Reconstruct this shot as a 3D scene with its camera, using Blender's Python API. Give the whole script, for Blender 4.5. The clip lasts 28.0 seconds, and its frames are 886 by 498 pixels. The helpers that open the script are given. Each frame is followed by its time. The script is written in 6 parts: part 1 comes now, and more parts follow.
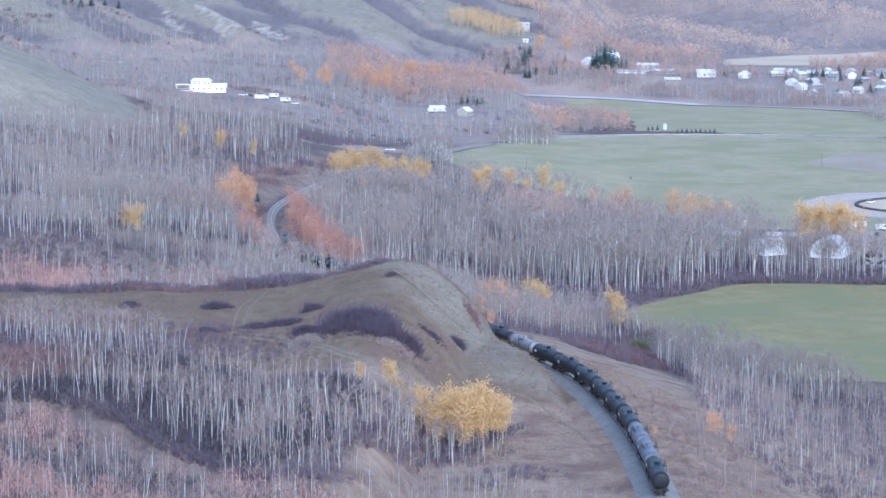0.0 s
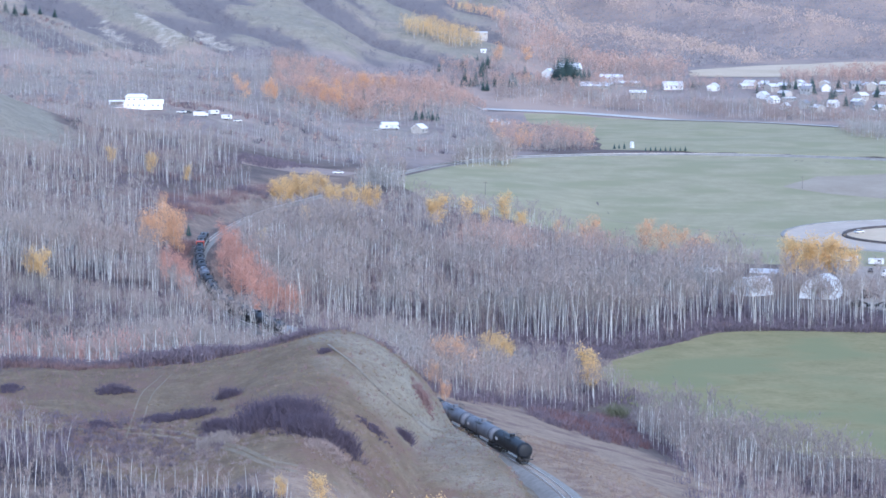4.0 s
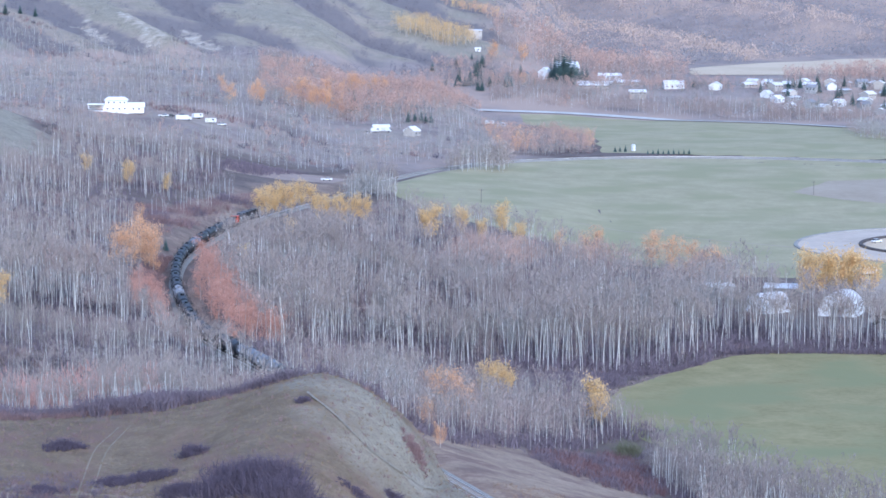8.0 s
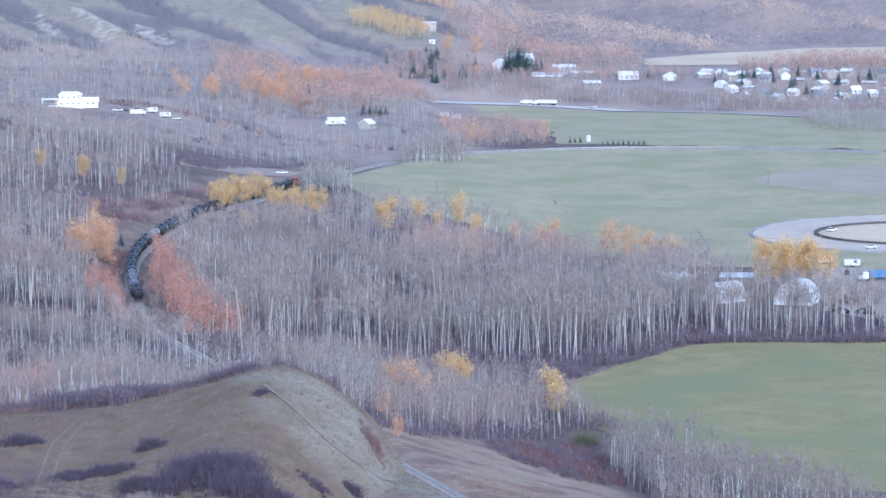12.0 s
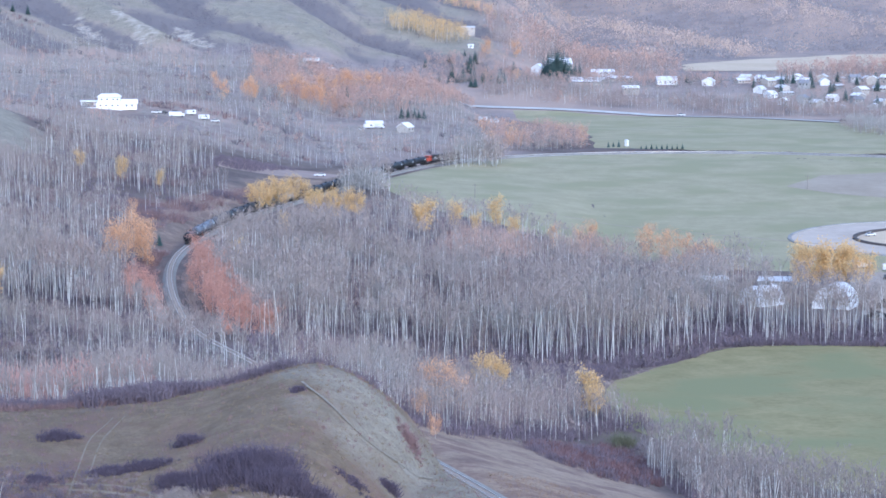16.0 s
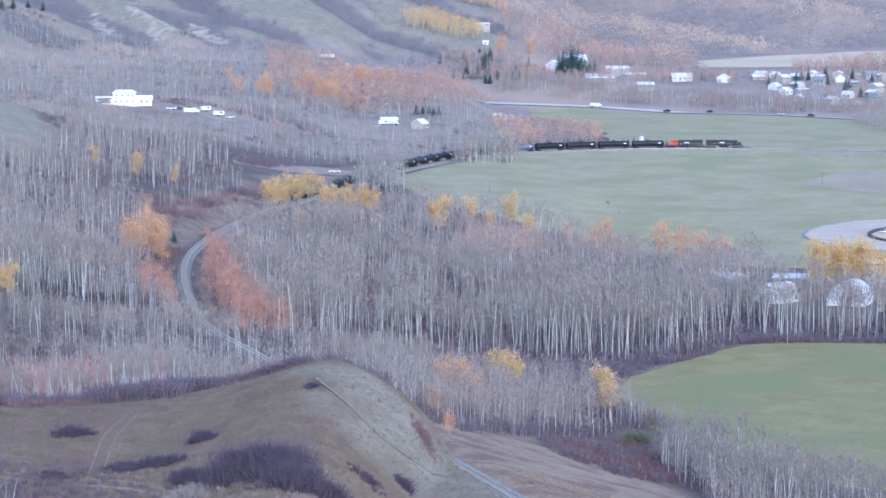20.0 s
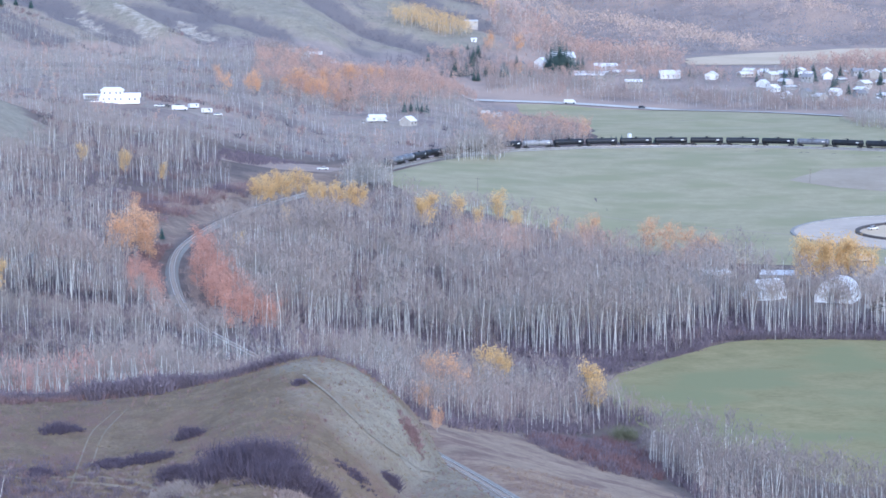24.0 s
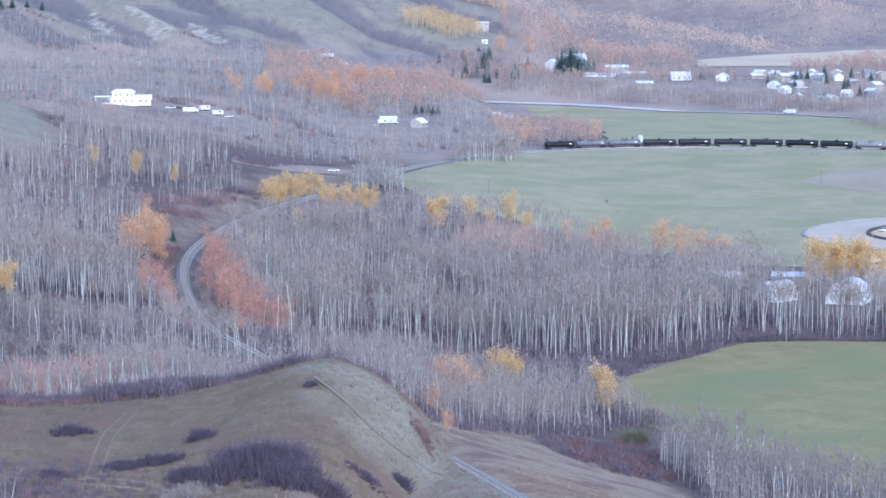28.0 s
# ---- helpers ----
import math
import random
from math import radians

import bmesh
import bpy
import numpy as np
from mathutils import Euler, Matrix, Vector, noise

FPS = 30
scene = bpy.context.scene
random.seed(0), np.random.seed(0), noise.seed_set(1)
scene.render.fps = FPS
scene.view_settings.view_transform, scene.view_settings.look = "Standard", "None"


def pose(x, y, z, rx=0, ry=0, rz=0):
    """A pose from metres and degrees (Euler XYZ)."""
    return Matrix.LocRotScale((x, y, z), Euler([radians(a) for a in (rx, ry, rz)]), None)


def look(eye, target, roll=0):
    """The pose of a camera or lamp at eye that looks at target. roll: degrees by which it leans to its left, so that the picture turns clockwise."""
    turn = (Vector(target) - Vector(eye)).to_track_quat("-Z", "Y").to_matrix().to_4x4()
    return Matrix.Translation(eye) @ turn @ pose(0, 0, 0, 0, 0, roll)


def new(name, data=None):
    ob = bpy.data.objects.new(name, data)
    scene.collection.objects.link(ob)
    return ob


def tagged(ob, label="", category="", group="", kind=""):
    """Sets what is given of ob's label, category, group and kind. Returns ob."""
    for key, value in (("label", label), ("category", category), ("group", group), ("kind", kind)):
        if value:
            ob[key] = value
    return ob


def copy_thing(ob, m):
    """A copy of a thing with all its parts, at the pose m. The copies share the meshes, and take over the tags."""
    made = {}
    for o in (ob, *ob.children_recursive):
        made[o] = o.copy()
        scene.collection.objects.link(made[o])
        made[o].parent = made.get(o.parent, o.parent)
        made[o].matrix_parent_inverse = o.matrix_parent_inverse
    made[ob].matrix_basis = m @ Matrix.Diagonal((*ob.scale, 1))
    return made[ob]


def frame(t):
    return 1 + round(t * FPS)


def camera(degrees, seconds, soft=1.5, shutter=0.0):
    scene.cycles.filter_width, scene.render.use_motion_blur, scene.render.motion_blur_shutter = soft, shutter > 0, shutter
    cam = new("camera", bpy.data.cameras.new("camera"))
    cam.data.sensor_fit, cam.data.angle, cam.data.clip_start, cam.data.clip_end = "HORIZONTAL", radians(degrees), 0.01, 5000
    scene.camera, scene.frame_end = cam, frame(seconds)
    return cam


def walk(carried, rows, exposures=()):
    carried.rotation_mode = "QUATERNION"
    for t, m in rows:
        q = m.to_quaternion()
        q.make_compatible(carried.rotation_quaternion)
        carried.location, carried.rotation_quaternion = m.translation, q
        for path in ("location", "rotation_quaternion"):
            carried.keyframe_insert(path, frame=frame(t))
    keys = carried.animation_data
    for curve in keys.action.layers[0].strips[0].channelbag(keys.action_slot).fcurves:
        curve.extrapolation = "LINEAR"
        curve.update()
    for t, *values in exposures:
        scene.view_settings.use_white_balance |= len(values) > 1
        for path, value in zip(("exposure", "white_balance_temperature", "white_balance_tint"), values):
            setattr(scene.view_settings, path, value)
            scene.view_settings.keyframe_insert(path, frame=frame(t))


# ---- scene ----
cam = camera(18.598, 28.0, soft=1.6)


def view(x, y, z, tilt, turn, lean):
    return pose(x, y, z, 90 - tilt, 0, -turn) @ pose(0, 0, 0, 0, 0, lean)


walk(cam, [
    (0, view(-1.09, -174.3, 93.11, 5.612, -0.872, 0.254)),
    (0.5, view(-0.91, -160.94, 93.57, 5.526, -0.75, 0.36)),
    (1, view(-0.64, -147.4, 93.88, 5.511, -0.637, 0.418)),
    (1.5, view(-0.63, -133.91, 94.28, 5.606, -0.532, 0.474)),
    (2, view(-0.61, -119.38, 94.5, 5.658, -0.409, 0.547)),
    (2.5, view(-0.52, -105.78, 94.87, 5.691, -0.284, 0.513)),
    (3, view(-0.44, -91.87, 95.25, 5.578, -0.164, 0.417)),
    (3.5, view(-0.24, -78.32, 95.54, 5.527, -0.064, 0.321)),
    (5.5, view(-0.18, -21.58, 96.78, 5.43, 0.396, 0.141)),
    (6, view(0.01, -7.69, 97.09, 5.303, 0.478, 0.062)),
    (6.5, view(0.01, -0.39, 97.29, 5.296, 0.217, 0.125)),
    (7, view(0.03, -0.05, 96.52, 5.422, 0.024, 0.045)),
    (7.5, view(-0.06, -0.16, 96.35, 5.497, 0.029, 0.05)),
    (8, view(-0.13, 0.27, 96.4, 5.601, 0.163, 0.055)),
    (8.5, view(-0.07, 0.68, 96.57, 5.721, 0.346, 0.031)),
    (9, view(-0.14, 0.42, 96.54, 5.774, 0.57, -0.066)),
    (9.5, view(-0.05, 0.05, 96.65, 5.822, 0.755, -0.108)),
    (10, view(-0.11, 0.16, 96.61, 5.941, 0.924, -0.178)),
    (10.5, view(-0.14, 0.64, 96.5, 5.866, 1.065, -0.235)),
    (11, view(-0.23, 0.37, 96.56, 5.813, 1.138, -0.272)),
    (11.5, view(-0.22, 0.42, 96.5, 5.761, 1.141, -0.318)),
    (13.5, view(-0.16, 0.09, 94.6, 5.754, 0.935, -0.278)),
    (14, view(-0.24, 0.66, 94.57, 5.682, 0.873, -0.234)),
    (14.5, view(-0.28, 0.58, 94.61, 5.647, 0.734, -0.238)),
    (15, view(-0.26, 0.61, 94.65, 5.66, 0.584, -0.175)),
    (15.5, view(-0.27, 0.62, 94.62, 5.592, 0.454, -0.148)),
    (16, view(-0.32, 0.6, 94.58, 5.622, 0.305, -0.123)),
    (16.5, view(-0.27, 0.54, 94.7, 5.642, 0.18, -0.064)),
    (17, view(-0.19, 0.4, 94.64, 5.678, 0.068, -0.085)),
    (17.5, view(-0.16, 0.36, 94.64, 5.731, 0.009, -0.092)),
    (18, view(-0.23, 0.37, 94.66, 5.684, -0.002, -0.023)),
    (18.5, view(-0.21, 0.36, 94.59, 5.702, -0.055, -0.005)),
    (19, view(-0.28, 0.35, 94.64, 5.798, -0.048, -0)),
    (19.5, view(-0.3, 0.46, 94.6, 5.746, 0.003, -0.024)),
    (20, view(-0.24, 0.54, 94.62, 5.698, -0.008, -0.084)),
    (20.5, view(-0.35, 0.58, 94.67, 5.748, 0.005, -0.013)),
    (21, view(-0.32, 0.44, 94.63, 5.749, 0.016, -0.078)),
    (21.5, view(-0.25, 0.39, 94.65, 5.714, 0.053, -0.069)),
    (23.5, view(-0.05, 0.29, 94.65, 5.787, 0.175, -0.069)),
    (24, view(-0.04, 0.31, 94.47, 5.75, 0.235, -0.106)),
    (24.5, view(-0.04, 0.21, 94.64, 5.659, 0.212, -0.071)),
    (25, view(-0.05, 0.25, 94.65, 5.641, 0.189, -0.082)),
    (25.5, view(-0.13, 0.08, 94.55, 5.661, 0.173, -0.109)),
    (26, view(-0.01, -0.03, 94.66, 5.595, 0.118, -0.114)),
    (26.5, view(-0.02, -0.05, 94.6, 5.575, 0.065, -0.107)),
    (27, view(-0.15, 0.01, 94.7, 5.621, 0.028, -0.117)),
    (27.5, view(0.01, -0.05, 94.63, 5.685, -0.001, -0.157)),
    (28, view(0, 0, 94.56, 5.715, 0, -0.153)),
], [(0, 1.15, 5480, 15), (28, 1.15, 5480, 15)])


# ---- light: an overcast late-autumn sky ----
world = bpy.data.worlds.new("overcast_sky")
scene.world = world
world.use_nodes = True
sky = world.node_tree.nodes.new("ShaderNodeTexSky")
sky.sky_type, sky.sun_disc = "NISHITA", False
sky.sun_elevation, sky.sun_rotation = radians(34), radians(160)
sky.dust_density, sky.air_density, sky.ozone_density = 0.6, 1.1, 1.5
world.node_tree.links.new(sky.outputs[0], world.node_tree.nodes["Background"].inputs[0])
world.node_tree.nodes["Background"].inputs[1].default_value = 0.15
sun = new("sun", bpy.data.lights.new("sun", "SUN"))
sun.data.energy, sun.data.angle, sun.data.color = 1.2, radians(40), (1.0, 0.97, 0.94)
sun.matrix_world = look((200, -560, 600), (0, 400, 0))


# ---- materials ----
def material(name, low, high, scale=1.0, rough=0.85, metal=0.0, fine=6.0, island=0.0, bump_by=0.0, third=None, third_scale=0.08, per_object=0.0, thin=0.0):
    """A surface that wanders between two colours at two scales, with a third in larger patches where given."""
    m = bpy.data.materials.new(name)
    m.use_nodes = True
    nodes, links = m.node_tree.nodes, m.node_tree.links
    shader = nodes["Principled BSDF"]
    shader.inputs["Roughness"].default_value, shader.inputs["Metallic"].default_value = rough, metal
    shader.inputs["Specular IOR Level"].default_value = 0.3
    place = nodes.new("ShaderNodeTexCoord").outputs["Object"]

    def grain(size, detail=3.0):
        n = nodes.new("ShaderNodeTexNoise")
        n.inputs["Scale"].default_value, n.inputs["Detail"].default_value = size, detail
        links.new(place, n.inputs["Vector"])
        return n.outputs["Fac"]

    def math_node(op, a, b):
        n = nodes.new("ShaderNodeMath")
        n.operation = op
        for slot, v in zip(n.inputs, (a, b)):
            if isinstance(v, (int, float)):
                slot.default_value = v
            else:
                links.new(v, slot)
        return n.outputs[0]

    def mix(fac, a, b):
        n = nodes.new("ShaderNodeMix")
        n.data_type = "RGBA"
        links.new(fac, n.inputs["Factor"])
        for slot, v in zip((n.inputs["A"], n.inputs["B"]), (a, b)):
            if isinstance(v, tuple):
                slot.default_value = (*v, 1)
            else:
                links.new(v, slot)
        return n.outputs["Result"]

    def ramp(fac, lo, hi):
        n = nodes.new("ShaderNodeMapRange")
        links.new(fac, n.inputs["Value"])
        n.inputs["From Min"].default_value, n.inputs["From Max"].default_value = lo, hi
        return n.outputs["Result"]

    wander = math_node("ADD", math_node("MULTIPLY", grain(scale), 0.6), math_node("MULTIPLY", grain(scale * fine), 0.4))
    fac = ramp(wander, 0.32, 0.68)
    if island:
        chance = nodes.new("ShaderNodeNewGeometry").outputs["Random Per Island"]
        fac = math_node("ADD", math_node("MULTIPLY", fac, 1 - island), math_node("MULTIPLY", chance, island))
    if per_object:
        chance = nodes.new("ShaderNodeObjectInfo").outputs["Random"]
        fac = math_node("ADD", math_node("MULTIPLY", fac, 1 - per_object), math_node("MULTIPLY", chance, per_object))
    colour = mix(fac, low, high)
    if third:
        colour = mix(ramp(grain(third_scale, 4.0), 0.47, 0.62), colour, third)
    links.new(colour, shader.inputs["Base Color"])
    if bump_by:
        b = nodes.new("ShaderNodeBump")
        b.inputs["Strength"].default_value, b.inputs["Distance"].default_value = 0.6, bump_by
        links.new(wander, b.inputs["Height"])
        links.new(b.outputs[0], shader.inputs["Normal"])
    if thin:
        glow, both = nodes.new("ShaderNodeBsdfTranslucent"), nodes.new("ShaderNodeMixShader")
        links.new(colour, glow.inputs["Color"])
        both.inputs[0].default_value = thin
        links.new(shader.outputs[0], both.inputs[1])
        links.new(glow.outputs[0], both.inputs[2])
        links.new(both.outputs[0], nodes["Material Output"].inputs["Surface"])
    return m


# Orange leaves of distant trees, muted in colour as haze would mute them.
LEAF_HAZED = material("faded_orange_leaves", (0.47, 0.31, 0.25), (0.60, 0.415, 0.335), 0.06, 0.85, island=0.25, thin=0.3)
BARK = material("pale_aspen_bark", (0.34, 0.33, 0.30), (0.84, 0.83, 0.78), 0.6, 0.9, island=0.65)
TWIG = material("bare_grey_twigs", (0.25, 0.21, 0.195), (0.385, 0.335, 0.305), 0.04, 0.95, island=0.35)
TWIG_PINK = material("rusty_twigs", (0.395, 0.225, 0.19), (0.54, 0.33, 0.28), 0.06, 0.95, island=0.35)
TWIG_DARK = material("dark_purple_brush_stems", (0.055, 0.045, 0.066), (0.15, 0.122, 0.162), 0.08, 0.95, island=0.6)
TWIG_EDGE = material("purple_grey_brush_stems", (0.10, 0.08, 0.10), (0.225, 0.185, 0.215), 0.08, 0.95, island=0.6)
# Undergrowth stems with the forest's inner shade darkened into their colour.
TWIG_SHADED = material("mauve_undergrowth_stems", (0.055, 0.05, 0.065), (0.15, 0.132, 0.155), 0.08, 0.95, island=0.6)
TWIG_SOFT = material("soft_pinkish_twigs", (0.255, 0.20, 0.185), (0.355, 0.285, 0.26), 0.02, 0.95, island=0.25)
TWIG_OLIVE = material("dun_grey_twigs", (0.22, 0.195, 0.17), (0.32, 0.285, 0.25), 0.02, 0.95, island=0.3)
TWIG_ROSE = material("rose_tan_twigs", (0.40, 0.265, 0.215), (0.54, 0.375, 0.305), 0.04, 0.95, island=0.35)
TWIG_THICKET = material("grey_brown_thicket_stems", (0.215, 0.185, 0.172), (0.325, 0.28, 0.262), 0.03, 0.95, island=0.4)
TWIG_WINE = material("wine_red_brush_stems", (0.105, 0.058, 0.065), (0.235, 0.15, 0.15), 0.08, 0.95, island=0.6)
# Lighter, greyer twigs: the haze over far woods is put into this colour.
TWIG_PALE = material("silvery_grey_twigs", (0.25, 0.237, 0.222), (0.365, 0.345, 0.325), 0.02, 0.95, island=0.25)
TWIG_HILL = material("grey_hill_woods", (0.22, 0.205, 0.215), (0.29, 0.275, 0.285), 0.006, 0.95, island=0.12)
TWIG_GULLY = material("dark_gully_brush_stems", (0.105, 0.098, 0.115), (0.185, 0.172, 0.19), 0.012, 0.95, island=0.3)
TWIG_TAN = material("tan_hill_woods", (0.42, 0.325, 0.27), (0.53, 0.41, 0.34), 0.006, 0.95, island=0.12)
TWIG_GARDEN = material("dark_hedge_stems", (0.09, 0.10, 0.085), (0.20, 0.20, 0.175), 0.05, 0.95, island=0.4)
TWIG_RED = material("dark_red_brush_stems", (0.155, 0.095, 0.10), (0.31, 0.215, 0.205), 0.06, 0.95, island=0.6)
LEAF_YELLOW = material("yellow_aspen_leaves", (0.65, 0.44, 0.20), (0.80, 0.575, 0.295), 0.3, 0.8, island=0.25, thin=0.3)
LEAF_ORANGE = material("orange_aspen_leaves", (0.66, 0.37, 0.205), (0.82, 0.52, 0.31), 0.3, 0.8, island=0.25, thin=0.3)
LEAF_PINK = material("faded_russet_leaves", (0.54, 0.28, 0.21), (0.70, 0.42, 0.325), 0.3, 0.85, island=0.25, thin=0.3)
NEEDLES = material("spruce_needles", (0.04, 0.075, 0.075), (0.095, 0.145, 0.13), 0.8, 0.9, island=0.5)
FIR_BARK = material("brown_bark", (0.10, 0.07, 0.05), (0.18, 0.13, 0.10), 2, 0.9)
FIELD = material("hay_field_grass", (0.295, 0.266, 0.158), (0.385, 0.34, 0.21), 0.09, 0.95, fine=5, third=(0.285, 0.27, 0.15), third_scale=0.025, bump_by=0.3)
# Darker and yellower than FIELD, for the nearest field only.
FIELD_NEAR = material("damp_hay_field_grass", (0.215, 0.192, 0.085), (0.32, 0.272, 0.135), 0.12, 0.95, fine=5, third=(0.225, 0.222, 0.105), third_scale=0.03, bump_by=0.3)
PLOUGH = material("bare_worked_soil", (0.30, 0.245, 0.18), (0.39, 0.325, 0.245), 0.03, 0.95, fine=10, bump_by=0.2)
STUBBLE = material("pale_stubble", (0.49, 0.385, 0.265), (0.61, 0.495, 0.355), 0.02, 0.95, fine=10, bump_by=0.2)
DIRT = material("packed_dirt", (0.28, 0.235, 0.19), (0.42, 0.365, 0.31), 0.08, 0.95, fine=9, bump_by=0.1)
BALLAST = material("crushed_ballast", (0.195, 0.185, 0.168), (0.315, 0.302, 0.278), 0.5, 0.95, fine=8, bump_by=0.1)
ASPHALT = material("worn_asphalt", (0.41, 0.40, 0.375), (0.56, 0.54, 0.505), 0.1, 0.9)
RAIL = material("rail_steel", (0.45, 0.43, 0.42), (0.72, 0.70, 0.69), 0.6, 0.3, 0.9)
SLEEPER = material("weathered_sleeper_wood", (0.17, 0.152, 0.14), (0.29, 0.262, 0.24), 2, 0.9, per_object=0.4)
TANK = material("black_tank_paint", (0.008, 0.010, 0.014), (0.03, 0.034, 0.043), 0.5, 0.5, per_object=0.4)
# A grey between the black and the pale cars' paint.
TANK_GREY = material("dusty_grey_tank_paint", (0.10, 0.11, 0.13), (0.20, 0.21, 0.24), 0.5, 0.5)
TANK_WHITE = material("pale_grey_tank_paint", (0.20, 0.20, 0.21), (0.32, 0.32, 0.33), 0.5, 0.5)
STEEL = material("dark_rolling_steel", (0.03, 0.03, 0.035), (0.08, 0.075, 0.07), 2, 0.6, 0.4)
DECAL = material("white_stencil_panel", (0.62, 0.62, 0.62), (0.80, 0.80, 0.80), 1, 0.6)
RED = material("red_loco_paint", (0.36, 0.05, 0.03), (0.52, 0.10, 0.06), 0.6, 0.4)
BLACK = material("black_loco_paint", (0.015, 0.016, 0.02), (0.05, 0.05, 0.06), 0.6, 0.4)
GLASS = material("dark_window_glass", (0.02, 0.025, 0.03), (0.05, 0.06, 0.07), 1, 0.1)
SIDING = material("white_siding", (0.58, 0.58, 0.58), (0.76, 0.76, 0.76), 0.3, 0.7, per_object=0.3)
# Grey and tan walls are lowered in colour to look shaded below bright roofs.
SIDING_GREY = material("weathered_grey_siding", (0.20, 0.20, 0.20), (0.42, 0.41, 0.40), 0.3, 0.8, per_object=0.8)
SIDING_TAN = material("tan_siding", (0.34, 0.31, 0.28), (0.54, 0.50, 0.45), 0.3, 0.8, per_object=0.6)
# Roof colour raised so that roofs look lit from above.
ROOF_PALE = material("pale_roofing", (0.50, 0.51, 0.53), (0.82, 0.82, 0.83), 0.4, 0.7, per_object=0.6)
ROOF_DARK = material("grey_shingle_roofing", (0.14, 0.14, 0.15), (0.30, 0.30, 0.32), 0.6, 0.8, per_object=0.6)
FABRIC = material("white_fabric_cover", (0.56, 0.57, 0.58), (0.74, 0.75, 0.76), 0.2, 0.6)
BLUE = material("blue_trailer_paint", (0.05, 0.16, 0.32), (0.10, 0.26, 0.46), 0.4, 0.5)
RUBBER = material("black_rubber", (0.015, 0.015, 0.015), (0.03, 0.03, 0.03), 2, 0.8)
CAR_PAINT = material("mixed_car_paint", (0.06, 0.07, 0.09), (0.60, 0.60, 0.62), 0.1, 0.35, per_object=0.9)
POLE = material("weathered_pole_wood", (0.14, 0.12, 0.10), (0.24, 0.21, 0.19), 2, 0.9)


def ground_material():
    """Forest floor, dry hill grass, brown scrub and bare clay, shared out by the land-cover layers of the sheet."""
    m = bpy.data.materials.new("valley_ground")
    m.use_nodes = True
    nodes, links = m.node_tree.nodes, m.node_tree.links
    place = nodes.new("ShaderNodeTexCoord").outputs["Object"]
    shader = nodes["Principled BSDF"]
    shader.inputs["Roughness"].default_value = 0.95
    shader.inputs["Specular IOR Level"].default_value = 0.1

    def grain(size, detail=7.0):
        n = nodes.new("ShaderNodeTexNoise")
        n.inputs["Scale"].default_value, n.inputs["Detail"].default_value, n.inputs["Roughness"].default_value = size, detail, 0.68
        links.new(place, n.inputs["Vector"])
        return n.outputs["Fac"]

    def mix(fac, a, b):
        n = nodes.new("ShaderNodeMix")
        n.data_type = "RGBA"
        links.new(fac, n.inputs["Factor"])
        for slot, v in zip((n.inputs["A"], n.inputs["B"]), (a, b)):
            if isinstance(v, tuple):
                slot.default_value = (*v, 1)
            else:
                links.new(v, slot)
        return n.outputs["Result"]

    def ramp(fac, lo, hi):
        n = nodes.new("ShaderNodeMapRange")
        links.new(fac, n.inputs["Value"])
        n.inputs["From Min"].default_value, n.inputs["From Max"].default_value = lo, hi
        return n.outputs["Result"]

    def cover(layer, size, soft=0.22):
        a = nodes.new("ShaderNodeAttribute")
        a.attribute_name = layer
        add = nodes.new("ShaderNodeMath")
        add.operation = "ADD"
        links.new(a.outputs["Fac"], add.inputs[0])
        links.new(grain(size), add.inputs[1])
        return ramp(add.outputs[0], 1.0 - soft, 1.0 + soft)

    floor = mix(ramp(grain(0.05), 0.35, 0.65), (0.115, 0.092, 0.085), (0.185, 0.15, 0.138))
    floor = mix(ramp(grain(0.6), 0.5, 0.75), floor, (0.20, 0.16, 0.13))
    dry = mix(ramp(grain(0.22), 0.3, 0.7), (0.135, 0.10, 0.066), (0.265, 0.205, 0.142))
    dry = mix(ramp(grain(1.4), 0.48, 0.66), dry, (0.15, 0.115, 0.085))
    dry = mix(ramp(grain(0.07), 0.49, 0.62), dry, (0.20, 0.135, 0.105))
    wooded = mix(ramp(grain(0.05), 0.3, 0.7), (0.23, 0.192, 0.178), (0.33, 0.28, 0.258))
    wooded = mix(ramp(grain(0.007), 0.44, 0.58), wooded, (0.385, 0.30, 0.25))
    brown = mix(ramp(grain(0.3), 0.3, 0.7), (0.265, 0.195, 0.142), (0.42, 0.32, 0.238))
    brown = mix(ramp(grain(1.6), 0.5, 0.72), brown, (0.22, 0.155, 0.12))
    brown = mix(ramp(grain(0.08), 0.48, 0.62), brown, (0.215, 0.145, 0.12))
    pale = mix(ramp(grain(0.12), 0.3, 0.7), (0.24, 0.216, 0.165), (0.375, 0.34, 0.27))
    pale = mix(ramp(grain(0.6), 0.5, 0.72), pale, (0.20, 0.18, 0.155))
    pale = mix(ramp(grain(2.4), 0.5, 0.66), pale, (0.165, 0.145, 0.118))
    clay = mix(ramp(grain(0.15), 0.4, 0.6), (0.34, 0.295, 0.24), (0.50, 0.45, 0.38))
    colour = mix(cover("brown", 0.05), floor, brown)
    colour = mix(cover("wooded", 0.02), colour, wooded)
    colour = mix(cover("dry", 0.06), colour, dry)
    colour = mix(cover("pale", 0.04), colour, pale)
    colour = mix(cover("scrub", 0.05), colour, (0.195, 0.174, 0.17))
    colour = mix(cover("clay", 0.12, 0.1), colour, clay)
    links.new(colour, shader.inputs["Base Color"])
    b = nodes.new("ShaderNodeBump")
    b.inputs["Strength"].default_value, b.inputs["Distance"].default_value = 0.7, 0.5
    links.new(grain(0.8), b.inputs["Height"])
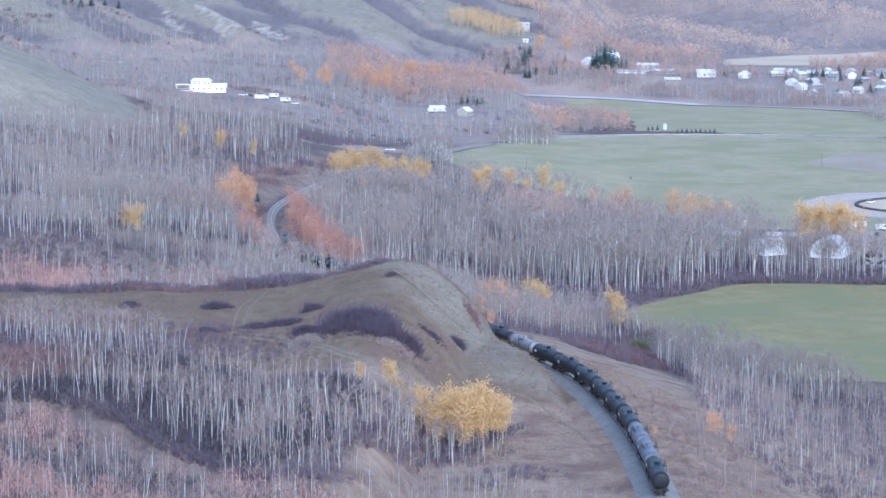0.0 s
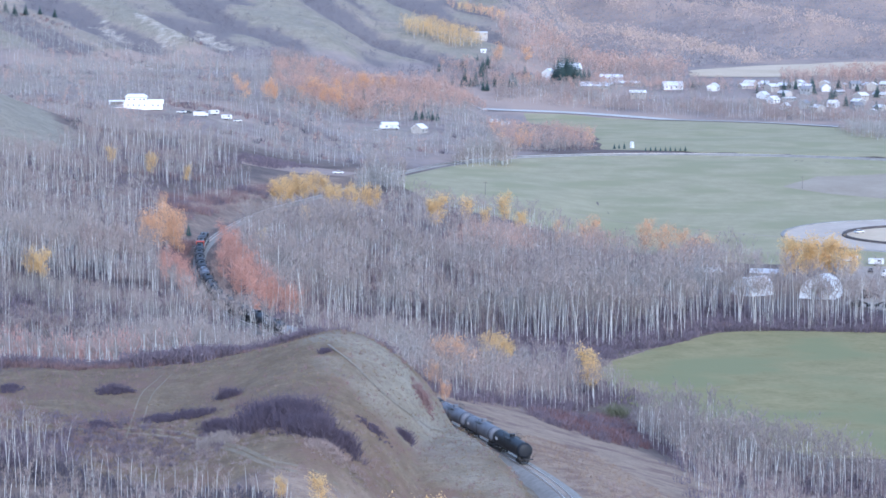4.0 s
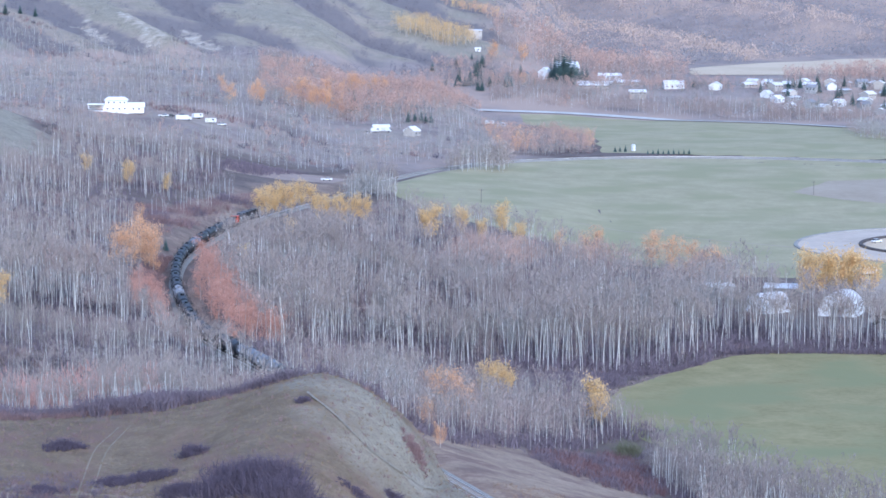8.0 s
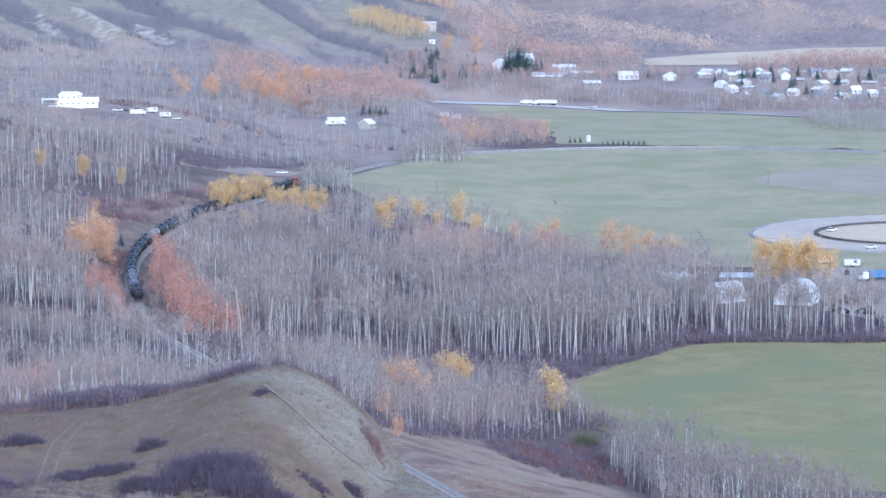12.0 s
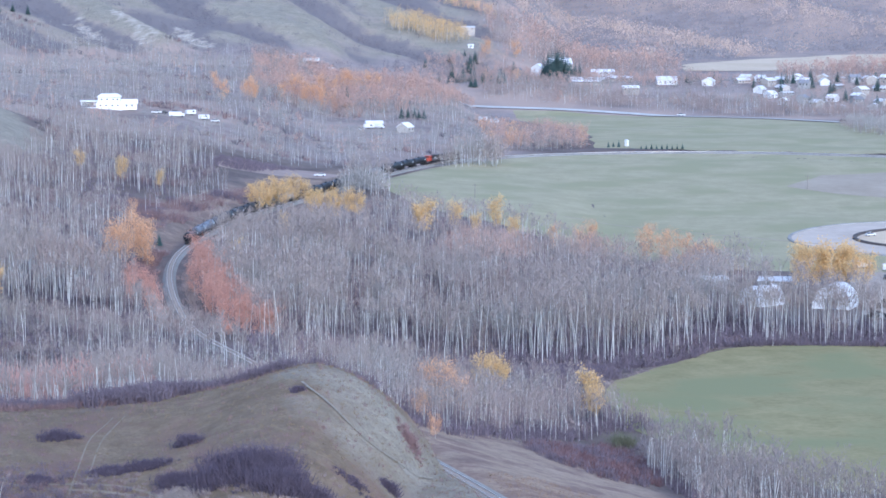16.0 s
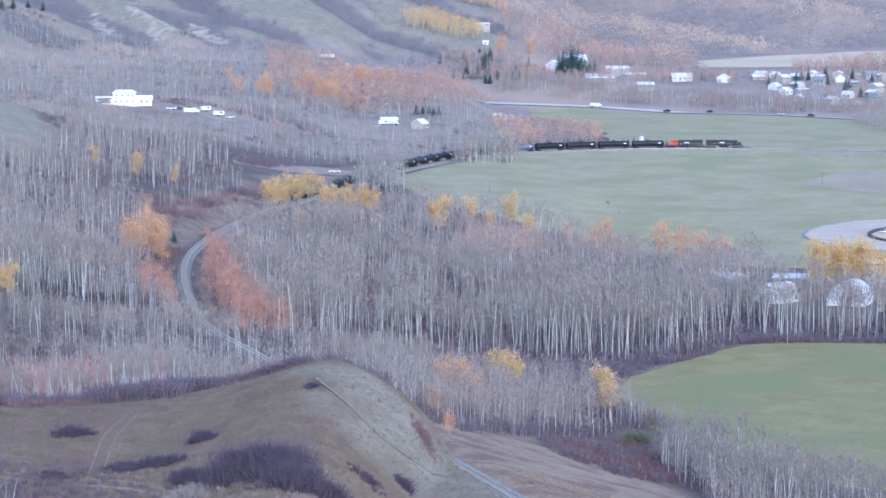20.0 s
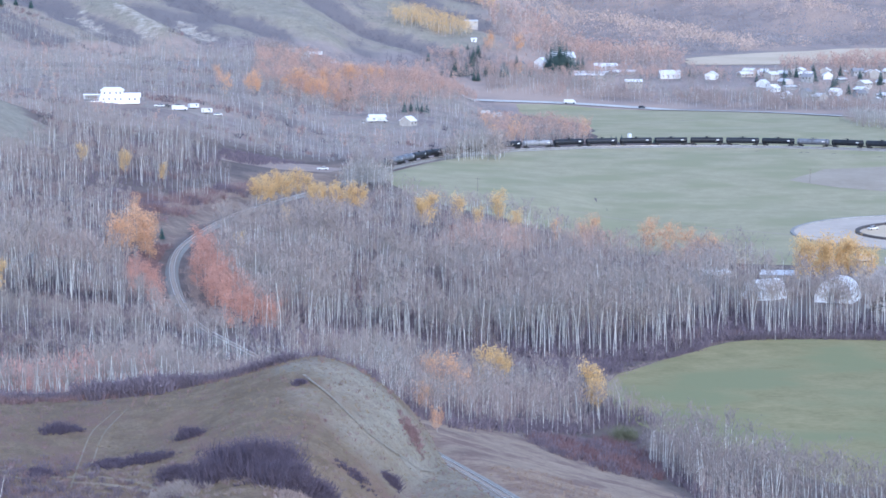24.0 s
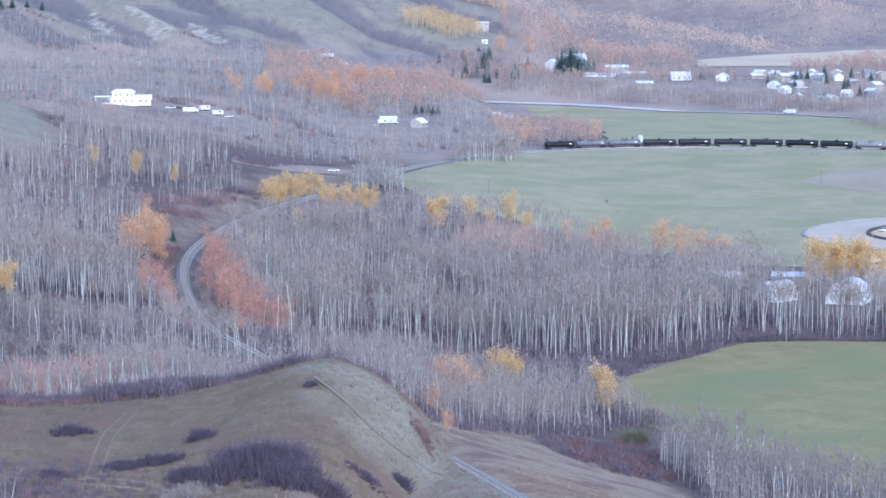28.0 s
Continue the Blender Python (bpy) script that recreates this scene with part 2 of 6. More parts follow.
    links.new(b.outputs[0], shader.inputs["Normal"])
    return m


# ---- terrain of the valley ----
TRACK = [(26, 60), (31, 200), (31.5, 311), (30, 373), (27, 413), (22, 453), (12, 493), (-4, 545), (-25, 612), (-45, 675), (-64, 735), (-74, 790), (-82, 850),
         (-87, 905), (-88.5, 958), (-85, 1024), (-77, 1094), (-64, 1155), (-49, 1216), (-32, 1297), (-20, 1352), (3, 1424), (34, 1476), (60, 1496), (95, 1512),
         (140, 1519), (190, 1511), (243, 1484), (300, 1440), (420, 1320), (520, 1200), (600, 1080), (650, 980)]


def smooth_line(points, step):
    """Points at even steps along a smooth curve through the given ones."""
    p = np.array(points, float)
    p = np.vstack([2 * p[0] - p[1], p, 2 * p[-1] - p[-2]])
    out = []
    for i in range(1, len(p) - 2):
        for u in np.arange(0, 1, 0.02):
            a, b, c, d = p[i - 1], p[i], p[i + 1], p[i + 2]
            out.append(0.5 * (2 * b + (c - a) * u + (2 * a - 5 * b + 4 * c - d) * u * u + (3 * b - a - 3 * c + d) * u ** 3))
    out = np.array(out)
    for _ in range(30):
        out[1:-1] = 0.25 * out[:-2] + 0.5 * out[1:-1] + 0.25 * out[2:]
    s = np.concatenate([[0], np.cumsum(np.linalg.norm(np.diff(out, axis=0), axis=1))])
    even = np.arange(0, s[-1], step)
    return np.stack([np.interp(even, s, out[:, k]) for k in (0, 1)], 1)


RAIL_LINE = smooth_line(TRACK, 2.0)
RAIL_DIR = np.gradient(RAIL_LINE, axis=0)
RAIL_DIR /= np.linalg.norm(RAIL_DIR, axis=1)[:, None]


def bump(v, lo, hi):
    u = np.clip((v - lo) / (hi - lo), 0, 1)
    return u * u * (3 - 2 * u)


def from_track(x, y):
    """Distance from the rails, positive to the left of the train's way."""
    x, y = np.atleast_1d(np.asarray(x, float)), np.atleast_1d(np.asarray(y, float))
    best, side = np.full(x.shape, 1e9), np.zeros(x.shape)
    line, ways = RAIL_LINE, RAIL_DIR
    for (px, py), (dx, dy) in zip(line, ways):
        d2 = (x - px) ** 2 + (y - py) ** 2
        near = d2 < best
        best = np.where(near, d2, best)
        side = np.where(near, dx * (y - py) - dy * (x - px), side)
    return side


def waves(x, y, size, seed=0.0):
    """Soft uneven ground, about -1 to 1."""
    a, b = x / size + seed, y / size - seed
    return (np.sin(a * 2.1 + 1.3 * np.sin(b * 1.7)) + np.sin(b * 2.3 + 1.1 * np.sin(a * 1.9 + 2)) + np.sin((a + b) * 3.7 + seed) * 0.5) / 2.5


def spurs(x, y):
    """Parallel spurs and gullies that run down the big hillside, -0.5 to 0.5."""
    c = 0.89 * x + 0.46 * y + 16 * waves(x, y, 120, 1.5)
    return 0.75 * (0.5 - np.abs(np.sin(c / 47 + 0.5 * waves(x, y, 130, 4.0))) ** 0.8) + 0.22 * np.sin(c / 12 + y / 70) + 0.10 * waves(x, y, 22, 2.0)


def far_ridges(x, y):
    """Ridges that run down the hills beyond the valley, -0.5 to 0.5."""
    return 0.5 - np.abs(np.sin((0.8 * x + 0.42 * y) / 62 + 0.6 * waves(x, y, 260, 3.0))) ** 0.8


def height(x, y):
    """The ground's height at places of the plan."""
    x, y = np.atleast_1d(np.asarray(x, float)), np.atleast_1d(np.asarray(y, float))
    d = from_track(x, y)
    floor = np.interp(y, [-300, 250, 620, 900, 1200, 1440, 1560, 1900, 1955, 2015, 2800, 3400, 5000], [-22, -22, -22, -18.5, -11, -2, -1, 1, 8, 19, 25, 60, 260])
    z = floor + 0.5 * waves(x, y, 60)
    # hills on the far right
    z += bump(y, 2500, 4200) * 60 + 26 * bump(y, 2700, 3300) * (0.5 + 0.5 * waves(x, y, 420, 2.0)) + 20 * far_ridges(x, y) * bump(y, 2660, 2860)
    # the bank right of the rails
    bank = np.where(y < 760, -0.27 * (np.abs(d) - 4), -0.27 * (np.abs(d) - 4) + 0.205 * (np.abs(d) - 4) * bump(y, 760, 980))
    bank -= 0.08 * np.maximum(np.abs(d) - 95, 0)
    z = np.where(d < 0, np.maximum(z, bank), z)
    # the slope left of the rails
    left = bump(d, 2, 9) * bump(y, 560, 700)
    lean = 0.05 * bump(-x, -50, 10) + 0.09 * bump(-x, 50, 130)
    rise = 40 * np.tanh(np.maximum(d, 0) * lean / 40)
    upper = 3 * bump(-x, 110, 150) * bump(y, 1420, 1470) * (1 - bump(y, 1510, 1600))
    upper = upper + 0.36 * np.maximum(-x - 188, 0) * bump(y, 1180, 1280) * (1 - bump(y, 1345, 1440))
    z = z * (1 - left) + left * np.maximum(z, rise + upper + 0.8 * waves(x, y, 45))
    # the big bare hillside
    foot = 1880 + 0.75 * (x + 200)
    side = np.maximum(y - foot, 0)
    hill = np.maximum(z, 26 + 0 * x) + (0.13 + 0.02 * bump(-x, 40, 140)) * side * bump(side, -50, 120) + 12 * spurs(x, y) * bump(side, 10, 130)
    share = bump(-x, -150, -60) * bump(side, 0, 60)
    z = z * (1 - share) + hill * share
    # the knoll beside the line, with its crest behind and its long apron in front
    k = x + 22
    crest = np.where(k > 0, 25.1 - 0.03 * k * k - 0.10 * k, 16.6 + 8.5 * np.exp(-(np.abs(k) / 19) ** 1.5) - 0.006 * np.abs(k))
    crest = np.maximum(crest, -30)
    back = np.exp(-(np.maximum(y - 492, 0) / (42 + 32 * bump(-x, 38, 64))) ** 2)
    front = np.maximum(492 - y, 0)
    west = bump(-x, 42, 78)
    apron = 0.085 * front * (1 - west) + west * (0.028 * front + 0.17 * np.maximum(front - 103, 0) - 0.10 * np.maximum(front - 160, 0))
    knoll = crest - apron * (1 + 1.4 * bump(k, -14, 26))
    cut = bump(y, 400, 452) * (1 - bump(y, 506, 545))
    z = np.where(d > 0, z * (1 - cut) + np.maximum(z, -1.7) * cut, z)
    talus = -1.7 + np.minimum(1.15 * np.maximum(d - 4.5, 0), 8.5) * cut
    base = np.where(d > 0, np.maximum(z, -8.0 + (8.0 + talus) * (1 - bump(d, 38, 76))), z)
    knoll = base + (knoll - base) * back + 0.7 * waves(x, y, 14, 0.7)
    reach = bump(d, 3, 9) * (1 - bump(y, 640, 720))
    z = z * (1 - reach) + np.maximum(knoll, base) * reach
    # bed of the railway
    ad = np.abs(d)
    bed = 1 - np.where((d > 0) & (cut > 0), bump(ad, 5.5 - 2.0 * cut, 15.0 - 7.0 * cut), bump(ad, 5.5, 15.0))
    z = z * (1 - bed) + (-1.3) * bed
    return z


# ---- building helpers ----
def solid(name, verts, faces, mats, index=None, smooth=False):
    """A mesh from arrays of corners and faces; mats: one material or several with an index for each face."""
    mesh = bpy.data.meshes.new(name)
    mesh.from_pydata([tuple(v) for v in verts], [], [tuple(f) for f in faces])
    for m in mats if isinstance(mats, (list, tuple)) else [mats]:
        mesh.materials.append(m)
    if index is not None:
        mesh.polygons.foreach_set("material_index", np.asarray(index, np.int32))
    if smooth:
        mesh.polygons.foreach_set("use_smooth", [True] * len(mesh.polygons))
    mesh.update()
    return mesh


def triangles(name, verts, tris, mats, index):
    """The same for large arrays of triangles."""
    mesh = bpy.data.meshes.new(name)
    n = len(tris)
    mesh.vertices.add(len(verts))
    mesh.vertices.foreach_set("co", np.asarray(verts, np.float32).ravel())
    mesh.loops.add(3 * n)
    mesh.loops.foreach_set("vertex_index", np.asarray(tris, np.int32).ravel())
    mesh.polygons.add(n)
    mesh.polygons.foreach_set("loop_start", np.arange(0, 3 * n, 3, dtype=np.int32))
    for m in mats:
        mesh.materials.append(m)
    mesh.polygons.foreach_set("material_index", np.asarray(index, np.int32))
    mesh.update(calc_edges=True)
    return mesh


def part(name, data, parent, label="", m=None):
    ob = new(name, data)
    ob.parent = parent
    if m is not None:
        ob.matrix_basis = m
    if label:
        tagged(ob, label)
    return ob


def thing(name, label, category, group="", m=None):
    ob = new(name)
    ob.empty_display_size = 0.5
    if m is not None:
        ob.matrix_basis = m
    return tagged(ob, label, category, group)


def shape(name, mat, *pieces, bevel=0.0):
    """One mesh of several bmesh pieces: ("box", size, centre), ("rod", radius, length, centre, axis[, sides, second radius])."""
    bm = bmesh.new()
    for kind, *a in pieces:
        if kind == "box":
            size, centre = a[:2]
            m = Matrix.Translation(centre) @ (a[2] if len(a) > 2 else Matrix.Identity(4)) @ Matrix.Diagonal((*size, 1))
            made = bmesh.ops.create_cube(bm, size=1, matrix=m)
            if bevel:
                edges = list({e for v in made["verts"] for e in v.link_edges})
                bmesh.ops.bevel(bm, geom=edges, offset=bevel, segments=1, affect="EDGES")
        elif kind == "rod":
            radius, length, centre, axis = a[:4]
            sides = a[4] if len(a) > 4 else 10
            end = a[5] if len(a) > 5 else radius
            turn = {"x": pose(0, 0, 0, 0, 90, 0), "y": pose(0, 0, 0, 90, 0, 0), "z": Matrix.Identity(4)}[axis]
            bmesh.ops.create_cone(bm, cap_ends=True, segments=sides, radius1=radius, radius2=end, depth=length, matrix=Matrix.Translation(centre) @ turn)
        elif kind == "faces":
            vs = [bm.verts.new(v) for v in a[0]]
            for f in a[1]:
                bm.faces.new([vs[i] for i in f])
    bmesh.ops.recalc_face_normals(bm, faces=bm.faces)
    mesh = bpy.data.meshes.new(name)
    bm.to_mesh(mesh)
    bm.free()
    mesh.materials.append(mat)
    return mesh


def inside(x, y, poly):
    hit = np.zeros(np.shape(x), bool)
    for (x1, y1), (x2, y2) in zip(poly, poly[1:] + poly[:1]):
        if y1 != y2:
            hit ^= ((y1 > y) != (y2 > y)) & (x < (x2 - x1) * (y - y1) / (y2 - y1) + x1)
    return hit


def scatter(rng, poly, gap, clear=7.0):
    """Uneven places inside a region of the plan, off the railway."""
    p = np.array(poly, float)
    xs, ys = np.arange(p[:, 0].min(), p[:, 0].max(), gap), np.arange(p[:, 1].min(), p[:, 1].max(), gap)
    x, y = (g.ravel() for g in np.meshgrid(xs, ys))
    x, y = x + rng.uniform(-0.6, 0.6, x.shape) * gap, y + rng.uniform(-0.6, 0.6, y.shape) * gap
    edge = waves(x, y, gap * 2.2, 3.0) * gap * 0.9
    keep = inside(x + edge, y - edge, poly)
    x, y = x[keep], y[keep]
    wide = 0.186 * (y + 180) + 12
    far = (np.abs(from_track(x, y)) > clear) & (np.abs(x) < wide)
    return x[far], y[far]


def uneven(poly, step):
    """The region's outline with small irregular swings."""
    out = []
    for a, b in zip(poly, poly[1:] + poly[:1]):
        n = max(1, int(math.dist(a, b) / (4 * step)))
        out += [np.array(a, float) + (np.array(b, float) - np.array(a, float)) * k / n for k in range(n)]
    out = np.array(out)
    return out + 0.7 * step * np.stack([waves(out[:, 0], out[:, 1], 4 * step, 1.0), waves(out[:, 0], out[:, 1], 5 * step, 6.0)], 1)


def drape(name, poly, step, lift, mat, label, category="field", test=None):
    """A sheet that lies on the ground inside a region of the plan."""
    p = np.array(poly, float)
    xs, ys = np.arange(p[:, 0].min() - step, p[:, 0].max() + step, step), np.arange(p[:, 1].min() - step, p[:, 1].max() + step, step)
    X, Y = np.meshgrid(xs, ys)
    poly = [tuple(q) for q in uneven(poly, step)]
    keep = inside(X, Y, poly)
    if test is not None:
        keep &= test(X, Y)
    full = keep[:-1, :-1].astype(int) + keep[1:, :-1] + keep[:-1, 1:] + keep[1:, 1:]
    cells = full > 0
    # corners outside the region slide onto its edge
    gx, gy, n = np.zeros(X.shape), np.zeros(X.shape), np.zeros(X.shape)
    for u in (-1, 0, 1):
        for w in (-1, 0, 1):
            k = np.roll(np.roll(keep, u, 0), w, 1)
            gx, gy, n = gx + k * np.roll(np.roll(X, u, 0), w, 1), gy + k * np.roll(np.roll(Y, u, 0), w, 1), n + k
    rim = ~keep & (n > 0)
    out_x, out_y, in_x, in_y = X[rim], Y[rim], gx[rim] / n[rim], gy[rim] / n[rim]
    for _ in range(5):
        mx, my = (out_x + in_x) / 2, (out_y + in_y) / 2
        ok = inside(mx, my, poly)
        if test is not None:
            ok &= test(mx, my)
        out_x, out_y, in_x, in_y = np.where(ok, out_x, mx), np.where(ok, out_y, my), np.where(ok, mx, in_x), np.where(ok, my, in_y)
    X[rim], Y[rim] = in_x, in_y
    ids = np.arange(X.size).reshape(X.shape)
    quads = np.stack([ids[:-1, :-1][cells], ids[:-1, 1:][cells], ids[1:, 1:][cells], ids[1:, :-1][cells]], 1)
    used, back = np.unique(quads, return_inverse=True)
    x, y = X.ravel()[used], Y.ravel()[used]
    verts = np.stack([x, y, height(x, y) + lift], 1)
    ob = new(name, solid(name, verts, back.reshape(quads.shape), mat, smooth=True))
    return tagged(ob, label, category, kind="structure")


# ---- the ground ----
HILL_BARE = [(-128, 500), (-95, 493), (-60, 503), (-26, 512), (0, 505), (14, 492), (24, 452), (22, 425), (0, 418), (-20, 390), (-40, 384), (-58, 394), (-72, 414), (-100, 440), (-128, 452)]

SLOPE_BARE = [(-225, 1170), (-196, 1180), (-176, 1240), (-178, 1300), (-205, 1372), (-420, 1400), (-420, 1180)]


def soft_inside(x, y, poly, reach):
    """How far inside a region a place is, 0 to 1, with an uneven soft edge."""
    x, y = x + 0.8 * reach * waves(x, y, reach * 1.3, 6.0), y + 1.6 * reach * waves(x, y, reach * 1.7, 8.0)
    ring = [(0, 0)] + [(r * math.cos(k * 1.05), 1.8 * r * math.sin(k * 1.05)) for r in (0.5, 1.0) for k in range(6)]
    return sum(inside(x + u * reach, y + w * reach, poly).astype(float) for u, w in ring) / len(ring)


def make_ground():
    ys = np.concatenate([np.arange(-400, 230, 30), np.arange(230, 640, 3.0), np.arange(640, 1250, 6.0), np.arange(1250, 2100, 10.0), np.arange(2100, 3600, 20.0), np.arange(3600, 5001, 100.0)])
    u = np.linspace(-1, 1, 231)
    spread = np.sign(u) * (np.abs(u) * 0.9 + 12 * np.maximum(np.abs(u) - 0.78, 0) ** 2 * np.abs(u))
    X = spread[None, :] * (150 + 0.28 * np.maximum(ys, 0))[:, None] * 1.05
    Y = np.repeat(ys[:, None], len(u), 1)
    x, y = X.ravel(), Y.ravel()
    z = height(x, y)
    verts = np.stack([x, y, z], 1)
    ids = np.arange(len(x)).reshape(X.shape)
    quads = np.stack([ids[:-1, :-1].ravel(), ids[:-1, 1:].ravel(), ids[1:, 1:].ravel(), ids[1:, :-1].ravel()], 1)
    mesh = solid("ground", verts, quads, ground_material(), smooth=True)
    d = from_track(x, y)
    side = y - (1880 + 0.75 * (x + 200))
    dry = soft_inside(x, y, HILL_BARE, 5) * 0.8
    # open grass on the far hillside, in stripes that run down it
    stripes = spurs(x, y) + 0.12 * waves(x, y, 40, 1.0)
    open_hill = bump(side, 50, 110) * bump(-x, -100, -20)
    pale = open_hill * (0.53 + 0.33 * bump(stripes, -0.22, 0.22))
    pale = np.maximum(pale, 0.75 * soft_inside(x, y, SLOPE_BARE, 9))
    flank = [(-32, 500), (-24, 508), (4, 500), (18, 480), (24, 446), (16, 426), (-6, 432), (-20, 462)]
    pale = np.maximum(pale, 0.62 * soft_inside(x, y, flank, 9))
    scrub = open_hill * 0.9 * bump(-stripes, 0.04, 0.32)
    brown = 0.75 * (1 - bump(y, 600, 660)) * (1 - bump(np.abs(d), 52, 74))
    brown = np.maximum(brown, 0.5 * bump(d, 3, 6) * (1 - bump(d, 30, 60)) * bump(y, 930, 980) * (1 - bump(y, 1340, 1380)))
    brown = np.maximum(brown, 0.6 * bump(-d, 3, 6) * (1 - bump(-d, 14, 26)) * bump(y, 1250, 1290) * (1 - bump(y, 1460, 1490)))
    brown = np.maximum(brown, 0.38 * (1 - bump(y, 385, 410)) * bump(d, 0, 6))
    wooded = 0.8 * np.maximum(bump(y, 1790, 1860), 0.8 * bump(y, 1330, 1420) * bump(-x, -90, -40))
    clay = 0.44 * soft_inside(x, y, [(-275, 1945), (-150, 1985), (-150, 2060), (-270, 2075)], 12) * (0.55 + 0.75 * bump(np.sin((0.9 * x + 0.4 * y) / 6 + waves(x, y, 20)), -0.4, 0.5))
    for layer, v in (("dry", dry), ("pale", pale), ("wooded", wooded), ("scrub", scrub), ("brown", brown), ("clay", clay)):
        mesh.attributes.new(layer, "FLOAT", "POINT").data.foreach_set("value", np.asarray(v, np.float32))
    tagged(new("ground", mesh), "brown valley floor, dry grass hills and leaf-strewn forest ground", "ground", kind="structure")


make_ground()
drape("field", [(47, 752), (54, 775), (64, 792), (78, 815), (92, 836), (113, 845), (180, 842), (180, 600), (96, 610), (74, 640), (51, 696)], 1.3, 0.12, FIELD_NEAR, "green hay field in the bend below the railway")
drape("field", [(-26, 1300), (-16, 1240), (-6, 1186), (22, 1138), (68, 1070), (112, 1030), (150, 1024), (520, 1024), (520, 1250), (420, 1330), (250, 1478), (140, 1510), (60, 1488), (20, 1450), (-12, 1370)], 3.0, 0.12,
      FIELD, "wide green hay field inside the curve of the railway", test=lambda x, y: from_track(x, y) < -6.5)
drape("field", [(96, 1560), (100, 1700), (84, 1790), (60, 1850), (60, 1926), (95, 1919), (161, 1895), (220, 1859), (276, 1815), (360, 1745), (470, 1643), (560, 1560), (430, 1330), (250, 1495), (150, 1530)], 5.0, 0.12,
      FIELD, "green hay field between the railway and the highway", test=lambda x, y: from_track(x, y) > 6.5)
drape("soil_patch", [(175, 1330), (200, 1380), (250, 1400), (420, 1330), (420, 1240), (230, 1275), (195, 1300)], 4.0, 0.2, PLOUGH, "bare greyish worked soil in the hay field")
drape("stubble_field", [(212, 2250), (225, 2400), (300, 2520), (395, 2610), (620, 2650), (640, 2570), (480, 2300)], 5.0, 0.4, STUBBLE, "pale stubble field behind the village")


# ---- trees and brush ----
def cone_arrays(a, b, ra, rb, sides):
    """A tapered stick between two points, open at its ends."""
    a, b = np.array(a, float), np.array(b, float)
    w = b - a
    w /= np.linalg.norm(w) + 1e-9
    u = np.cross(w, (0.3, 0.9, 0.1))
    u /= np.linalg.norm(u) + 1e-9
    v = np.cross(w, u)
    ang = np.arange(sides) * 2 * np.pi / sides
    ring = np.cos(ang)[:, None] * u + np.sin(ang)[:, None] * v
    verts = np.vstack([a + ra * ring, b + rb * ring])
    tris = []
    if rb == 0:
        return np.vstack([verts[:sides], b]), np.array([(i, (i + 1) % sides, sides) for i in range(sides)])
    for i in range(sides):
        j = (i + 1) % sides
        tris += [(i, j, sides + i), (j, sides + j, sides + i)]
    return verts, np.array(tris)


class Pile:
    """Gathers triangles with a material index each."""
    def __init__(self):
        self.v, self.t, self.m, self.n = [], [], [], 0

    def add(self, verts, tris, m):
        self.v.append(np.asarray(verts, float))
        self.t.append(np.asarray(tris) + self.n)
        self.m.append(np.full(len(tris), m))
        self.n += len(verts)

    def arrays(self):
        return np.vstack(self.v), np.vstack(self.t), np.concatenate(self.m)


def slivers(rng, roots, ways, lengths, width):
    """Thin bent twigs: two narrow triangles each."""
    n = len(roots)
    ways = ways / (np.linalg.norm(ways, axis=1)[:, None] + 1e-9)
    across = np.cross(ways, rng.normal(size=(n, 3)))
    across /= np.linalg.norm(across, axis=1)[:, None] + 1e-9
    w = (width * rng.uniform(0.6, 1.4, n))[:, None]
    tips = roots + ways * lengths[:, None]
    verts = np.stack([roots - across * w / 2, roots + across * w / 2, tips], 1).reshape(-1, 3)
    return verts, np.arange(3 * n).reshape(n, 3)


def flakes(rng, centres, size):
    """Small leaves or leaf tufts at all angles."""
    n = len(centres)
    a, b = rng.normal(size=(n, 3)), rng.normal(size=(n, 3))
    a /= np.linalg.norm(a, axis=1)[:, None]
    b /= np.linalg.norm(b, axis=1)[:, None]
    s = (size * rng.uniform(0.6, 1.4, n))[:, None]
    verts = np.stack([centres - a * s, centres + b * s * 0.8, centres + a * s * 0.8 - b * s * 0.5], 1).reshape(-1, 3)
    return verts, np.arange(3 * n).reshape(n, 3)


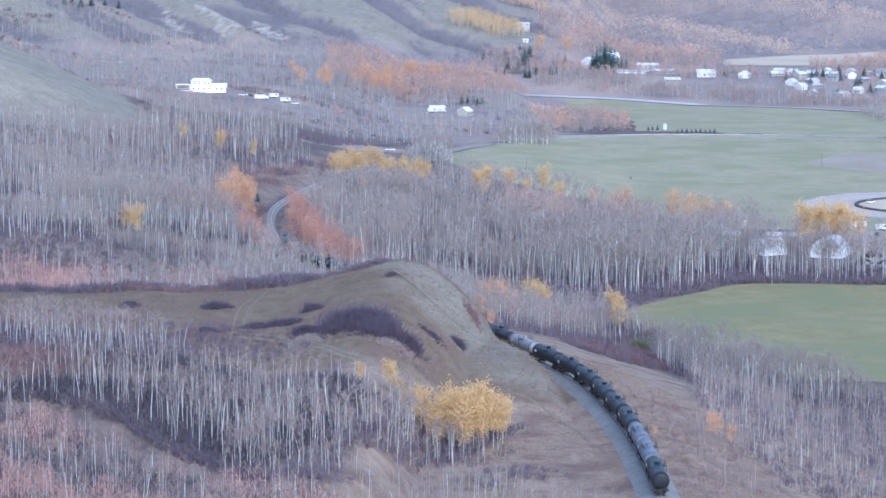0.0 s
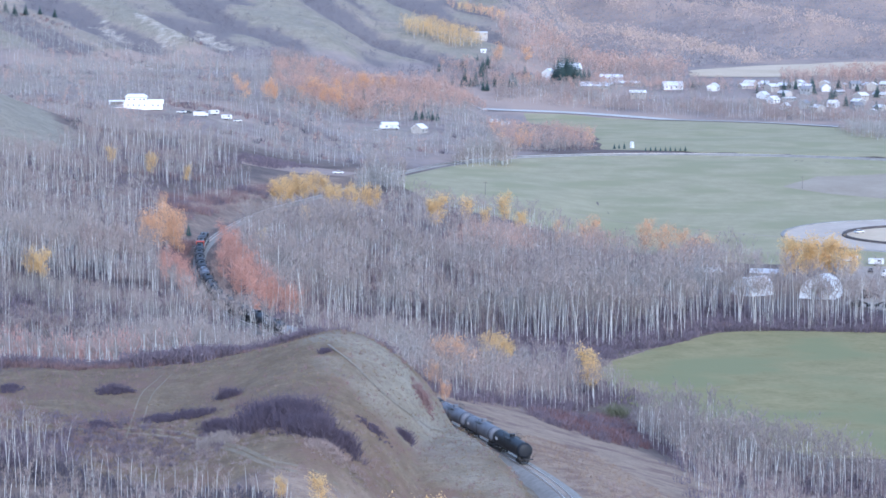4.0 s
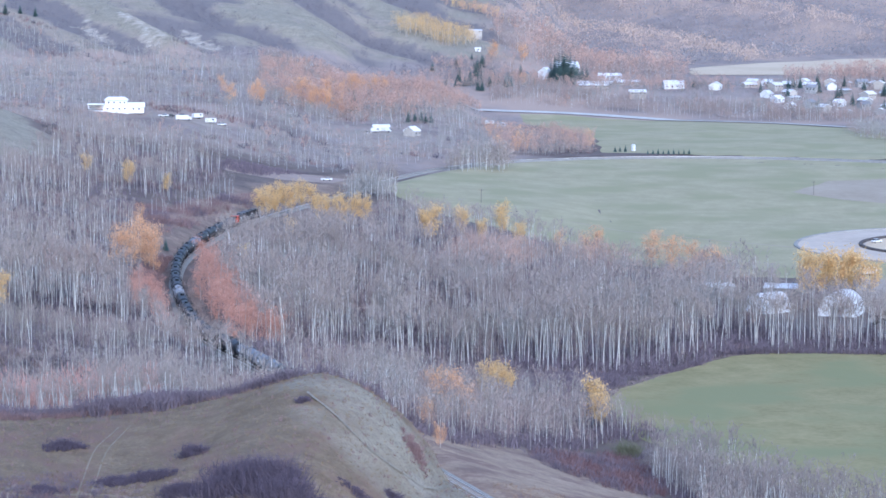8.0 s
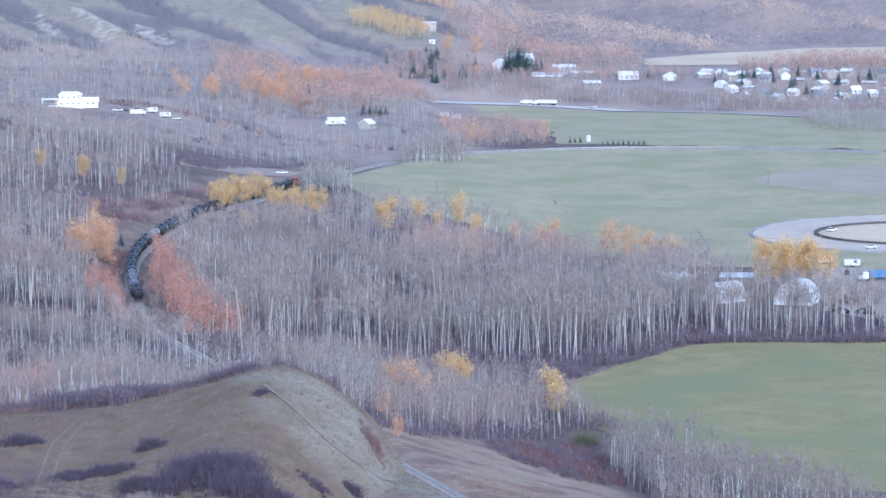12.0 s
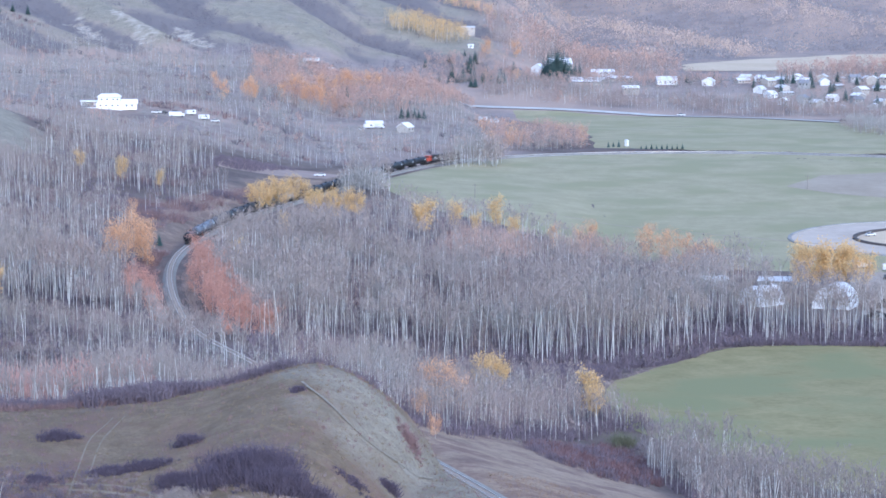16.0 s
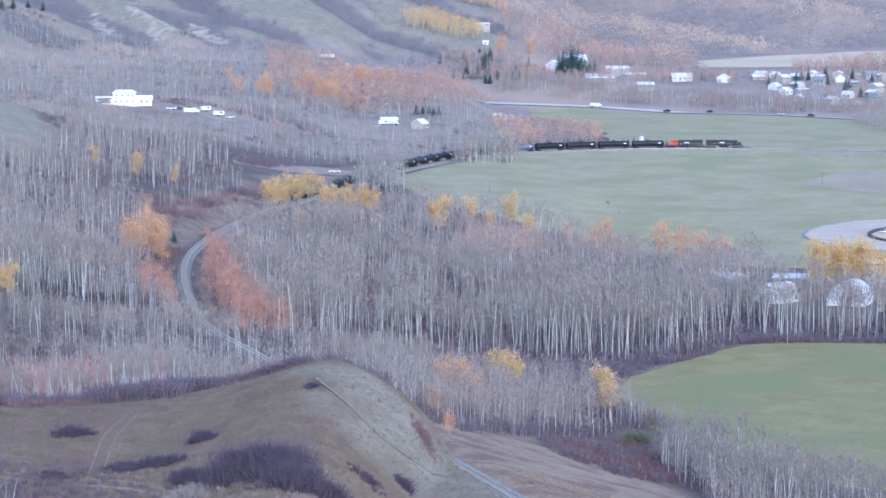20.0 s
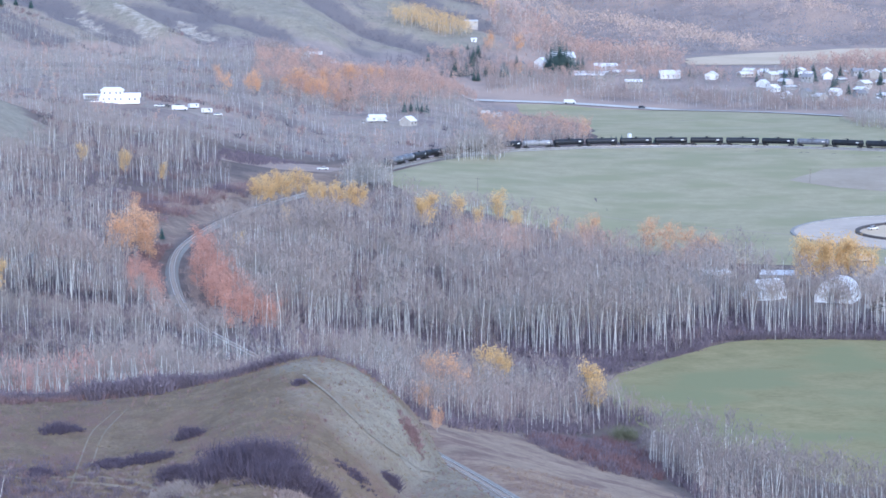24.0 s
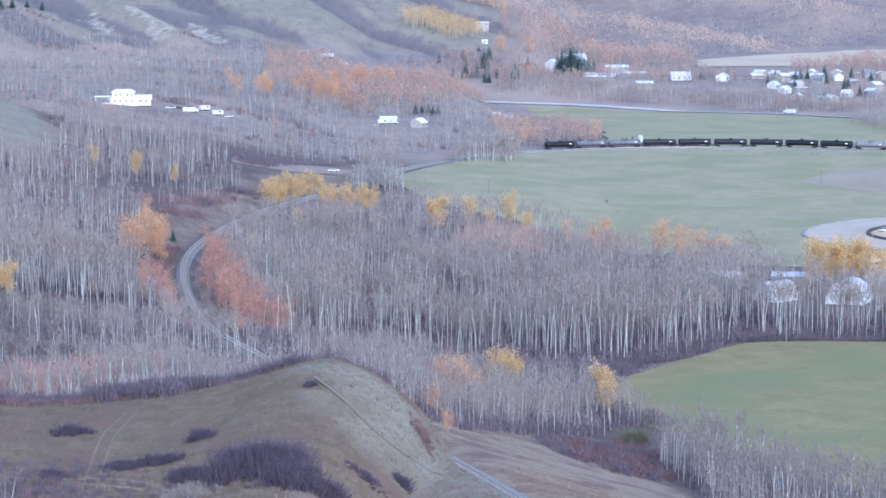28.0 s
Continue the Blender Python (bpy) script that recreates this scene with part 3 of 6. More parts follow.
def aspen(seed, tall, limbs=9, twigs=60, leaves=0, slim=0.15, twig_width=0.07, sides=4, leaf_size=0.3, crown_from=0.45, spread=1.0):
    """Trunk and crown of one aspen: two piles of triangles."""
    rng = np.random.default_rng(seed)
    trunk, crown = Pile(), Pile()
    bend = rng.normal(0, 0.06, 2) * tall
    knots = [np.array((bend[0] * u * u + rng.normal(0, 0.05), bend[1] * u * u + rng.normal(0, 0.05), tall * u)) for u in (0, 0.35, 0.76, 0.97)]
    knots[0][:2] = 0
    knots[0][2] = -0.4
    radii = [slim * 0.85, slim * 0.78, slim * 0.55, slim * 0.12]
    rings = [cone_arrays(k, k + np.array((0, 0, 1.0)), r, r, sides)[0][:sides] for k, r in zip(knots, radii)]
    skin = [q for i in range(3) for q in cone_arrays((0, 0, 0), (0, 0, 1), 1, 1, sides)[1] + i * sides]
    trunk.add(np.vstack(rings), np.array(skin), 0)
    trunk.m[-1][4 * sides:] = 1
    ends = []
    for i in range(limbs):
        u = crown_from + (0.93 - crown_from) * (i + rng.uniform(0, 1)) / limbs
        root = np.array([np.interp(u, (0, 0.35, 0.76, 0.97), [k[c] for k in knots]) for c in range(3)])
        ang = rng.uniform(0, 6.28)
        reach = spread * tall * rng.uniform(0.10, 0.17) * (1.25 - 0.8 * abs(u - 0.6))
        tip = root + np.array((math.cos(ang) * reach, math.sin(ang) * reach, reach * rng.uniform(0.7, 1.4)))
        crown.add(*cone_arrays(root, tip, slim * 0.28, 0, 3), 1)
        ends.append((root, tip))
    ends = np.array(ends)
    pick = rng.integers(0, limbs, twigs)
    u = rng.uniform(0.25, 1.0, twigs)[:, None]
    roots = ends[pick, 0] * (1 - u) + ends[pick, 1] * u
    roots = roots + rng.normal(0, 0.012 * tall, (twigs, 3))
    ways = rng.normal(0, 0.45, (twigs, 3)) + np.array((0, 0, 0.75))
    crown.add(*slivers(rng, roots, ways, tall * rng.uniform(0.045, 0.105, twigs), twig_width), 1)
    if leaves:
        pick = rng.integers(0, limbs, leaves)
        u = rng.uniform(0.2, 1.15, leaves)[:, None]
        spots = ends[pick, 0] * (1 - u) + ends[pick, 1] * u + rng.normal(0, 0.042 * tall * spread, (leaves, 3))
        crown.add(*flakes(rng, spots, leaf_size), 2)
    return trunk, crown


def shrub(seed, tall, stems=34, width=0.09, leaves=0):
    rng = np.random.default_rng(seed)
    crown = Pile()
    roots = np.stack([rng.normal(0, tall * 0.28, stems), rng.normal(0, tall * 0.28, stems), np.full(stems, -0.15)], 1)
    ways = np.stack([roots[:, 0] * 0.5 + rng.normal(0, 0.25, stems), roots[:, 1] * 0.5 + rng.normal(0, 0.25, stems), np.full(stems, tall * 0.5)], 1)
    lengths = tall * rng.uniform(0.6, 1.1, stems)
    crown.add(*slivers(rng, roots, ways, lengths, width * 1.6), 1)
    tops = roots + ways / np.linalg.norm(ways, axis=1)[:, None] * (lengths * rng.uniform(0.35, 0.75, stems))[:, None]
    crown.add(*slivers(rng, np.repeat(tops, 2, 0), rng.normal(0, 0.6, (2 * stems, 3)) + np.array((0, 0, 0.7)), np.repeat(lengths * 0.45, 2), width), 1)
    if leaves:
        crown.add(*flakes(rng, np.repeat(tops, max(1, leaves // stems), 0) + rng.normal(0, tall * 0.13, (stems * max(1, leaves // stems), 3)), 0.25), 2)
    return crown


def haze_tree(seed, tall, twigs=60, width=0.2, wide=0.34, low=0.2, slim=0.0):
    """A bare tree whose fine twigs blur into one rounded crown."""
    rng = np.random.default_rng(seed)
    whole = Pile()
    if slim:
        whole.add(*cone_arrays((0, 0, -0.3), (rng.normal(0, 0.03) * tall, 0, tall * 0.75), slim, slim * 0.3, 3), 0)
    r, a = np.sqrt(rng.uniform(0, 1, twigs)), rng.uniform(0, 6.283, twigs)
    top = tall * (1 - (1 - low) * 0.55 * r ** 2.2)
    u = rng.uniform(0, 1, twigs) ** 0.6
    z = tall * low + (top - tall * low) * u
    spread = wide * tall * r * (0.45 + 0.55 * u)
    roots = np.stack([np.cos(a) * spread, np.sin(a) * spread, z - 0.06 * tall], 1)
    ways = np.stack([np.cos(a) * r * 0.3, np.sin(a) * r * 0.3, np.full(twigs, 0.8)], 1) + rng.normal(0, 0.34, (twigs, 3))
    whole.add(*slivers(rng, roots, ways, tall * rng.uniform(0.07, 0.15, twigs), width), 1)
    return whole


def spruce(seed, tall, rings=17):
    rng = np.random.default_rng(seed)
    trunk, crown = Pile(), Pile()
    trunk.add(*cone_arrays((0, 0, -0.3), (0, 0, tall), tall * 0.014, 0.02, 5), 0)
    for i in range(rings):
        u = (i + 0.5) / rings
        z, reach = tall * (0.08 + 0.9 * u), tall * 0.24 * (1.02 - u) ** 0.85 + 0.15
        n = int(15 - 6 * u)
        for k in range(n):
            ang = 6.283 * k / n + rng.uniform(-0.25, 0.25)
            out = np.array((math.cos(ang), math.sin(ang), 0)) * reach * rng.uniform(0.75, 1.2)
            wide = np.array((-math.sin(ang), math.cos(ang), 0)) * reach * 0.55
            a, b = np.array((0, 0, z)), np.array((0, 0, z - 0.3 * reach)) + out
            mid = (a + b) / 2 + np.array((0, 0, 0.1 * reach))
            drop = np.array((0, 0, -0.22 * reach))
            crown.add([a, mid + wide + drop, b, mid - wide + drop, mid], [(0, 1, 4), (1, 2, 4), (2, 3, 4), (3, 0, 4)], 1)
    return trunk, crown


def joined(*piles):
    whole = Pile()
    for p in piles:
        v, t, m = p.arrays()
        whole.v.append(v)
        whole.t.append(t + whole.n)
        whole.m.append(m)
        whole.n += len(v)
    return whole.arrays()


def stand(name, x, y, patterns, mats, rng, label, category="woods", size=(0.8, 1.2), grade=1.0):
    """Many trees or shrubs on the ground as one object."""
    if not len(x):
        return
    z = height(x, y)
    turn, tall = rng.uniform(0, 6.283, len(x)), rng.uniform(size[0], size[1], len(x)) * (1 + 0.14 * waves(x, y, 25, 5.0) + 0.08 * waves(x, y, 9, 2.0)) * grade
    which = rng.integers(0, len(patterns), len(x))
    vs, ts, ms, n = [], [], [], 0
    for k, (v, t, m) in enumerate(patterns):
        sel = np.nonzero(which == k)[0]
        if not len(sel):
            continue
        c, s, h = np.cos(turn[sel])[:, None], np.sin(turn[sel])[:, None], tall[sel][:, None]
        wide = h * rng.uniform(0.85, 1.15, (len(sel), 1))
        px = (v[:, 0] * c - v[:, 1] * s) * wide + x[sel][:, None]
        py = (v[:, 0] * s + v[:, 1] * c) * wide + y[sel][:, None]
        pz = v[:, 2] * h + z[sel][:, None]
        vs.append(np.stack([px, py, pz], 2).reshape(-1, 3))
        ts.append((t[None] + (np.arange(len(sel)) * len(v))[:, None, None]).reshape(-1, 3) + n)
        ms.append(np.tile(m, len(sel)))
        n += len(sel) * len(v)
    ob = new(name, triangles(name, np.vstack(vs), np.vstack(ts), mats, np.concatenate(ms)))
    return tagged(ob, label, category, kind="stuff")


RNG = np.random.default_rng(7)
GROVE = [(-36, 2262), (-32, 2204), (5, 2196), (34, 2200), (36, 2214), (24, 2250)]
BARE_TALL = [joined(*aspen(100 + i, 15.5, 8, 100, slim=0.095, twig_width=0.10, sides=3, crown_from=0.66)) for i in range(6)]
BARE_SMALL = [joined(*aspen(120 + i, 10, 7, 88, slim=0.085, twig_width=0.075, sides=3, crown_from=0.6)) for i in range(6)]
BARE_ROW = [joined(*aspen(160 + i, 10, 5, 34, slim=0.10, twig_width=0.07, sides=3, crown_from=0.68)) for i in range(6)]
BARE_NEAR = BARE_ROW + [joined(*aspen(126 + i, 10, 6, 64, slim=0.10, twig_width=0.06, sides=3, crown_from=0.62)) for i in range(5)]
BARE_FAR = [joined(*aspen(140 + i, 11, 4, 44, slim=0.08, twig_width=0.19, sides=3, crown_from=0.5)) for i in range(5)]
BARE_SLOPE = [joined(*aspen(150 + i, 12, 5, 58, slim=0.095, twig_width=0.125, sides=3, crown_from=0.55)) for i in range(6)]
LEAFY_FAR = [joined(*aspen(170 + i, 11, 7, 14, 112, slim=0.06, sides=3, twig_width=0.13, leaf_size=0.48, crown_from=0.14, spread=1.75)) for i in range(4)]
HAZE = [haze_tree(220 + i, 9, 108, 0.105, 0.34, 0.3, slim=0.06).arrays() for i in range(5)]
HAZE_FAR = [haze_tree(230 + i, 9, 64, 0.26, 0.36, 0.16, slim=0.07).arrays() for i in range(5)]
CROWN_TALL = [haze_tree(250 + i, 15.5, 84, 0.14, 0.17, 0.5, slim=0.07).arrays() for i in range(5)]
CROWN_SMALL = [haze_tree(260 + i, 10, 64, 0.12, 0.19, 0.44, slim=0.055).arrays() for i in range(5)]
CROWN_FAR = [haze_tree(270 + i, 10, 46, 0.24, 0.29, 0.26, slim=0.07).arrays() for i in range(5)]
HAZE_HILL = [haze_tree(240 + i, 12, 30, 0.95, 0.6, 0.0).arrays() for i in range(5)]
BRUSH = [shrub(180 + i, 2.6, 24, 0.105).arrays() for i in range(4)]
UNDER = [shrub(186 + i, 2.2, 9, 0.13).arrays() for i in range(4)]
BRUSH_FAR = [shrub(190 + i, 3.0, 14, 0.2).arrays() for i in range(4)]
FIRS = [joined(*spruce(196 + i, 12)) for i in range(2)]

HAZED = [BARK, TWIG_PINK, LEAF_HAZED]
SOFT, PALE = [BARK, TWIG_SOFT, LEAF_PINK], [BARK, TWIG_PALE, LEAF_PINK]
GREY, PINK, DARK = [BARK, TWIG, LEAF_PINK], [BARK, TWIG_PINK, LEAF_PINK], [BARK, TWIG_EDGE, LEAF_PINK]
YELLOW, ORANGE, RUSSET = [BARK, TWIG, LEAF_YELLOW], [BARK, TWIG, LEAF_ORANGE], [BARK, TWIG_PINK, LEAF_PINK]


def strips(x, y, depth):
    """How far up its row a place lies, 0 at the row's front and 1 at its back, for rows of uneven depth across the view."""
    return np.mod((y + 0.24 * depth * waves(x, y, depth * 0.9, 4.0) + 0.12 * depth * waves(x, y, depth * 0.35, 2.0)) / depth + 0.004 * x, 1)


def wood(poly, gap, patterns, mats, label, size=(0.75, 1.2), clear=8.0, holes=(), name="woods", category="woods", under=0.0, mixed=(), thin=0.35, under_size=(0.7, 1.5), inner=None, inner_share=0.75, inner_size=None, terraces=None, under_twig=None):
    """A wood inside a region: lower and thinner towards its edges; under: the gap between the dark shrubs beneath it; mixed: (patterns, materials, label, share, sizes) of other trees in clumps; inner: (patterns, lists of materials) of the crowns that close up behind the outermost rows; terraces: (depth, share) of open strips that part the wood into rows."""
    x, y = scatter(RNG, poly, gap, clear)
    keep = np.ones(len(x), bool)
    for hole in holes:
        keep &= ~inside(x, y, hole)
    x, y = x[keep], y[keep]
    reach = max(2.4 * gap, 6.0)
    depth = sum(inside(x + u * reach, y + w * reach, poly).astype(float) for u, w in ((1, 0), (-1, 0), (0, 1.4), (0, -1.4))) / 4
    clumps = waves(x, y, 34, 9.0) + 0.6 * waves(x, y, 13, 4.0)
    keep = RNG.uniform(0, 1, len(x)) < (0.55 + 0.45 * depth) * np.clip(0.95 + thin * clumps, 0.45 if thin < 0.5 else 0.04, 1)
    x, y, depth = x[keep], y[keep], depth[keep]
    step = np.ones(len(x))
    if terraces:
        step = strips(x, y, terraces[0])
        open_here = (step < terraces[1]) & (RNG.uniform(0, 1, len(x)) > 0.1)
        lower = [BARK, TWIG_RED, LEAF_PINK], [BARK, TWIG_SOFT, LEAF_PINK], [BARK, TWIG_SHADED, LEAF_PINK]
        for k, colours in enumerate(lower):
            sel = open_here & (np.arange(len(x)) % 3 == k)
            stand("brush", x[sel], y[sel], BRUSH if y.min() < 1300 else BRUSH_FAR, colours, RNG, ("dark red", "tan-pink", "mauve-grey")[k] + " low brush in a strip between bare trees", "brush", (0.5, 1.3))
        x, y, depth, step = x[~open_here], y[~open_here], depth[~open_here], step[~open_here]
    taken = np.zeros(len(x), bool)
    for k, (kinds, colours, words, share, sizes) in enumerate(mixed):
        patch = waves(x, y, 17 + 4 * k, 3.0 + 5 * k) + 0.7 * waves(x, y, 7, 1.0 + k) + RNG.normal(0, 0.25, len(x))
        sel = ~taken & (patch > np.quantile(patch, 1 - share))
        if terraces:
            sel &= step > terraces[1] + 0.18
        taken |= sel
        stand(name, x[sel], y[sel], kinds, colours, RNG, words, category, sizes, grade=0.72 + 0.28 * depth[sel])
    x, y, depth, step = x[~taken], y[~taken], depth[~taken], step[~taken]
    if inner:
        behind = inside(x, y - 9, poly) & inside(x, y - 17, poly)
        for hole in holes:
            behind &= ~inside(x, y - 10, hole)
        if terraces:
            behind &= step > terraces[1] + 0.16
        sel = behind & (RNG.uniform(0, 1, len(x)) < inner_share)
        tone = waves(x, y, 34, 7.0) + 0.6 * waves(x, y, 13, 2.0) + RNG.normal(0, 0.2, len(x))
        bounds = np.quantile(tone, np.linspace(0, 1, len(inner[1]) + 1))
        for k, (colours, words) in enumerate(inner[1]):
            pick = sel & (tone >= bounds[k]) & (tone <= bounds[k + 1])
            stand(name, x[pick], y[pick], inner[0], colours, RNG, words, category, inner_size or size, grade=0.72 + 0.28 * depth[pick])
        x, y, depth = x[~sel], y[~sel], depth[~sel]
    stand(name, x, y, patterns, mats, RNG, label, category, size, grade=0.72 + 0.28 * depth)
    # Low shrubs whose dark colour also paints the shade between the trunks.
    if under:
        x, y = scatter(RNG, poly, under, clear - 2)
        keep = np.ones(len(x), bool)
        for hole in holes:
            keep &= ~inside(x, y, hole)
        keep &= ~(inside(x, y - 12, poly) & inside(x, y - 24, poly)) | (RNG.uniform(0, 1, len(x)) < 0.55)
        stand("brush", x[keep], y[keep], UNDER, [BARK, under_twig or TWIG_EDGE, LEAF_PINK], RNG, "undergrowth beneath bare trees, coloured dark as forest shade", "brush", under_size)


def edge_brush(line, wide, gap, mats, label, size, patterns=None):
    """Brush along a line of the plan, thick in places and thin in others."""
    p = smooth_line(line, gap)
    p = np.repeat(p, max(1, int(wide / gap)), 0)
    swell = 0.25 + 0.75 * np.clip(0.5 + 0.5 * waves(p[:, 0], p[:, 1], 13, 2.0) + 0.3 * waves(p[:, 0], p[:, 1], 4, 5.0), 0, 1)
    p = p + RNG.normal(0, 1, p.shape) * (wide * 0.35 * swell)[:, None]
    stand("brush", p[:, 0], p[:, 1], patterns or BRUSH, mats, RNG, label, "brush", size, grade=0.35 + 0.9 * swell)


TONES = ((SOFT, "soft pinkish crowns of bare aspens"), (GREY, "grey-brown crowns of bare aspens"), ([BARK, TWIG_OLIVE, LEAF_PINK], "dun crowns of bare aspens"), (PALE, "pale grey crowns of bare aspens"))
SLOPE_MIX = ((HAZE, SOFT, "soft pinkish bare trees among grey aspens", 0.2, (0.7, 1.1)),)
FAR_MIX = ((HAZE_FAR, PALE, "haze-pale bare trees that blur into a soft crown", 0.3, (0.7, 1.1)), (LEAFY_FAR, HAZED, "haze-pale orange trees among bare woods", 0.05, (0.6, 0.9)))
PINK_PATCH = [(-150, 550), (-96, 552), (-70, 560), (-58, 580), (-62, 606), (-84, 632), (-150, 648)]
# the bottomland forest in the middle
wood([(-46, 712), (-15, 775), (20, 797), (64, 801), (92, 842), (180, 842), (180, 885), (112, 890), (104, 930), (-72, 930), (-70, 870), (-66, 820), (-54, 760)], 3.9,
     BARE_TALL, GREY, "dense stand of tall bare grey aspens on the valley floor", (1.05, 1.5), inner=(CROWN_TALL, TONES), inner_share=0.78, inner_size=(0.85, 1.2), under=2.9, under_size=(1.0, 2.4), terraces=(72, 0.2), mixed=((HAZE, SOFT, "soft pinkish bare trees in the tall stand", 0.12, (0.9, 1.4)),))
wood([(-72, 925), (104, 925), (112, 1000), (104, 1035), (80, 1070), (30, 1120), (-10, 1190), (-24, 1180), (-40, 1100), (-64, 1060), (-76, 990)], 4.0, BARE_SLOPE, GREY, "bare grey aspens behind the tall stand", (0.7, 1.1), inner=(CROWN_SMALL, TONES), under=4.4, under_size=(0.9, 1.7), thin=0.6, terraces=(82, 0.3),
     mixed=((CROWN_SMALL, SOFT, "soft tan-pink bare trees behind the tall stand", 0.3, (0.9, 1.35)), (HAZE, [BARK, LEAF_HAZED, LEAF_PINK], "bare trees with a few last orange leaves", 0.04, (0.8, 1.2))))
for edge in ([(2, 960), (10, 1030), (22, 1058), (36, 1040), (40, 1000), (22, 955)], [(44, 1012), (52, 1048), (66, 1060), (80, 1046), (76, 1020), (60, 1005)], [(84, 1000), (90, 1036), (112, 1020), (118, 990), (100, 985)]):
    wood(edge, 4.6, HAZE, [BARK, TWIG_ROSE, LEAF_PINK], "rose-tan bare trees with their last leaves at the field's edge", (1.0, 1.5))
wood([(94, 952), (104, 964), (127, 964), (126, 1006), (112, 1036), (100, 1044)], 4.4, BARE_SLOPE, GREY, "bare grey aspens in front of the yard", (0.95, 1.35), inner=(CROWN_SMALL, TONES), inner_share=0.5, inner_size=(1.1, 1.5), under=4.0)
# behind the crest and up the slope beside the rails
wood([(-160, 524), (-60, 522), (-30, 528), (-2, 560), (-20, 625), (-40, 680), (-62, 726), (-80, 770), (-160, 765)], 3.6, BARE_SMALL, GREY, "bare grey aspens behind the grassy crest", (0.9, 1.3), 4.0, inner=(CROWN_SMALL, TONES), inner_share=0.8, holes=[PINK_PATCH, [(-126, 668), (-70, 690), (-78, 738), (-100, 728), (-126, 722)]], under=3.0, under_size=(0.8, 1.7), mixed=SLOPE_MIX, terraces=(70, 0.22))
wood([(-112, 532), (-84, 534), (-60, 527), (-38, 530), (-34, 544), (-60, 546), (-84, 550), (-112, 550)], 2.2, BARE_ROW, GREY, "bare white-trunked aspens in a row behind the crest", (0.75, 1.0), 4.0, under=1.9, under_size=(0.7, 1.2), under_twig=TWIG_SHADED)
wood([(-126, 664), (-70, 686), (-76, 740), (-100, 730), (-126, 724)], 3.8, HAZE, [BARK, TWIG_OLIVE, LEAF_PINK], "low dun saplings below the tall white aspens", (0.55, 0.9), under=3.2, mixed=((HAZE, SOFT, "low pinkish saplings below the tall white aspens", 0.35, (0.55, 0.9)),))
wood(PINK_PATCH, 3.3, HAZE, [BARK, TWIG_PINK, LEAF_PINK], "rusty bare saplings behind the grassy crest", (1.15, 1.6), under=3.2, mixed=((BARE_SMALL, GREY, "bare grey aspens among rusty saplings", 0.3, (0.8, 1.2)),))
wood([(-84, 765), (-96, 860), (-104, 930), (-112, 1040), (-112, 1170), (-100, 1250), (-104, 1320), (-300, 1320), (-240, 900), (-160, 765)], 4.2, BARE_SLOPE, GREY, "bare grey aspen woods on the slope above the railway", (0.8, 1.35), 6.0, inner=(CROWN_SMALL, TONES), inner_share=0.62, inner_size=(0.75, 1.15),
     holes=[SLOPE_BARE, [(-150, 1064), (-126, 1026), (-104, 1030), (-98, 1100), (-104, 1146), (-140, 1116)]], under=4.8, under_size=(0.9, 1.9), thin=0.55, mixed=SLOPE_MIX, terraces=(92, 0.26))
wood([(-152, 724), (-106, 730), (-98, 750), (-90, 778), (-99, 806), (-152, 806)], 4.3, BARE_TALL, GREY, "tall bare white-trunked aspens above the rusty saplings", (1.0, 1.35), 6.0, inner=(CROWN_TALL, TONES), inner_share=0.5, under=2.9, under_size=(0.9, 1.8), under_twig=TWIG_SHADED)
wood([(-148, 1066), (-126, 1030), (-106, 1034), (-100, 1100), (-106, 1140), (-138, 1112)], 3.6, BRUSH, [BARK, TWIG_RED, LEAF_PINK], "dark red brush on the open brown slope", (0.3, 1.2), name="brush", category="brush", thin=0.9, mixed=((BRUSH, DARK, "purple brush on the open brown slope", 0.4, (0.4, 1.4)),))
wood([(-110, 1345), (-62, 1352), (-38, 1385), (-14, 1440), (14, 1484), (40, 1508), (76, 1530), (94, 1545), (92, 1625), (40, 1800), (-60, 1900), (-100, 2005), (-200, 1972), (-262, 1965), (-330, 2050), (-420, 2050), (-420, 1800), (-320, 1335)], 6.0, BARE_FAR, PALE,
     "bare haze-pale woods around the farmsteads", (0.65, 1.1), 11.0, inner=(CROWN_FAR, (([BARK, TWIG_HILL], "grey crowns of distant bare woods"), (GREY, "grey-brown crowns of distant bare woods"), (PALE, "haze-pale crowns of distant bare woods"))), inner_share=0.85, holes=[SLOPE_BARE, [(-192, 1438), (-105, 1446), (-96, 1480), (-105, 1514), (-187, 1503)], [(-62, 1560), (0, 1560), (0, 1640), (-62, 1660)], [(-200, 1395), (-120, 1400), (-130, 1425), (-205, 1420)]], thin=0.85, mixed=FAR_MIX, terraces=(105, 0.2))
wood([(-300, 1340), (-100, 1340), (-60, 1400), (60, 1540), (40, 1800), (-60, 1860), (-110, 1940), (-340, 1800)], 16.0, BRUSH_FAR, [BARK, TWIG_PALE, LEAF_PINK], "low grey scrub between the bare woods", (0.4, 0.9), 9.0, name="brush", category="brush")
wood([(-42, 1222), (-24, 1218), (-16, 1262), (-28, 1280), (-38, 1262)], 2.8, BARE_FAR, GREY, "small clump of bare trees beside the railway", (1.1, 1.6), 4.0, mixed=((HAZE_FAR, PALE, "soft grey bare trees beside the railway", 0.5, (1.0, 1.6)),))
wood([(-112, 1050), (-97, 1110), (-86, 1180), (-96, 1250), (-116, 1170)], 5.5, BARE_SLOPE, GREY, "scattered bare aspens above the cutting", (0.5, 0.95), thin=0.6)
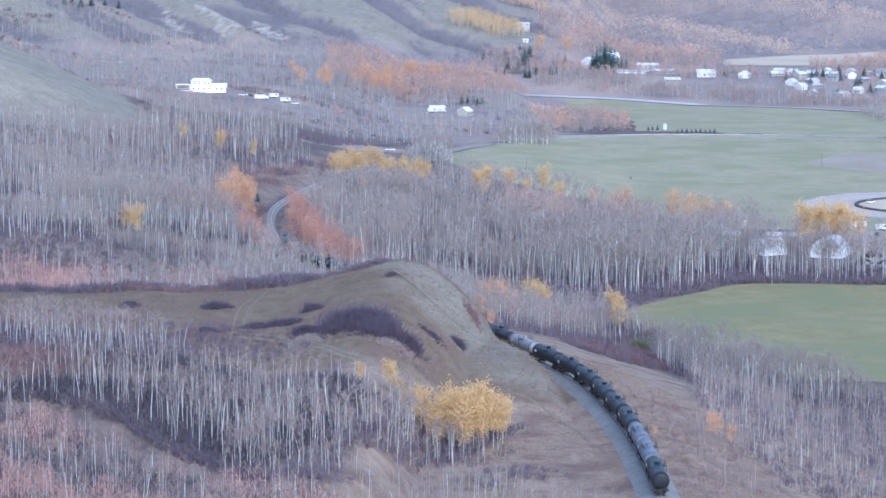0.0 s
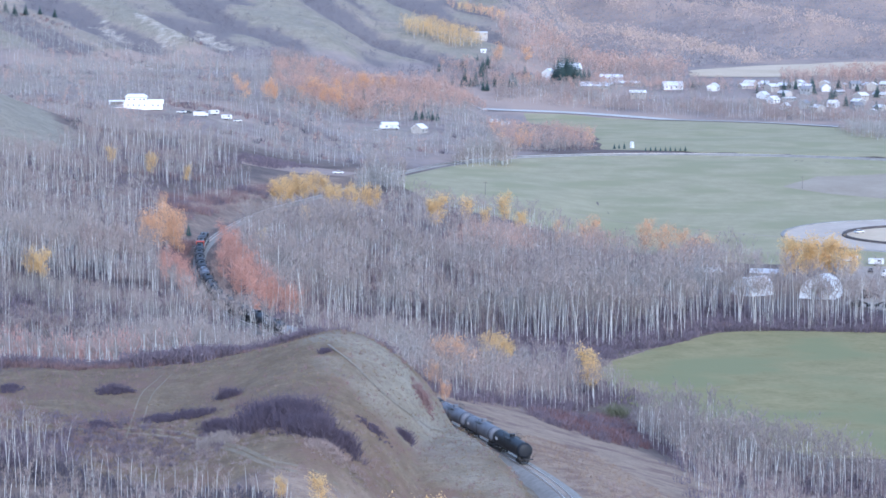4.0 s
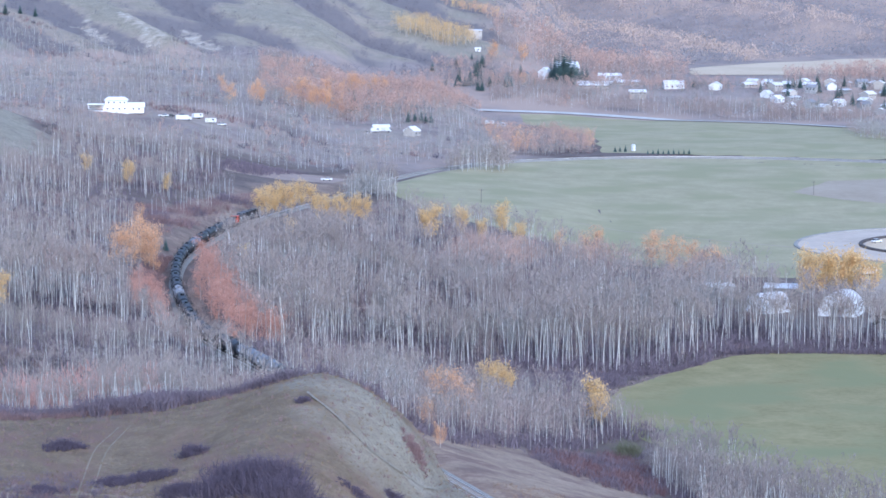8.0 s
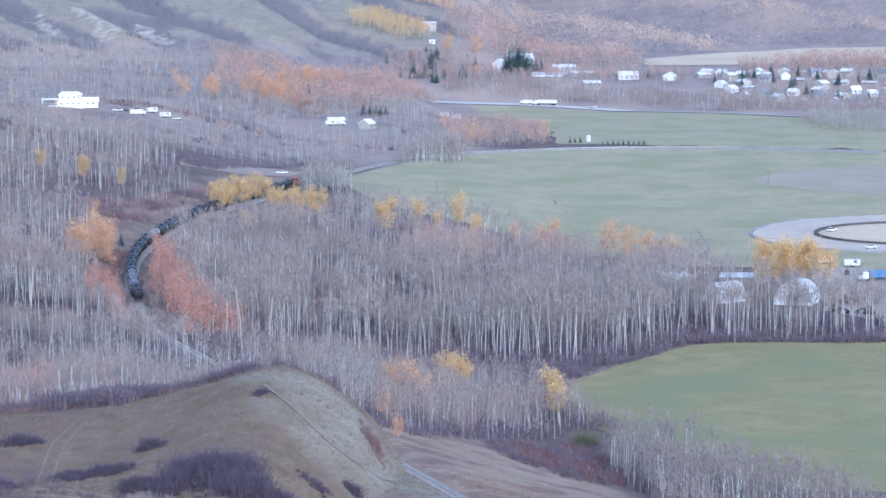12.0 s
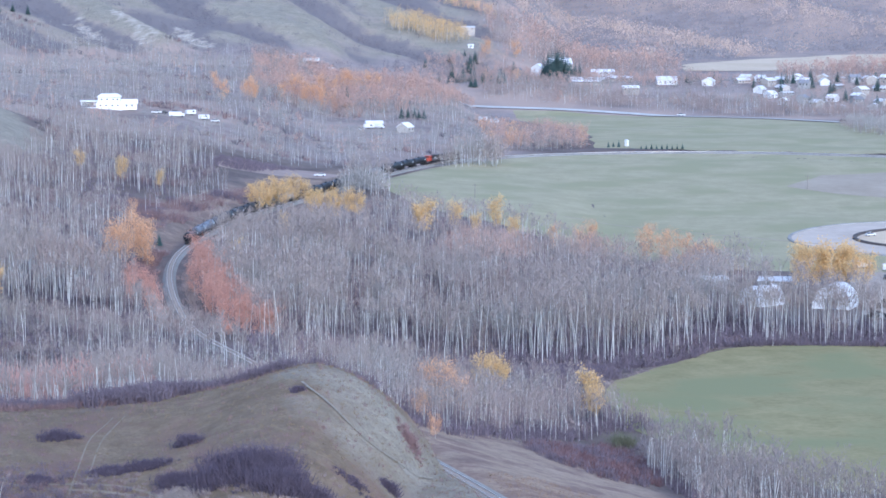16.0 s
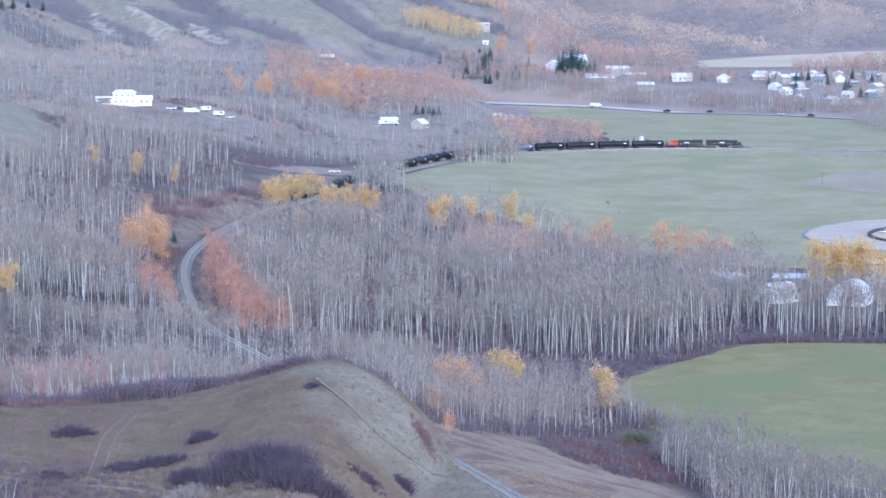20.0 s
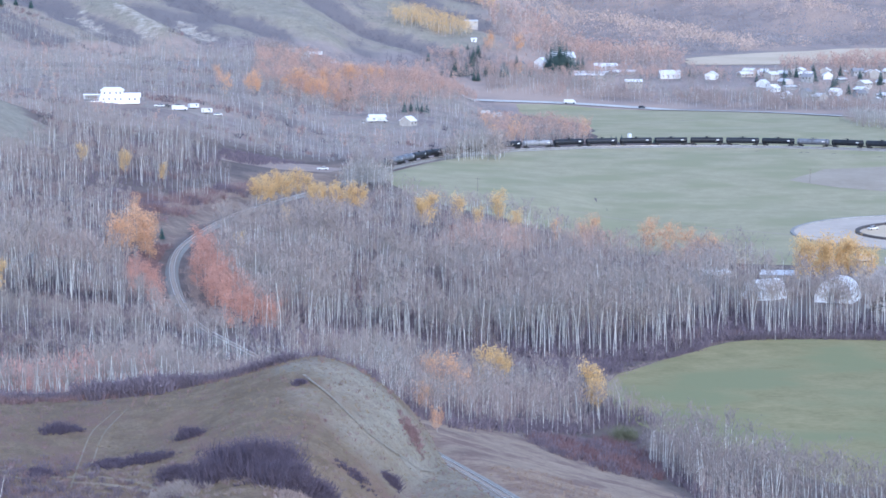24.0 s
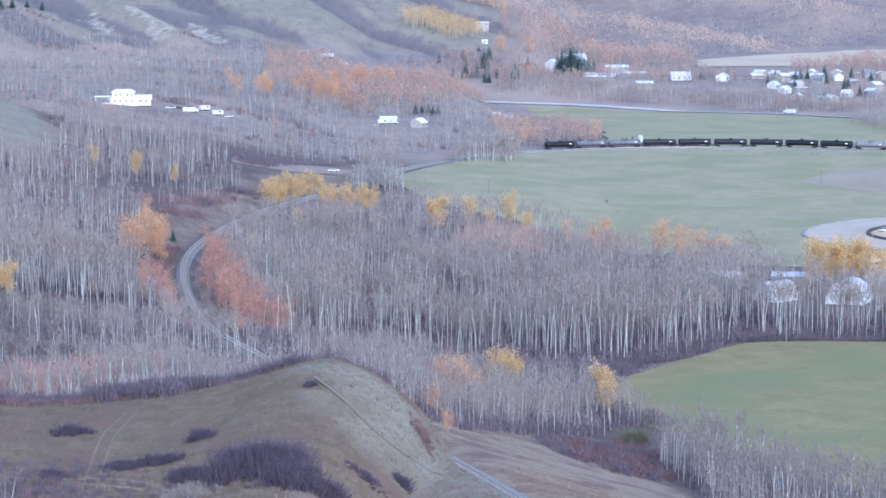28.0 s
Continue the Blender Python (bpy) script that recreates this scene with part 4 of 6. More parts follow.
wood([(-128, 1968), (-62, 1952), (-24, 1926), (34, 1905), (34, 1926), (-20, 1950), (-60, 1978), (-124, 1994)], 3.6, HAZE_FAR, SOFT, "pinkish bare trees screening the highway", (0.9, 1.4), mixed=((LEAFY_FAR, HAZED, "haze-pale orange trees screening the highway", 0.25, (0.7, 1.0)),))
wood([(60, 2000), (235, 1985), (235, 2070), (60, 2110)], 7.0, HAZE_FAR, [BARK, TWIG_GARDEN], "dark hedges and shrubs beside the street", (0.25, 0.6), name="brush", category="brush")
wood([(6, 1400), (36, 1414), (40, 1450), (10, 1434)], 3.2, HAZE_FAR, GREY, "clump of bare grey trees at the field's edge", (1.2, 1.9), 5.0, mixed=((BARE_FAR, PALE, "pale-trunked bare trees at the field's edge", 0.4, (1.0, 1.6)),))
wood([(-110, 1660), (-20, 1700), (10, 1760), (30, 1930), (-50, 1980), (-120, 1880)], 5.9, LEAFY_FAR, HAZED, "haze-pale russet and orange aspen woods below the hillside", (0.7, 1.2), thin=0.9, mixed=((HAZE_FAR, SOFT, "pinkish bare trees among orange ones", 0.38, (0.7, 1.1)),))
wood([(34, 1515), (90, 1548), (96, 1640), (70, 1720), (30, 1660)], 5.0, LEAFY_FAR, HAZED, "orange aspens at the edge of the hay field", (0.55, 1.0), 9.0, thin=0.5, mixed=((HAZE_FAR, SOFT, "tan bare trees among orange ones", 0.35, (0.7, 1.1)), (LEAFY_FAR, ORANGE, "bright orange aspens in the clump", 0.2, (0.6, 0.9))))
wood([(40, 1966), (60, 1962), (300, 1862), (520, 1700), (520, 1760), (310, 1915), (60, 2016), (40, 2010)], 4.0, HAZE_FAR, SOFT, "strip of bare pinkish trees along the highway", (0.8, 1.35), mixed=((BARE_FAR, PALE, "bare grey aspens along the highway", 0.4, (0.8, 1.3)), (LEAFY_FAR, HAZED, "low rusty trees along the highway", 0.12, (0.4, 0.7))))
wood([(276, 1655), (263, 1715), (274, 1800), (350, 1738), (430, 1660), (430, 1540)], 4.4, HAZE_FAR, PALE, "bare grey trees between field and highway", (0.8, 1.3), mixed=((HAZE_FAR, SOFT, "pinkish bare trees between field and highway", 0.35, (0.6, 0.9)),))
wood([(114, 2066), (225, 2060), (225, 2130), (124, 2160)], 7.0, HAZE_FAR, SOFT, "bare pinkish trees on the low ground below the hillside", (0.5, 1.0), thin=0.6)
wood([(60, 2150), (205, 2160), (205, 2350), (120, 2420), (40, 2390)], 8.5, LEAFY_FAR, HAZED, "russet woods behind the village", (1.0, 1.7), mixed=((HAZE_FAR, SOFT, "bare pinkish trees behind the village", 0.72, (1.2, 2.0)),))
wood([(270, 2096), (480, 2090), (600, 2220), (520, 2270), (330, 2200), (275, 2150)], 6.5, HAZE_FAR, SOFT, "bare tan-pink woods beyond the village", (1.0, 1.6), mixed=((LEAFY_FAR, HAZED, "haze-pale orange trees beyond the village", 0.4, (0.9, 1.4)),))
hx, hy = scatter(RNG, [(40, 2440), (212, 2420), (300, 2545), (395, 2720), (900, 2830), (900, 3500), (-60, 3500), (-60, 2700)], 12.0)
tan = far_ridges(hx, hy) + 0.35 * waves(hx, hy, 60, 3.0) + 0.2 * waves(hx, hy, 25, 1.0) > -0.06
stand("woods", hx[tan], hy[tan], HAZE_HILL, [BARK, TWIG_TAN], RNG, "tan-pink woods on the ridges beyond the valley", "woods", (0.8, 1.3))
stand("woods", hx[~tan], hy[~tan], HAZE_HILL, [BARK, TWIG_HILL], RNG, "grey woods in the folds of the far hills", "woods", (0.7, 1.2))
wood(GROVE, 4.4, [joined(*aspen(165 + i, 12, 8, 20, 190, sides=3, leaf_size=0.34, crown_from=0.1, spread=1.7)) for i in range(3)], [BARK, TWIG, LEAF_YELLOW], "golden aspen grove on the hillside", (0.8, 1.1))
wood([(2, 2428), (30, 2404), (56, 2372), (66, 2372), (50, 2420), (20, 2452)], 5.0, LEAFY_FAR, ORANGE, "orange aspens high on the hillside", (0.7, 1.0), mixed=((LEAFY_FAR, YELLOW, "golden aspens high on the hillside", 0.4, (0.7, 1.0)),))
wood([(-14, 2010), (60, 1996), (86, 2050), (84, 2110), (40, 2160), (-6, 2120)], 6.0, HAZE_FAR, SOFT, "bare pinkish trees around the cottages below the hillside", (0.7, 1.25), mixed=((LEAFY_FAR, HAZED, "haze-pale orange trees around the cottages", 0.3, (0.6, 1.0)), (FIRS, [FIR_BARK, NEEDLES, NEEDLES], "dark spruces around the cottages", 0.1, (0.5, 0.9))))
# between the rails and the near field
wood([(4, 590), (28, 640), (42, 684), (60, 690), (54, 720), (44, 748), (20, 770), (-14, 770), (-36, 712), (-44, 700), (-10, 600)], 3.4, BARE_SMALL, GREY, "bare young aspens between the railway and the hay field", (0.8, 1.2), 4.0, inner=(CROWN_SMALL, TONES), under=2.2, mixed=((HAZE, SOFT, "soft tan bare trees beside the railway", 0.35, (0.7, 1.1)),))
wood([(52, 588), (49, 625), (54, 650), (62, 658), (72, 640), (84, 612), (100, 588), (112, 556), (64, 556)], 2.9, BARE_SMALL, [BARK, TWIG_THICKET, LEAF_PINK], "thicket of bare grey saplings on the low ground", (1.0, 1.5), under=2.2, mixed=((HAZE, [BARK, TWIG_THICKET, LEAF_PINK], "soft grey-brown bare saplings in the thicket", 0.5, (1.0, 1.5)),))
wood([(56, 585), (70, 600), (110, 574), (180, 590), (180, 380), (90, 330), (60, 360), (50, 440), (54, 540)], 3.8, CROWN_SMALL, SOFT, "low tan-pink saplings and shrubs on the brown bank", (0.45, 0.8), under=4.0, mixed=((BARE_SMALL, GREY, "low grey saplings on the brown bank", 0.35, (0.5, 0.8)),))
wood([(24, 596), (20, 614), (34, 642), (50, 674), (56, 640), (53, 600), (46, 575), (36, 578)], 2.0, BRUSH, [BARK, TWIG_WINE, LEAF_PINK], "dark red brush below the railway", (0.35, 1.1), name="brush", category="brush", thin=0.8, mixed=((BRUSH, DARK, "dark purple brush below the railway", 0.4, (0.3, 1.2)),))
wood([(6, 778), (36, 756), (48, 764), (60, 792), (20, 800)], 1.8, BRUSH, DARK, "dark purple brush at the foot of the tall aspens", (0.8, 1.4), name="brush", category="brush")
edge_brush([(20, 797), (62, 800), (78, 818), (92, 840), (130, 842), (178, 842)], 4, 1.1, DARK, "dark purple brush along the edge of the tall stand", (0.4, 1.1))
edge_brush([(-68, 735), (-80, 790), (-89, 850), (-95, 905), (-96, 958)], 5, 1.0, [BARK, TWIG_RED, LEAF_PINK], "rusty brush beside the railway curve", (0.4, 1.2), UNDER)
edge_brush([(-56, 735), (-68, 790), (-76, 850), (-80, 905), (-80, 960), (-76, 1024), (-68, 1094)], 4, 1.8, [BARK, TWIG_SOFT, LEAF_PINK], "tan-pink brush inside the railway curve", (0.5, 1.4), UNDER)
edge_brush([(46, 750), (54, 775), (64, 793), (78, 816), (92, 838), (113, 846), (150, 844)], 6, 0.9, [BARK, TWIG_SOFT, LEAF_PINK], "tan-pink tall grass along the field's edge", (0.12, 0.3), UNDER)
edge_brush([(-140, 500), (-100, 499), (-76, 500), (-60, 504), (-38, 509), (-24, 515), (-10, 514)], 9, 1.5, DARK, "dark purple brush along the grassy crest", (0.25, 1.2))
edge_brush([(-62, 503), (-50, 506), (-38, 510), (-28, 514)], 9, 0.9, DARK, "thick purple brush behind the hilltop", (0.6, 1.5))
edge_brush([(-100, 498), (-80, 497), (-60, 500), (-44, 505)], 6, 1.4, [BARK, TWIG_RED, LEAF_PINK], "dark red brush along the grassy crest", (0.3, 0.8))
wood([(-104, 985), (-92, 1100), (-70, 1190), (-78, 1216), (-108, 1130), (-118, 985)], 2.7, BRUSH, [BARK, TWIG_RED, LEAF_PINK], "dark red brush in the cutting beside the railway", (0.4, 1.4), 6.0, name="brush", category="brush", thin=0.8, mixed=((BRUSH, SOFT, "tan brush in the cutting beside the railway", 0.35, (0.4, 1.2)), (BRUSH, DARK, "purple brush in the cutting beside the railway", 0.2, (0.5, 1.5))))
wood([(-104, 1294), (-86, 1290), (-70, 1330), (-64, 1350), (-104, 1345)], 3.0, BRUSH_FAR, DARK, "dark brush on the cleared bank", (0.6, 1.0), name="brush", category="brush")
wood([(36, 300), (37, 400), (30, 474), (38, 480), (50, 440), (57, 380), (58, 310)], 2.6, BRUSH, [BARK, TWIG_SOFT, LEAF_PINK], "low tan scrub on the railway bank", (0.2, 0.75), 5.0, name="brush", category="brush", thin=0.9, mixed=((BRUSH, [BARK, TWIG_RED, LEAF_PINK], "low rusty scrub on the railway bank", 0.35, (0.12, 0.5)),))
wood([(44, 330), (43, 400), (46, 440), (54, 440), (58, 400), (58, 330)], 3.4, HAZE, SOFT, "thin tan saplings on the railway bank", (0.3, 0.6), 6.0, thin=0.8)
wood([(-52, 320), (-34, 336), (-24, 330), (-24, 300), (-40, 290)], 2.8, BARE_SMALL, SOFT, "bare white-stemmed saplings in a hollow of the slope", (0.55, 0.85), under=2.0, under_size=(0.5, 1.0))
wood([(-120, 438), (-84, 442), (-80, 456), (-120, 466)], 2.0, BRUSH, [BARK, TWIG_RED, LEAF_PINK], "dark red brush on the grassy shoulder", (0.4, 1.0), name="brush", category="brush", thin=0.8, mixed=((BRUSH, SOFT, "tan-pink brush on the grassy shoulder", 0.4, (0.4, 1.1)),))
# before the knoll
wood([(-130, 378), (-100, 376), (-77, 378), (-66, 382), (-48, 378), (-30, 350), (-26, 330), (-43, 312), (-69, 352), (-88, 364), (-130, 368)], 3.2, BARE_NEAR, [BARK, TWIG_SOFT, LEAF_PINK], "bare pale-trunked aspens in a band across the brown slope", (0.75, 1.05), mixed=((HAZE, SOFT, "soft pinkish saplings in the aspen band", 0.18, (0.6, 0.9)),), under=1.8, under_size=(0.8, 1.7), under_twig=TWIG_SHADED)
wood([(-96, 398), (-72, 402), (-58, 396), (-42, 388), (-28, 374), (-20, 360), (-26, 350), (-46, 378), (-66, 384), (-98, 384)], 3.1, BARE_NEAR, GREY, "bare pale-trunked aspens along the foot of the grassy hill", (0.6, 0.9), under=1.8, under_size=(0.6, 1.3), under_twig=TWIG_SHADED)
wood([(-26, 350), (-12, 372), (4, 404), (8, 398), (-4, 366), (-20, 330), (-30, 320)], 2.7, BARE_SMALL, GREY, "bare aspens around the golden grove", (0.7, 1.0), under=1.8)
wood([(-130, 364), (-98, 362), (-78, 346), (-52, 311), (-34, 289), (-18, 280), (-8, 262), (-8, 230), (-130, 220)], 3.0, BARE_NEAR, SOFT, "bare pinkish aspen saplings on the brown slope", (0.6, 0.9), under=2.0, under_size=(0.6, 1.2), under_twig=TWIG_SHADED, thin=0.4, inner=(CROWN_SMALL, TONES[:1]), inner_share=0.5, mixed=((HAZE, [BARK, TWIG_PINK, LEAF_PINK], "rusty-pink saplings on the brown slope", 0.4, (0.6, 0.85)),))
wood([(-150, 425), (-106, 412), (-91, 396), (-79, 393), (-64, 402), (-66, 412), (-100, 430), (-150, 440)], 2.7, BARE_SMALL, GREY, "bare aspens at the edge of the grassy hill", (0.7, 0.95), under=1.6)
wood([(-34, 296), (-22, 322), (-6, 340), (6, 330), (22, 300), (22, 250), (-10, 250)], 3.2, HAZE, SOFT, "scattered pinkish saplings on the brown slope", (0.35, 0.75), thin=0.6, mixed=((BARE_SMALL, GREY, "thin bare saplings on the brown slope", 0.4, (0.5, 0.8)),))
wood([(-12, 322), (-2, 346), (14, 352), (16, 340), (0, 330)], 2.2, BRUSH, DARK, "dark brush in a hollow of the slope", (0.5, 0.8), name="brush", category="brush")
wood([(-130, 372), (-100, 374), (-82, 384), (-84, 396), (-100, 404), (-130, 408)], 1.9, BRUSH, [BARK, TWIG_RED, LEAF_PINK], "dark red brush beside the trail", (0.8, 1.4), name="brush", category="brush")
edge_brush([(-90, 368), (-70, 352), (-44, 312), (-30, 298)], 3, 0.9, DARK, "dark purple brush below the aspen band", (0.5, 1.0))
wood([(-100, 420), (-72, 412), (-58, 404), (-46, 425), (-60, 448), (-100, 452)], 2.2, BRUSH, DARK, "low purple scrub on the near side of the hill", (0.2, 0.7), name="brush", category="brush", thin=0.95, mixed=((BRUSH, [BARK, TWIG_RED, LEAF_PINK], "low dark red scrub on the near side of the hill", 0.4, (0.2, 0.6)),))
wood(HILL_BARE, 2.7, UNDER, [BARK, TWIG_RED, LEAF_PINK], "low rusty scrub scattered over the dry grass", (0.12, 0.45), name="brush", category="brush", thin=0.9)
wood([(-66, 400), (-20, 392), (2, 416), (-4, 432), (-30, 440), (-60, 440)], 1.9, BRUSH, [BARK, TWIG_SOFT, LEAF_PINK], "low greyish scrub around the bushes", (0.1, 0.42), name="brush", category="brush", thin=0.9)
wood([(-78, 424), (-60, 408), (-40, 404), (-36, 424), (-48, 436), (-72, 442)], 2.4, BRUSH, DARK, "patches of purple scrub on the grassy hill", (0.25, 0.65), name="brush", category="brush", thin=0.95)
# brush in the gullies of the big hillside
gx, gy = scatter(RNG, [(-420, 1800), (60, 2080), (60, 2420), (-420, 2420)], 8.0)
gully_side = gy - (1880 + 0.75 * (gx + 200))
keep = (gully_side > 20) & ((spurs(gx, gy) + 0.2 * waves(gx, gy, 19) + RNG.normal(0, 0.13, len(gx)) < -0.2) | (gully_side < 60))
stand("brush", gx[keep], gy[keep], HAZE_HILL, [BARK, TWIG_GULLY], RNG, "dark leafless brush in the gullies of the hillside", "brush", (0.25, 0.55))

dot = (gully_side > 60) & ~keep & (RNG.uniform(0, 1, len(gx)) < 0.22 + 0.2 * waves(gx, gy, 40, 2.0))
stand("brush", gx[dot], gy[dot], HAZE_HILL, [BARK, TWIG_HILL], RNG, "small grey shrubs dotted over the hillside", "brush", (0.08, 0.24))


# ---- the railway ----
def ribbon(points, offsets, lift):
    """Rows of corners beside a line: offsets to the right and heights of each row's corners."""
    way = np.gradient(points, axis=0)
    way /= np.linalg.norm(way, axis=1)[:, None]
    right = np.stack([way[:, 1], -way[:, 0]], 1)
    n, k = len(points), len(offsets)
    verts = np.zeros((n, k, 3))
    for j, (o, z) in enumerate(zip(offsets, lift)):
        verts[:, j, :2] = points + right * o
        verts[:, j, 2] = z
    ids = np.arange(n * k).reshape(n, k)
    quads = np.stack([ids[:-1, :-1].ravel(), ids[:-1, 1:].ravel(), ids[1:, 1:].ravel(), ids[1:, :-1].ravel()], 1)
    return verts.reshape(-1, 3), quads


bed_verts, bed_quads = ribbon(RAIL_LINE, (-4.8, -3.2, -1.9, 1.9, 3.0, 4.8), (-1.75, -0.8, -0.2, -0.2, -0.8, -1.75))
line3 = np.repeat(RAIL_LINE, 6, 0)
slim_bed = (1 - 0.46 * bump(line3[:, 1], 560, 680))[:, None]
bed_verts[:, :2] = line3 + (bed_verts[:, :2] - line3) * slim_bed
railway = tagged(new("railway_bed", solid("railway_bed", bed_verts, bed_quads, BALLAST, smooth=True)), "grey crushed-stone railway bed curving along the hillside", "railway", kind="structure")
for side in (-0.76, 0.76):
    v, f = ribbon(RAIL_LINE, (side - 0.07, side - 0.04, side - 0.04, side + 0.04, side + 0.04, side + 0.07), (-0.19, -0.13, 0.0, 0.0, -0.13, -0.19))
    part("rail", solid("rail", v, f, RAIL), railway, "worn steel rail")


# ---- the train ----
CAR_LONG, LOCO_LONG, CARS = 20.1, 22.0, 22


def on_line(s):
    i = np.clip(s / 2.0, 0, len(RAIL_LINE) - 1.001)
    k = int(i)
    return RAIL_LINE[k] * (1 - (i - k)) + RAIL_LINE[k + 1] * (i - k)


def rear_at(t):
    """How far along the line the last car's end is at t seconds."""
    return 253 + 40.0 * t + 0.135 * t * t + 8 * math.exp(-((t - 17.5) / 2.5) ** 2)


def lathe(name, mat, profile, sides=20):
    """A body of revolution along x from (x, radius) pairs."""
    verts, faces = [], []
    for x, r in profile:
        for k in range(sides):
            a = 2 * math.pi * k / sides
            verts.append((x, r * math.cos(a), r * math.sin(a)))
    for i in range(len(profile) - 1):
        for k in range(sides):
            j = (k + 1) % sides
            faces.append((i * sides + k, i * sides + j, (i + 1) * sides + j, (i + 1) * sides + k))
    faces += [tuple(range(sides))[::-1], tuple(range((len(profile) - 1) * sides, len(profile) * sides))]
    return solid(name, verts, faces, mat, smooth=True)


def wheelset():
    return shape("wheelset", STEEL, ("rod", 0.07, 1.5, (0, 0, 0.46), "y", 8), ("rod", 0.46, 0.13, (0, -0.75, 0.46), "y", 16), ("rod", 0.46, 0.13, (0, 0.75, 0.46), "y", 16))


def bogie_frame(base):
    pieces = [("box", (0.5, 2.3, 0.35), (0, 0, 0.62))]
    for s in (-1, 1):
        pieces += [("box", (base + 0.5, 0.18, 0.22), (0, s * 1.0, 0.78)), ("box", (base * 0.5, 0.2, 0.2), (0, s * 1.0, 0.4)), ("box", (0.32, 0.2, 0.42), (base / 2, s * 1.0, 0.55)), ("box", (0.32, 0.2, 0.42), (-base / 2, s * 1.0, 0.55))]
    return shape("bogie_frame", STEEL, *pieces)


WHEELSET, BOGIE, BIG_BOGIE = wheelset(), bogie_frame(1.8), bogie_frame(3.8)


def add_bogie(car, x, axles):
    frame_part = part("bogie", BOGIE if len(axles) == 2 else BIG_BOGIE, car, m=pose(x, 0, 0))
    for a in axles:
        part("wheelset", WHEELSET, frame_part, m=pose(a, 0, 0))


def tank_car(paint, label):
    car = thing("tank_car", label, "tank car", "tank cars of the train")
    half, r, zc = 9.2, 1.6, 2.78
    prof = [(-half, 0.25), (-half + 0.03, 0.8), (-half + 0.12, 1.25), (-half + 0.25, 1.46), (-half + 0.45, r), (-half + 1.4, r)]
    prof = prof + [(-x, q) for x, q in reversed(prof)]
    part("tank", lathe("tank", paint, prof, 24), car, m=pose(0, 0, zc))
    for x in (-half + 1.35, half - 1.35):
        part("end_band", lathe("end_band", STEEL, [(-0.16, r + 0.03), (0.16, r + 0.03)], 24), car, m=pose(x, 0, zc))
        part("saddle", shape("saddle", STEEL, ("box", (1.2, 2.5, 0.55), (0, 0, 1.35)), ("box", (2.3, 0.5, 0.5), (0.0, 0, 1.05)), bevel=0.04), car, m=pose(x, 0, 0))
    part("valve_housing", shape("valve_housing", paint, ("rod", 0.55, 0.62, (0, 0, 4.5), "z", 14), ("rod", 0.62, 0.08, (0, 0, 4.83), "z", 14)), car)
    part("relief_valve", shape("relief_valve", STEEL, ("rod", 0.14, 0.34, (1.4, 0, 4.4), "z", 8)), car)
    rails = [("box", (3.4, 0.9, 0.05), (0, s * 1.0, 4.12)) for s in (-1, 1)]
    for s in (-1, 1):
        rails += [("rod", 0.03, 3.4, (0, s * 1.42, 4.95), "x", 5)] + [("rod", 0.03, 0.85, (x, s * 1.42, 4.54), "z", 5) for x in (-1.7, -0.6, 0.6, 1.7)]
    part("top_platform", shape("top_platform", STEEL, *rails), car)
    for s in (-1, 1):
        part("ladder", shape("ladder", STEEL, *[("rod", 0.025, 2.9, (x, s * 1.7, 2.7), "z", 5) for x in (-0.25, 0.25)], *[("rod", 0.02, 0.5, (0, s * 1.7, 1.4 + 0.35 * k), "x", 4) for k in range(8)]), car)
        part("stencil_panel", shape("stencil_panel", DECAL, ("box", (1.5, 0.05, 0.55), (0, 0, 0))), car, "white stencilled panel of unreadable lettering", m=pose(6.2, s * 1.585, 3.0))
        part("side_rail", shape("side_rail", STEEL, ("rod", 0.035, 13.5, (0, s * 1.72, 2.0), "x", 5)), car)
    part("end_mark", shape("end_mark", DECAL, ("box", (0.04, 0.75, 0.45), (0, 0, 0)), bevel=0.01), car, "white end panel", m=pose(-half + 0.05, 0, 3.2))
    for s in (-1, 1):
        part("end_platform", shape("end_platform", STEEL, ("box", (1.0, 2.9, 0.12), (s * 9.45, 0, 1.12)), ("box", (0.9, 0.35, 0.4), (s * 9.5, 0, 0.88)), ("rod", 0.03, 2.9, (s * 9.7, 0, 2.0), "y", 5),
                                   ("rod", 0.03, 0.9, (s * 9.7, 1.4, 1.6), "z", 5), ("rod", 0.03, 0.9, (s * 9.7, -1.4, 1.6), "z", 5)), car)
        add_bogie(car, s * 7.0, (-0.9, 0.9))
    return car


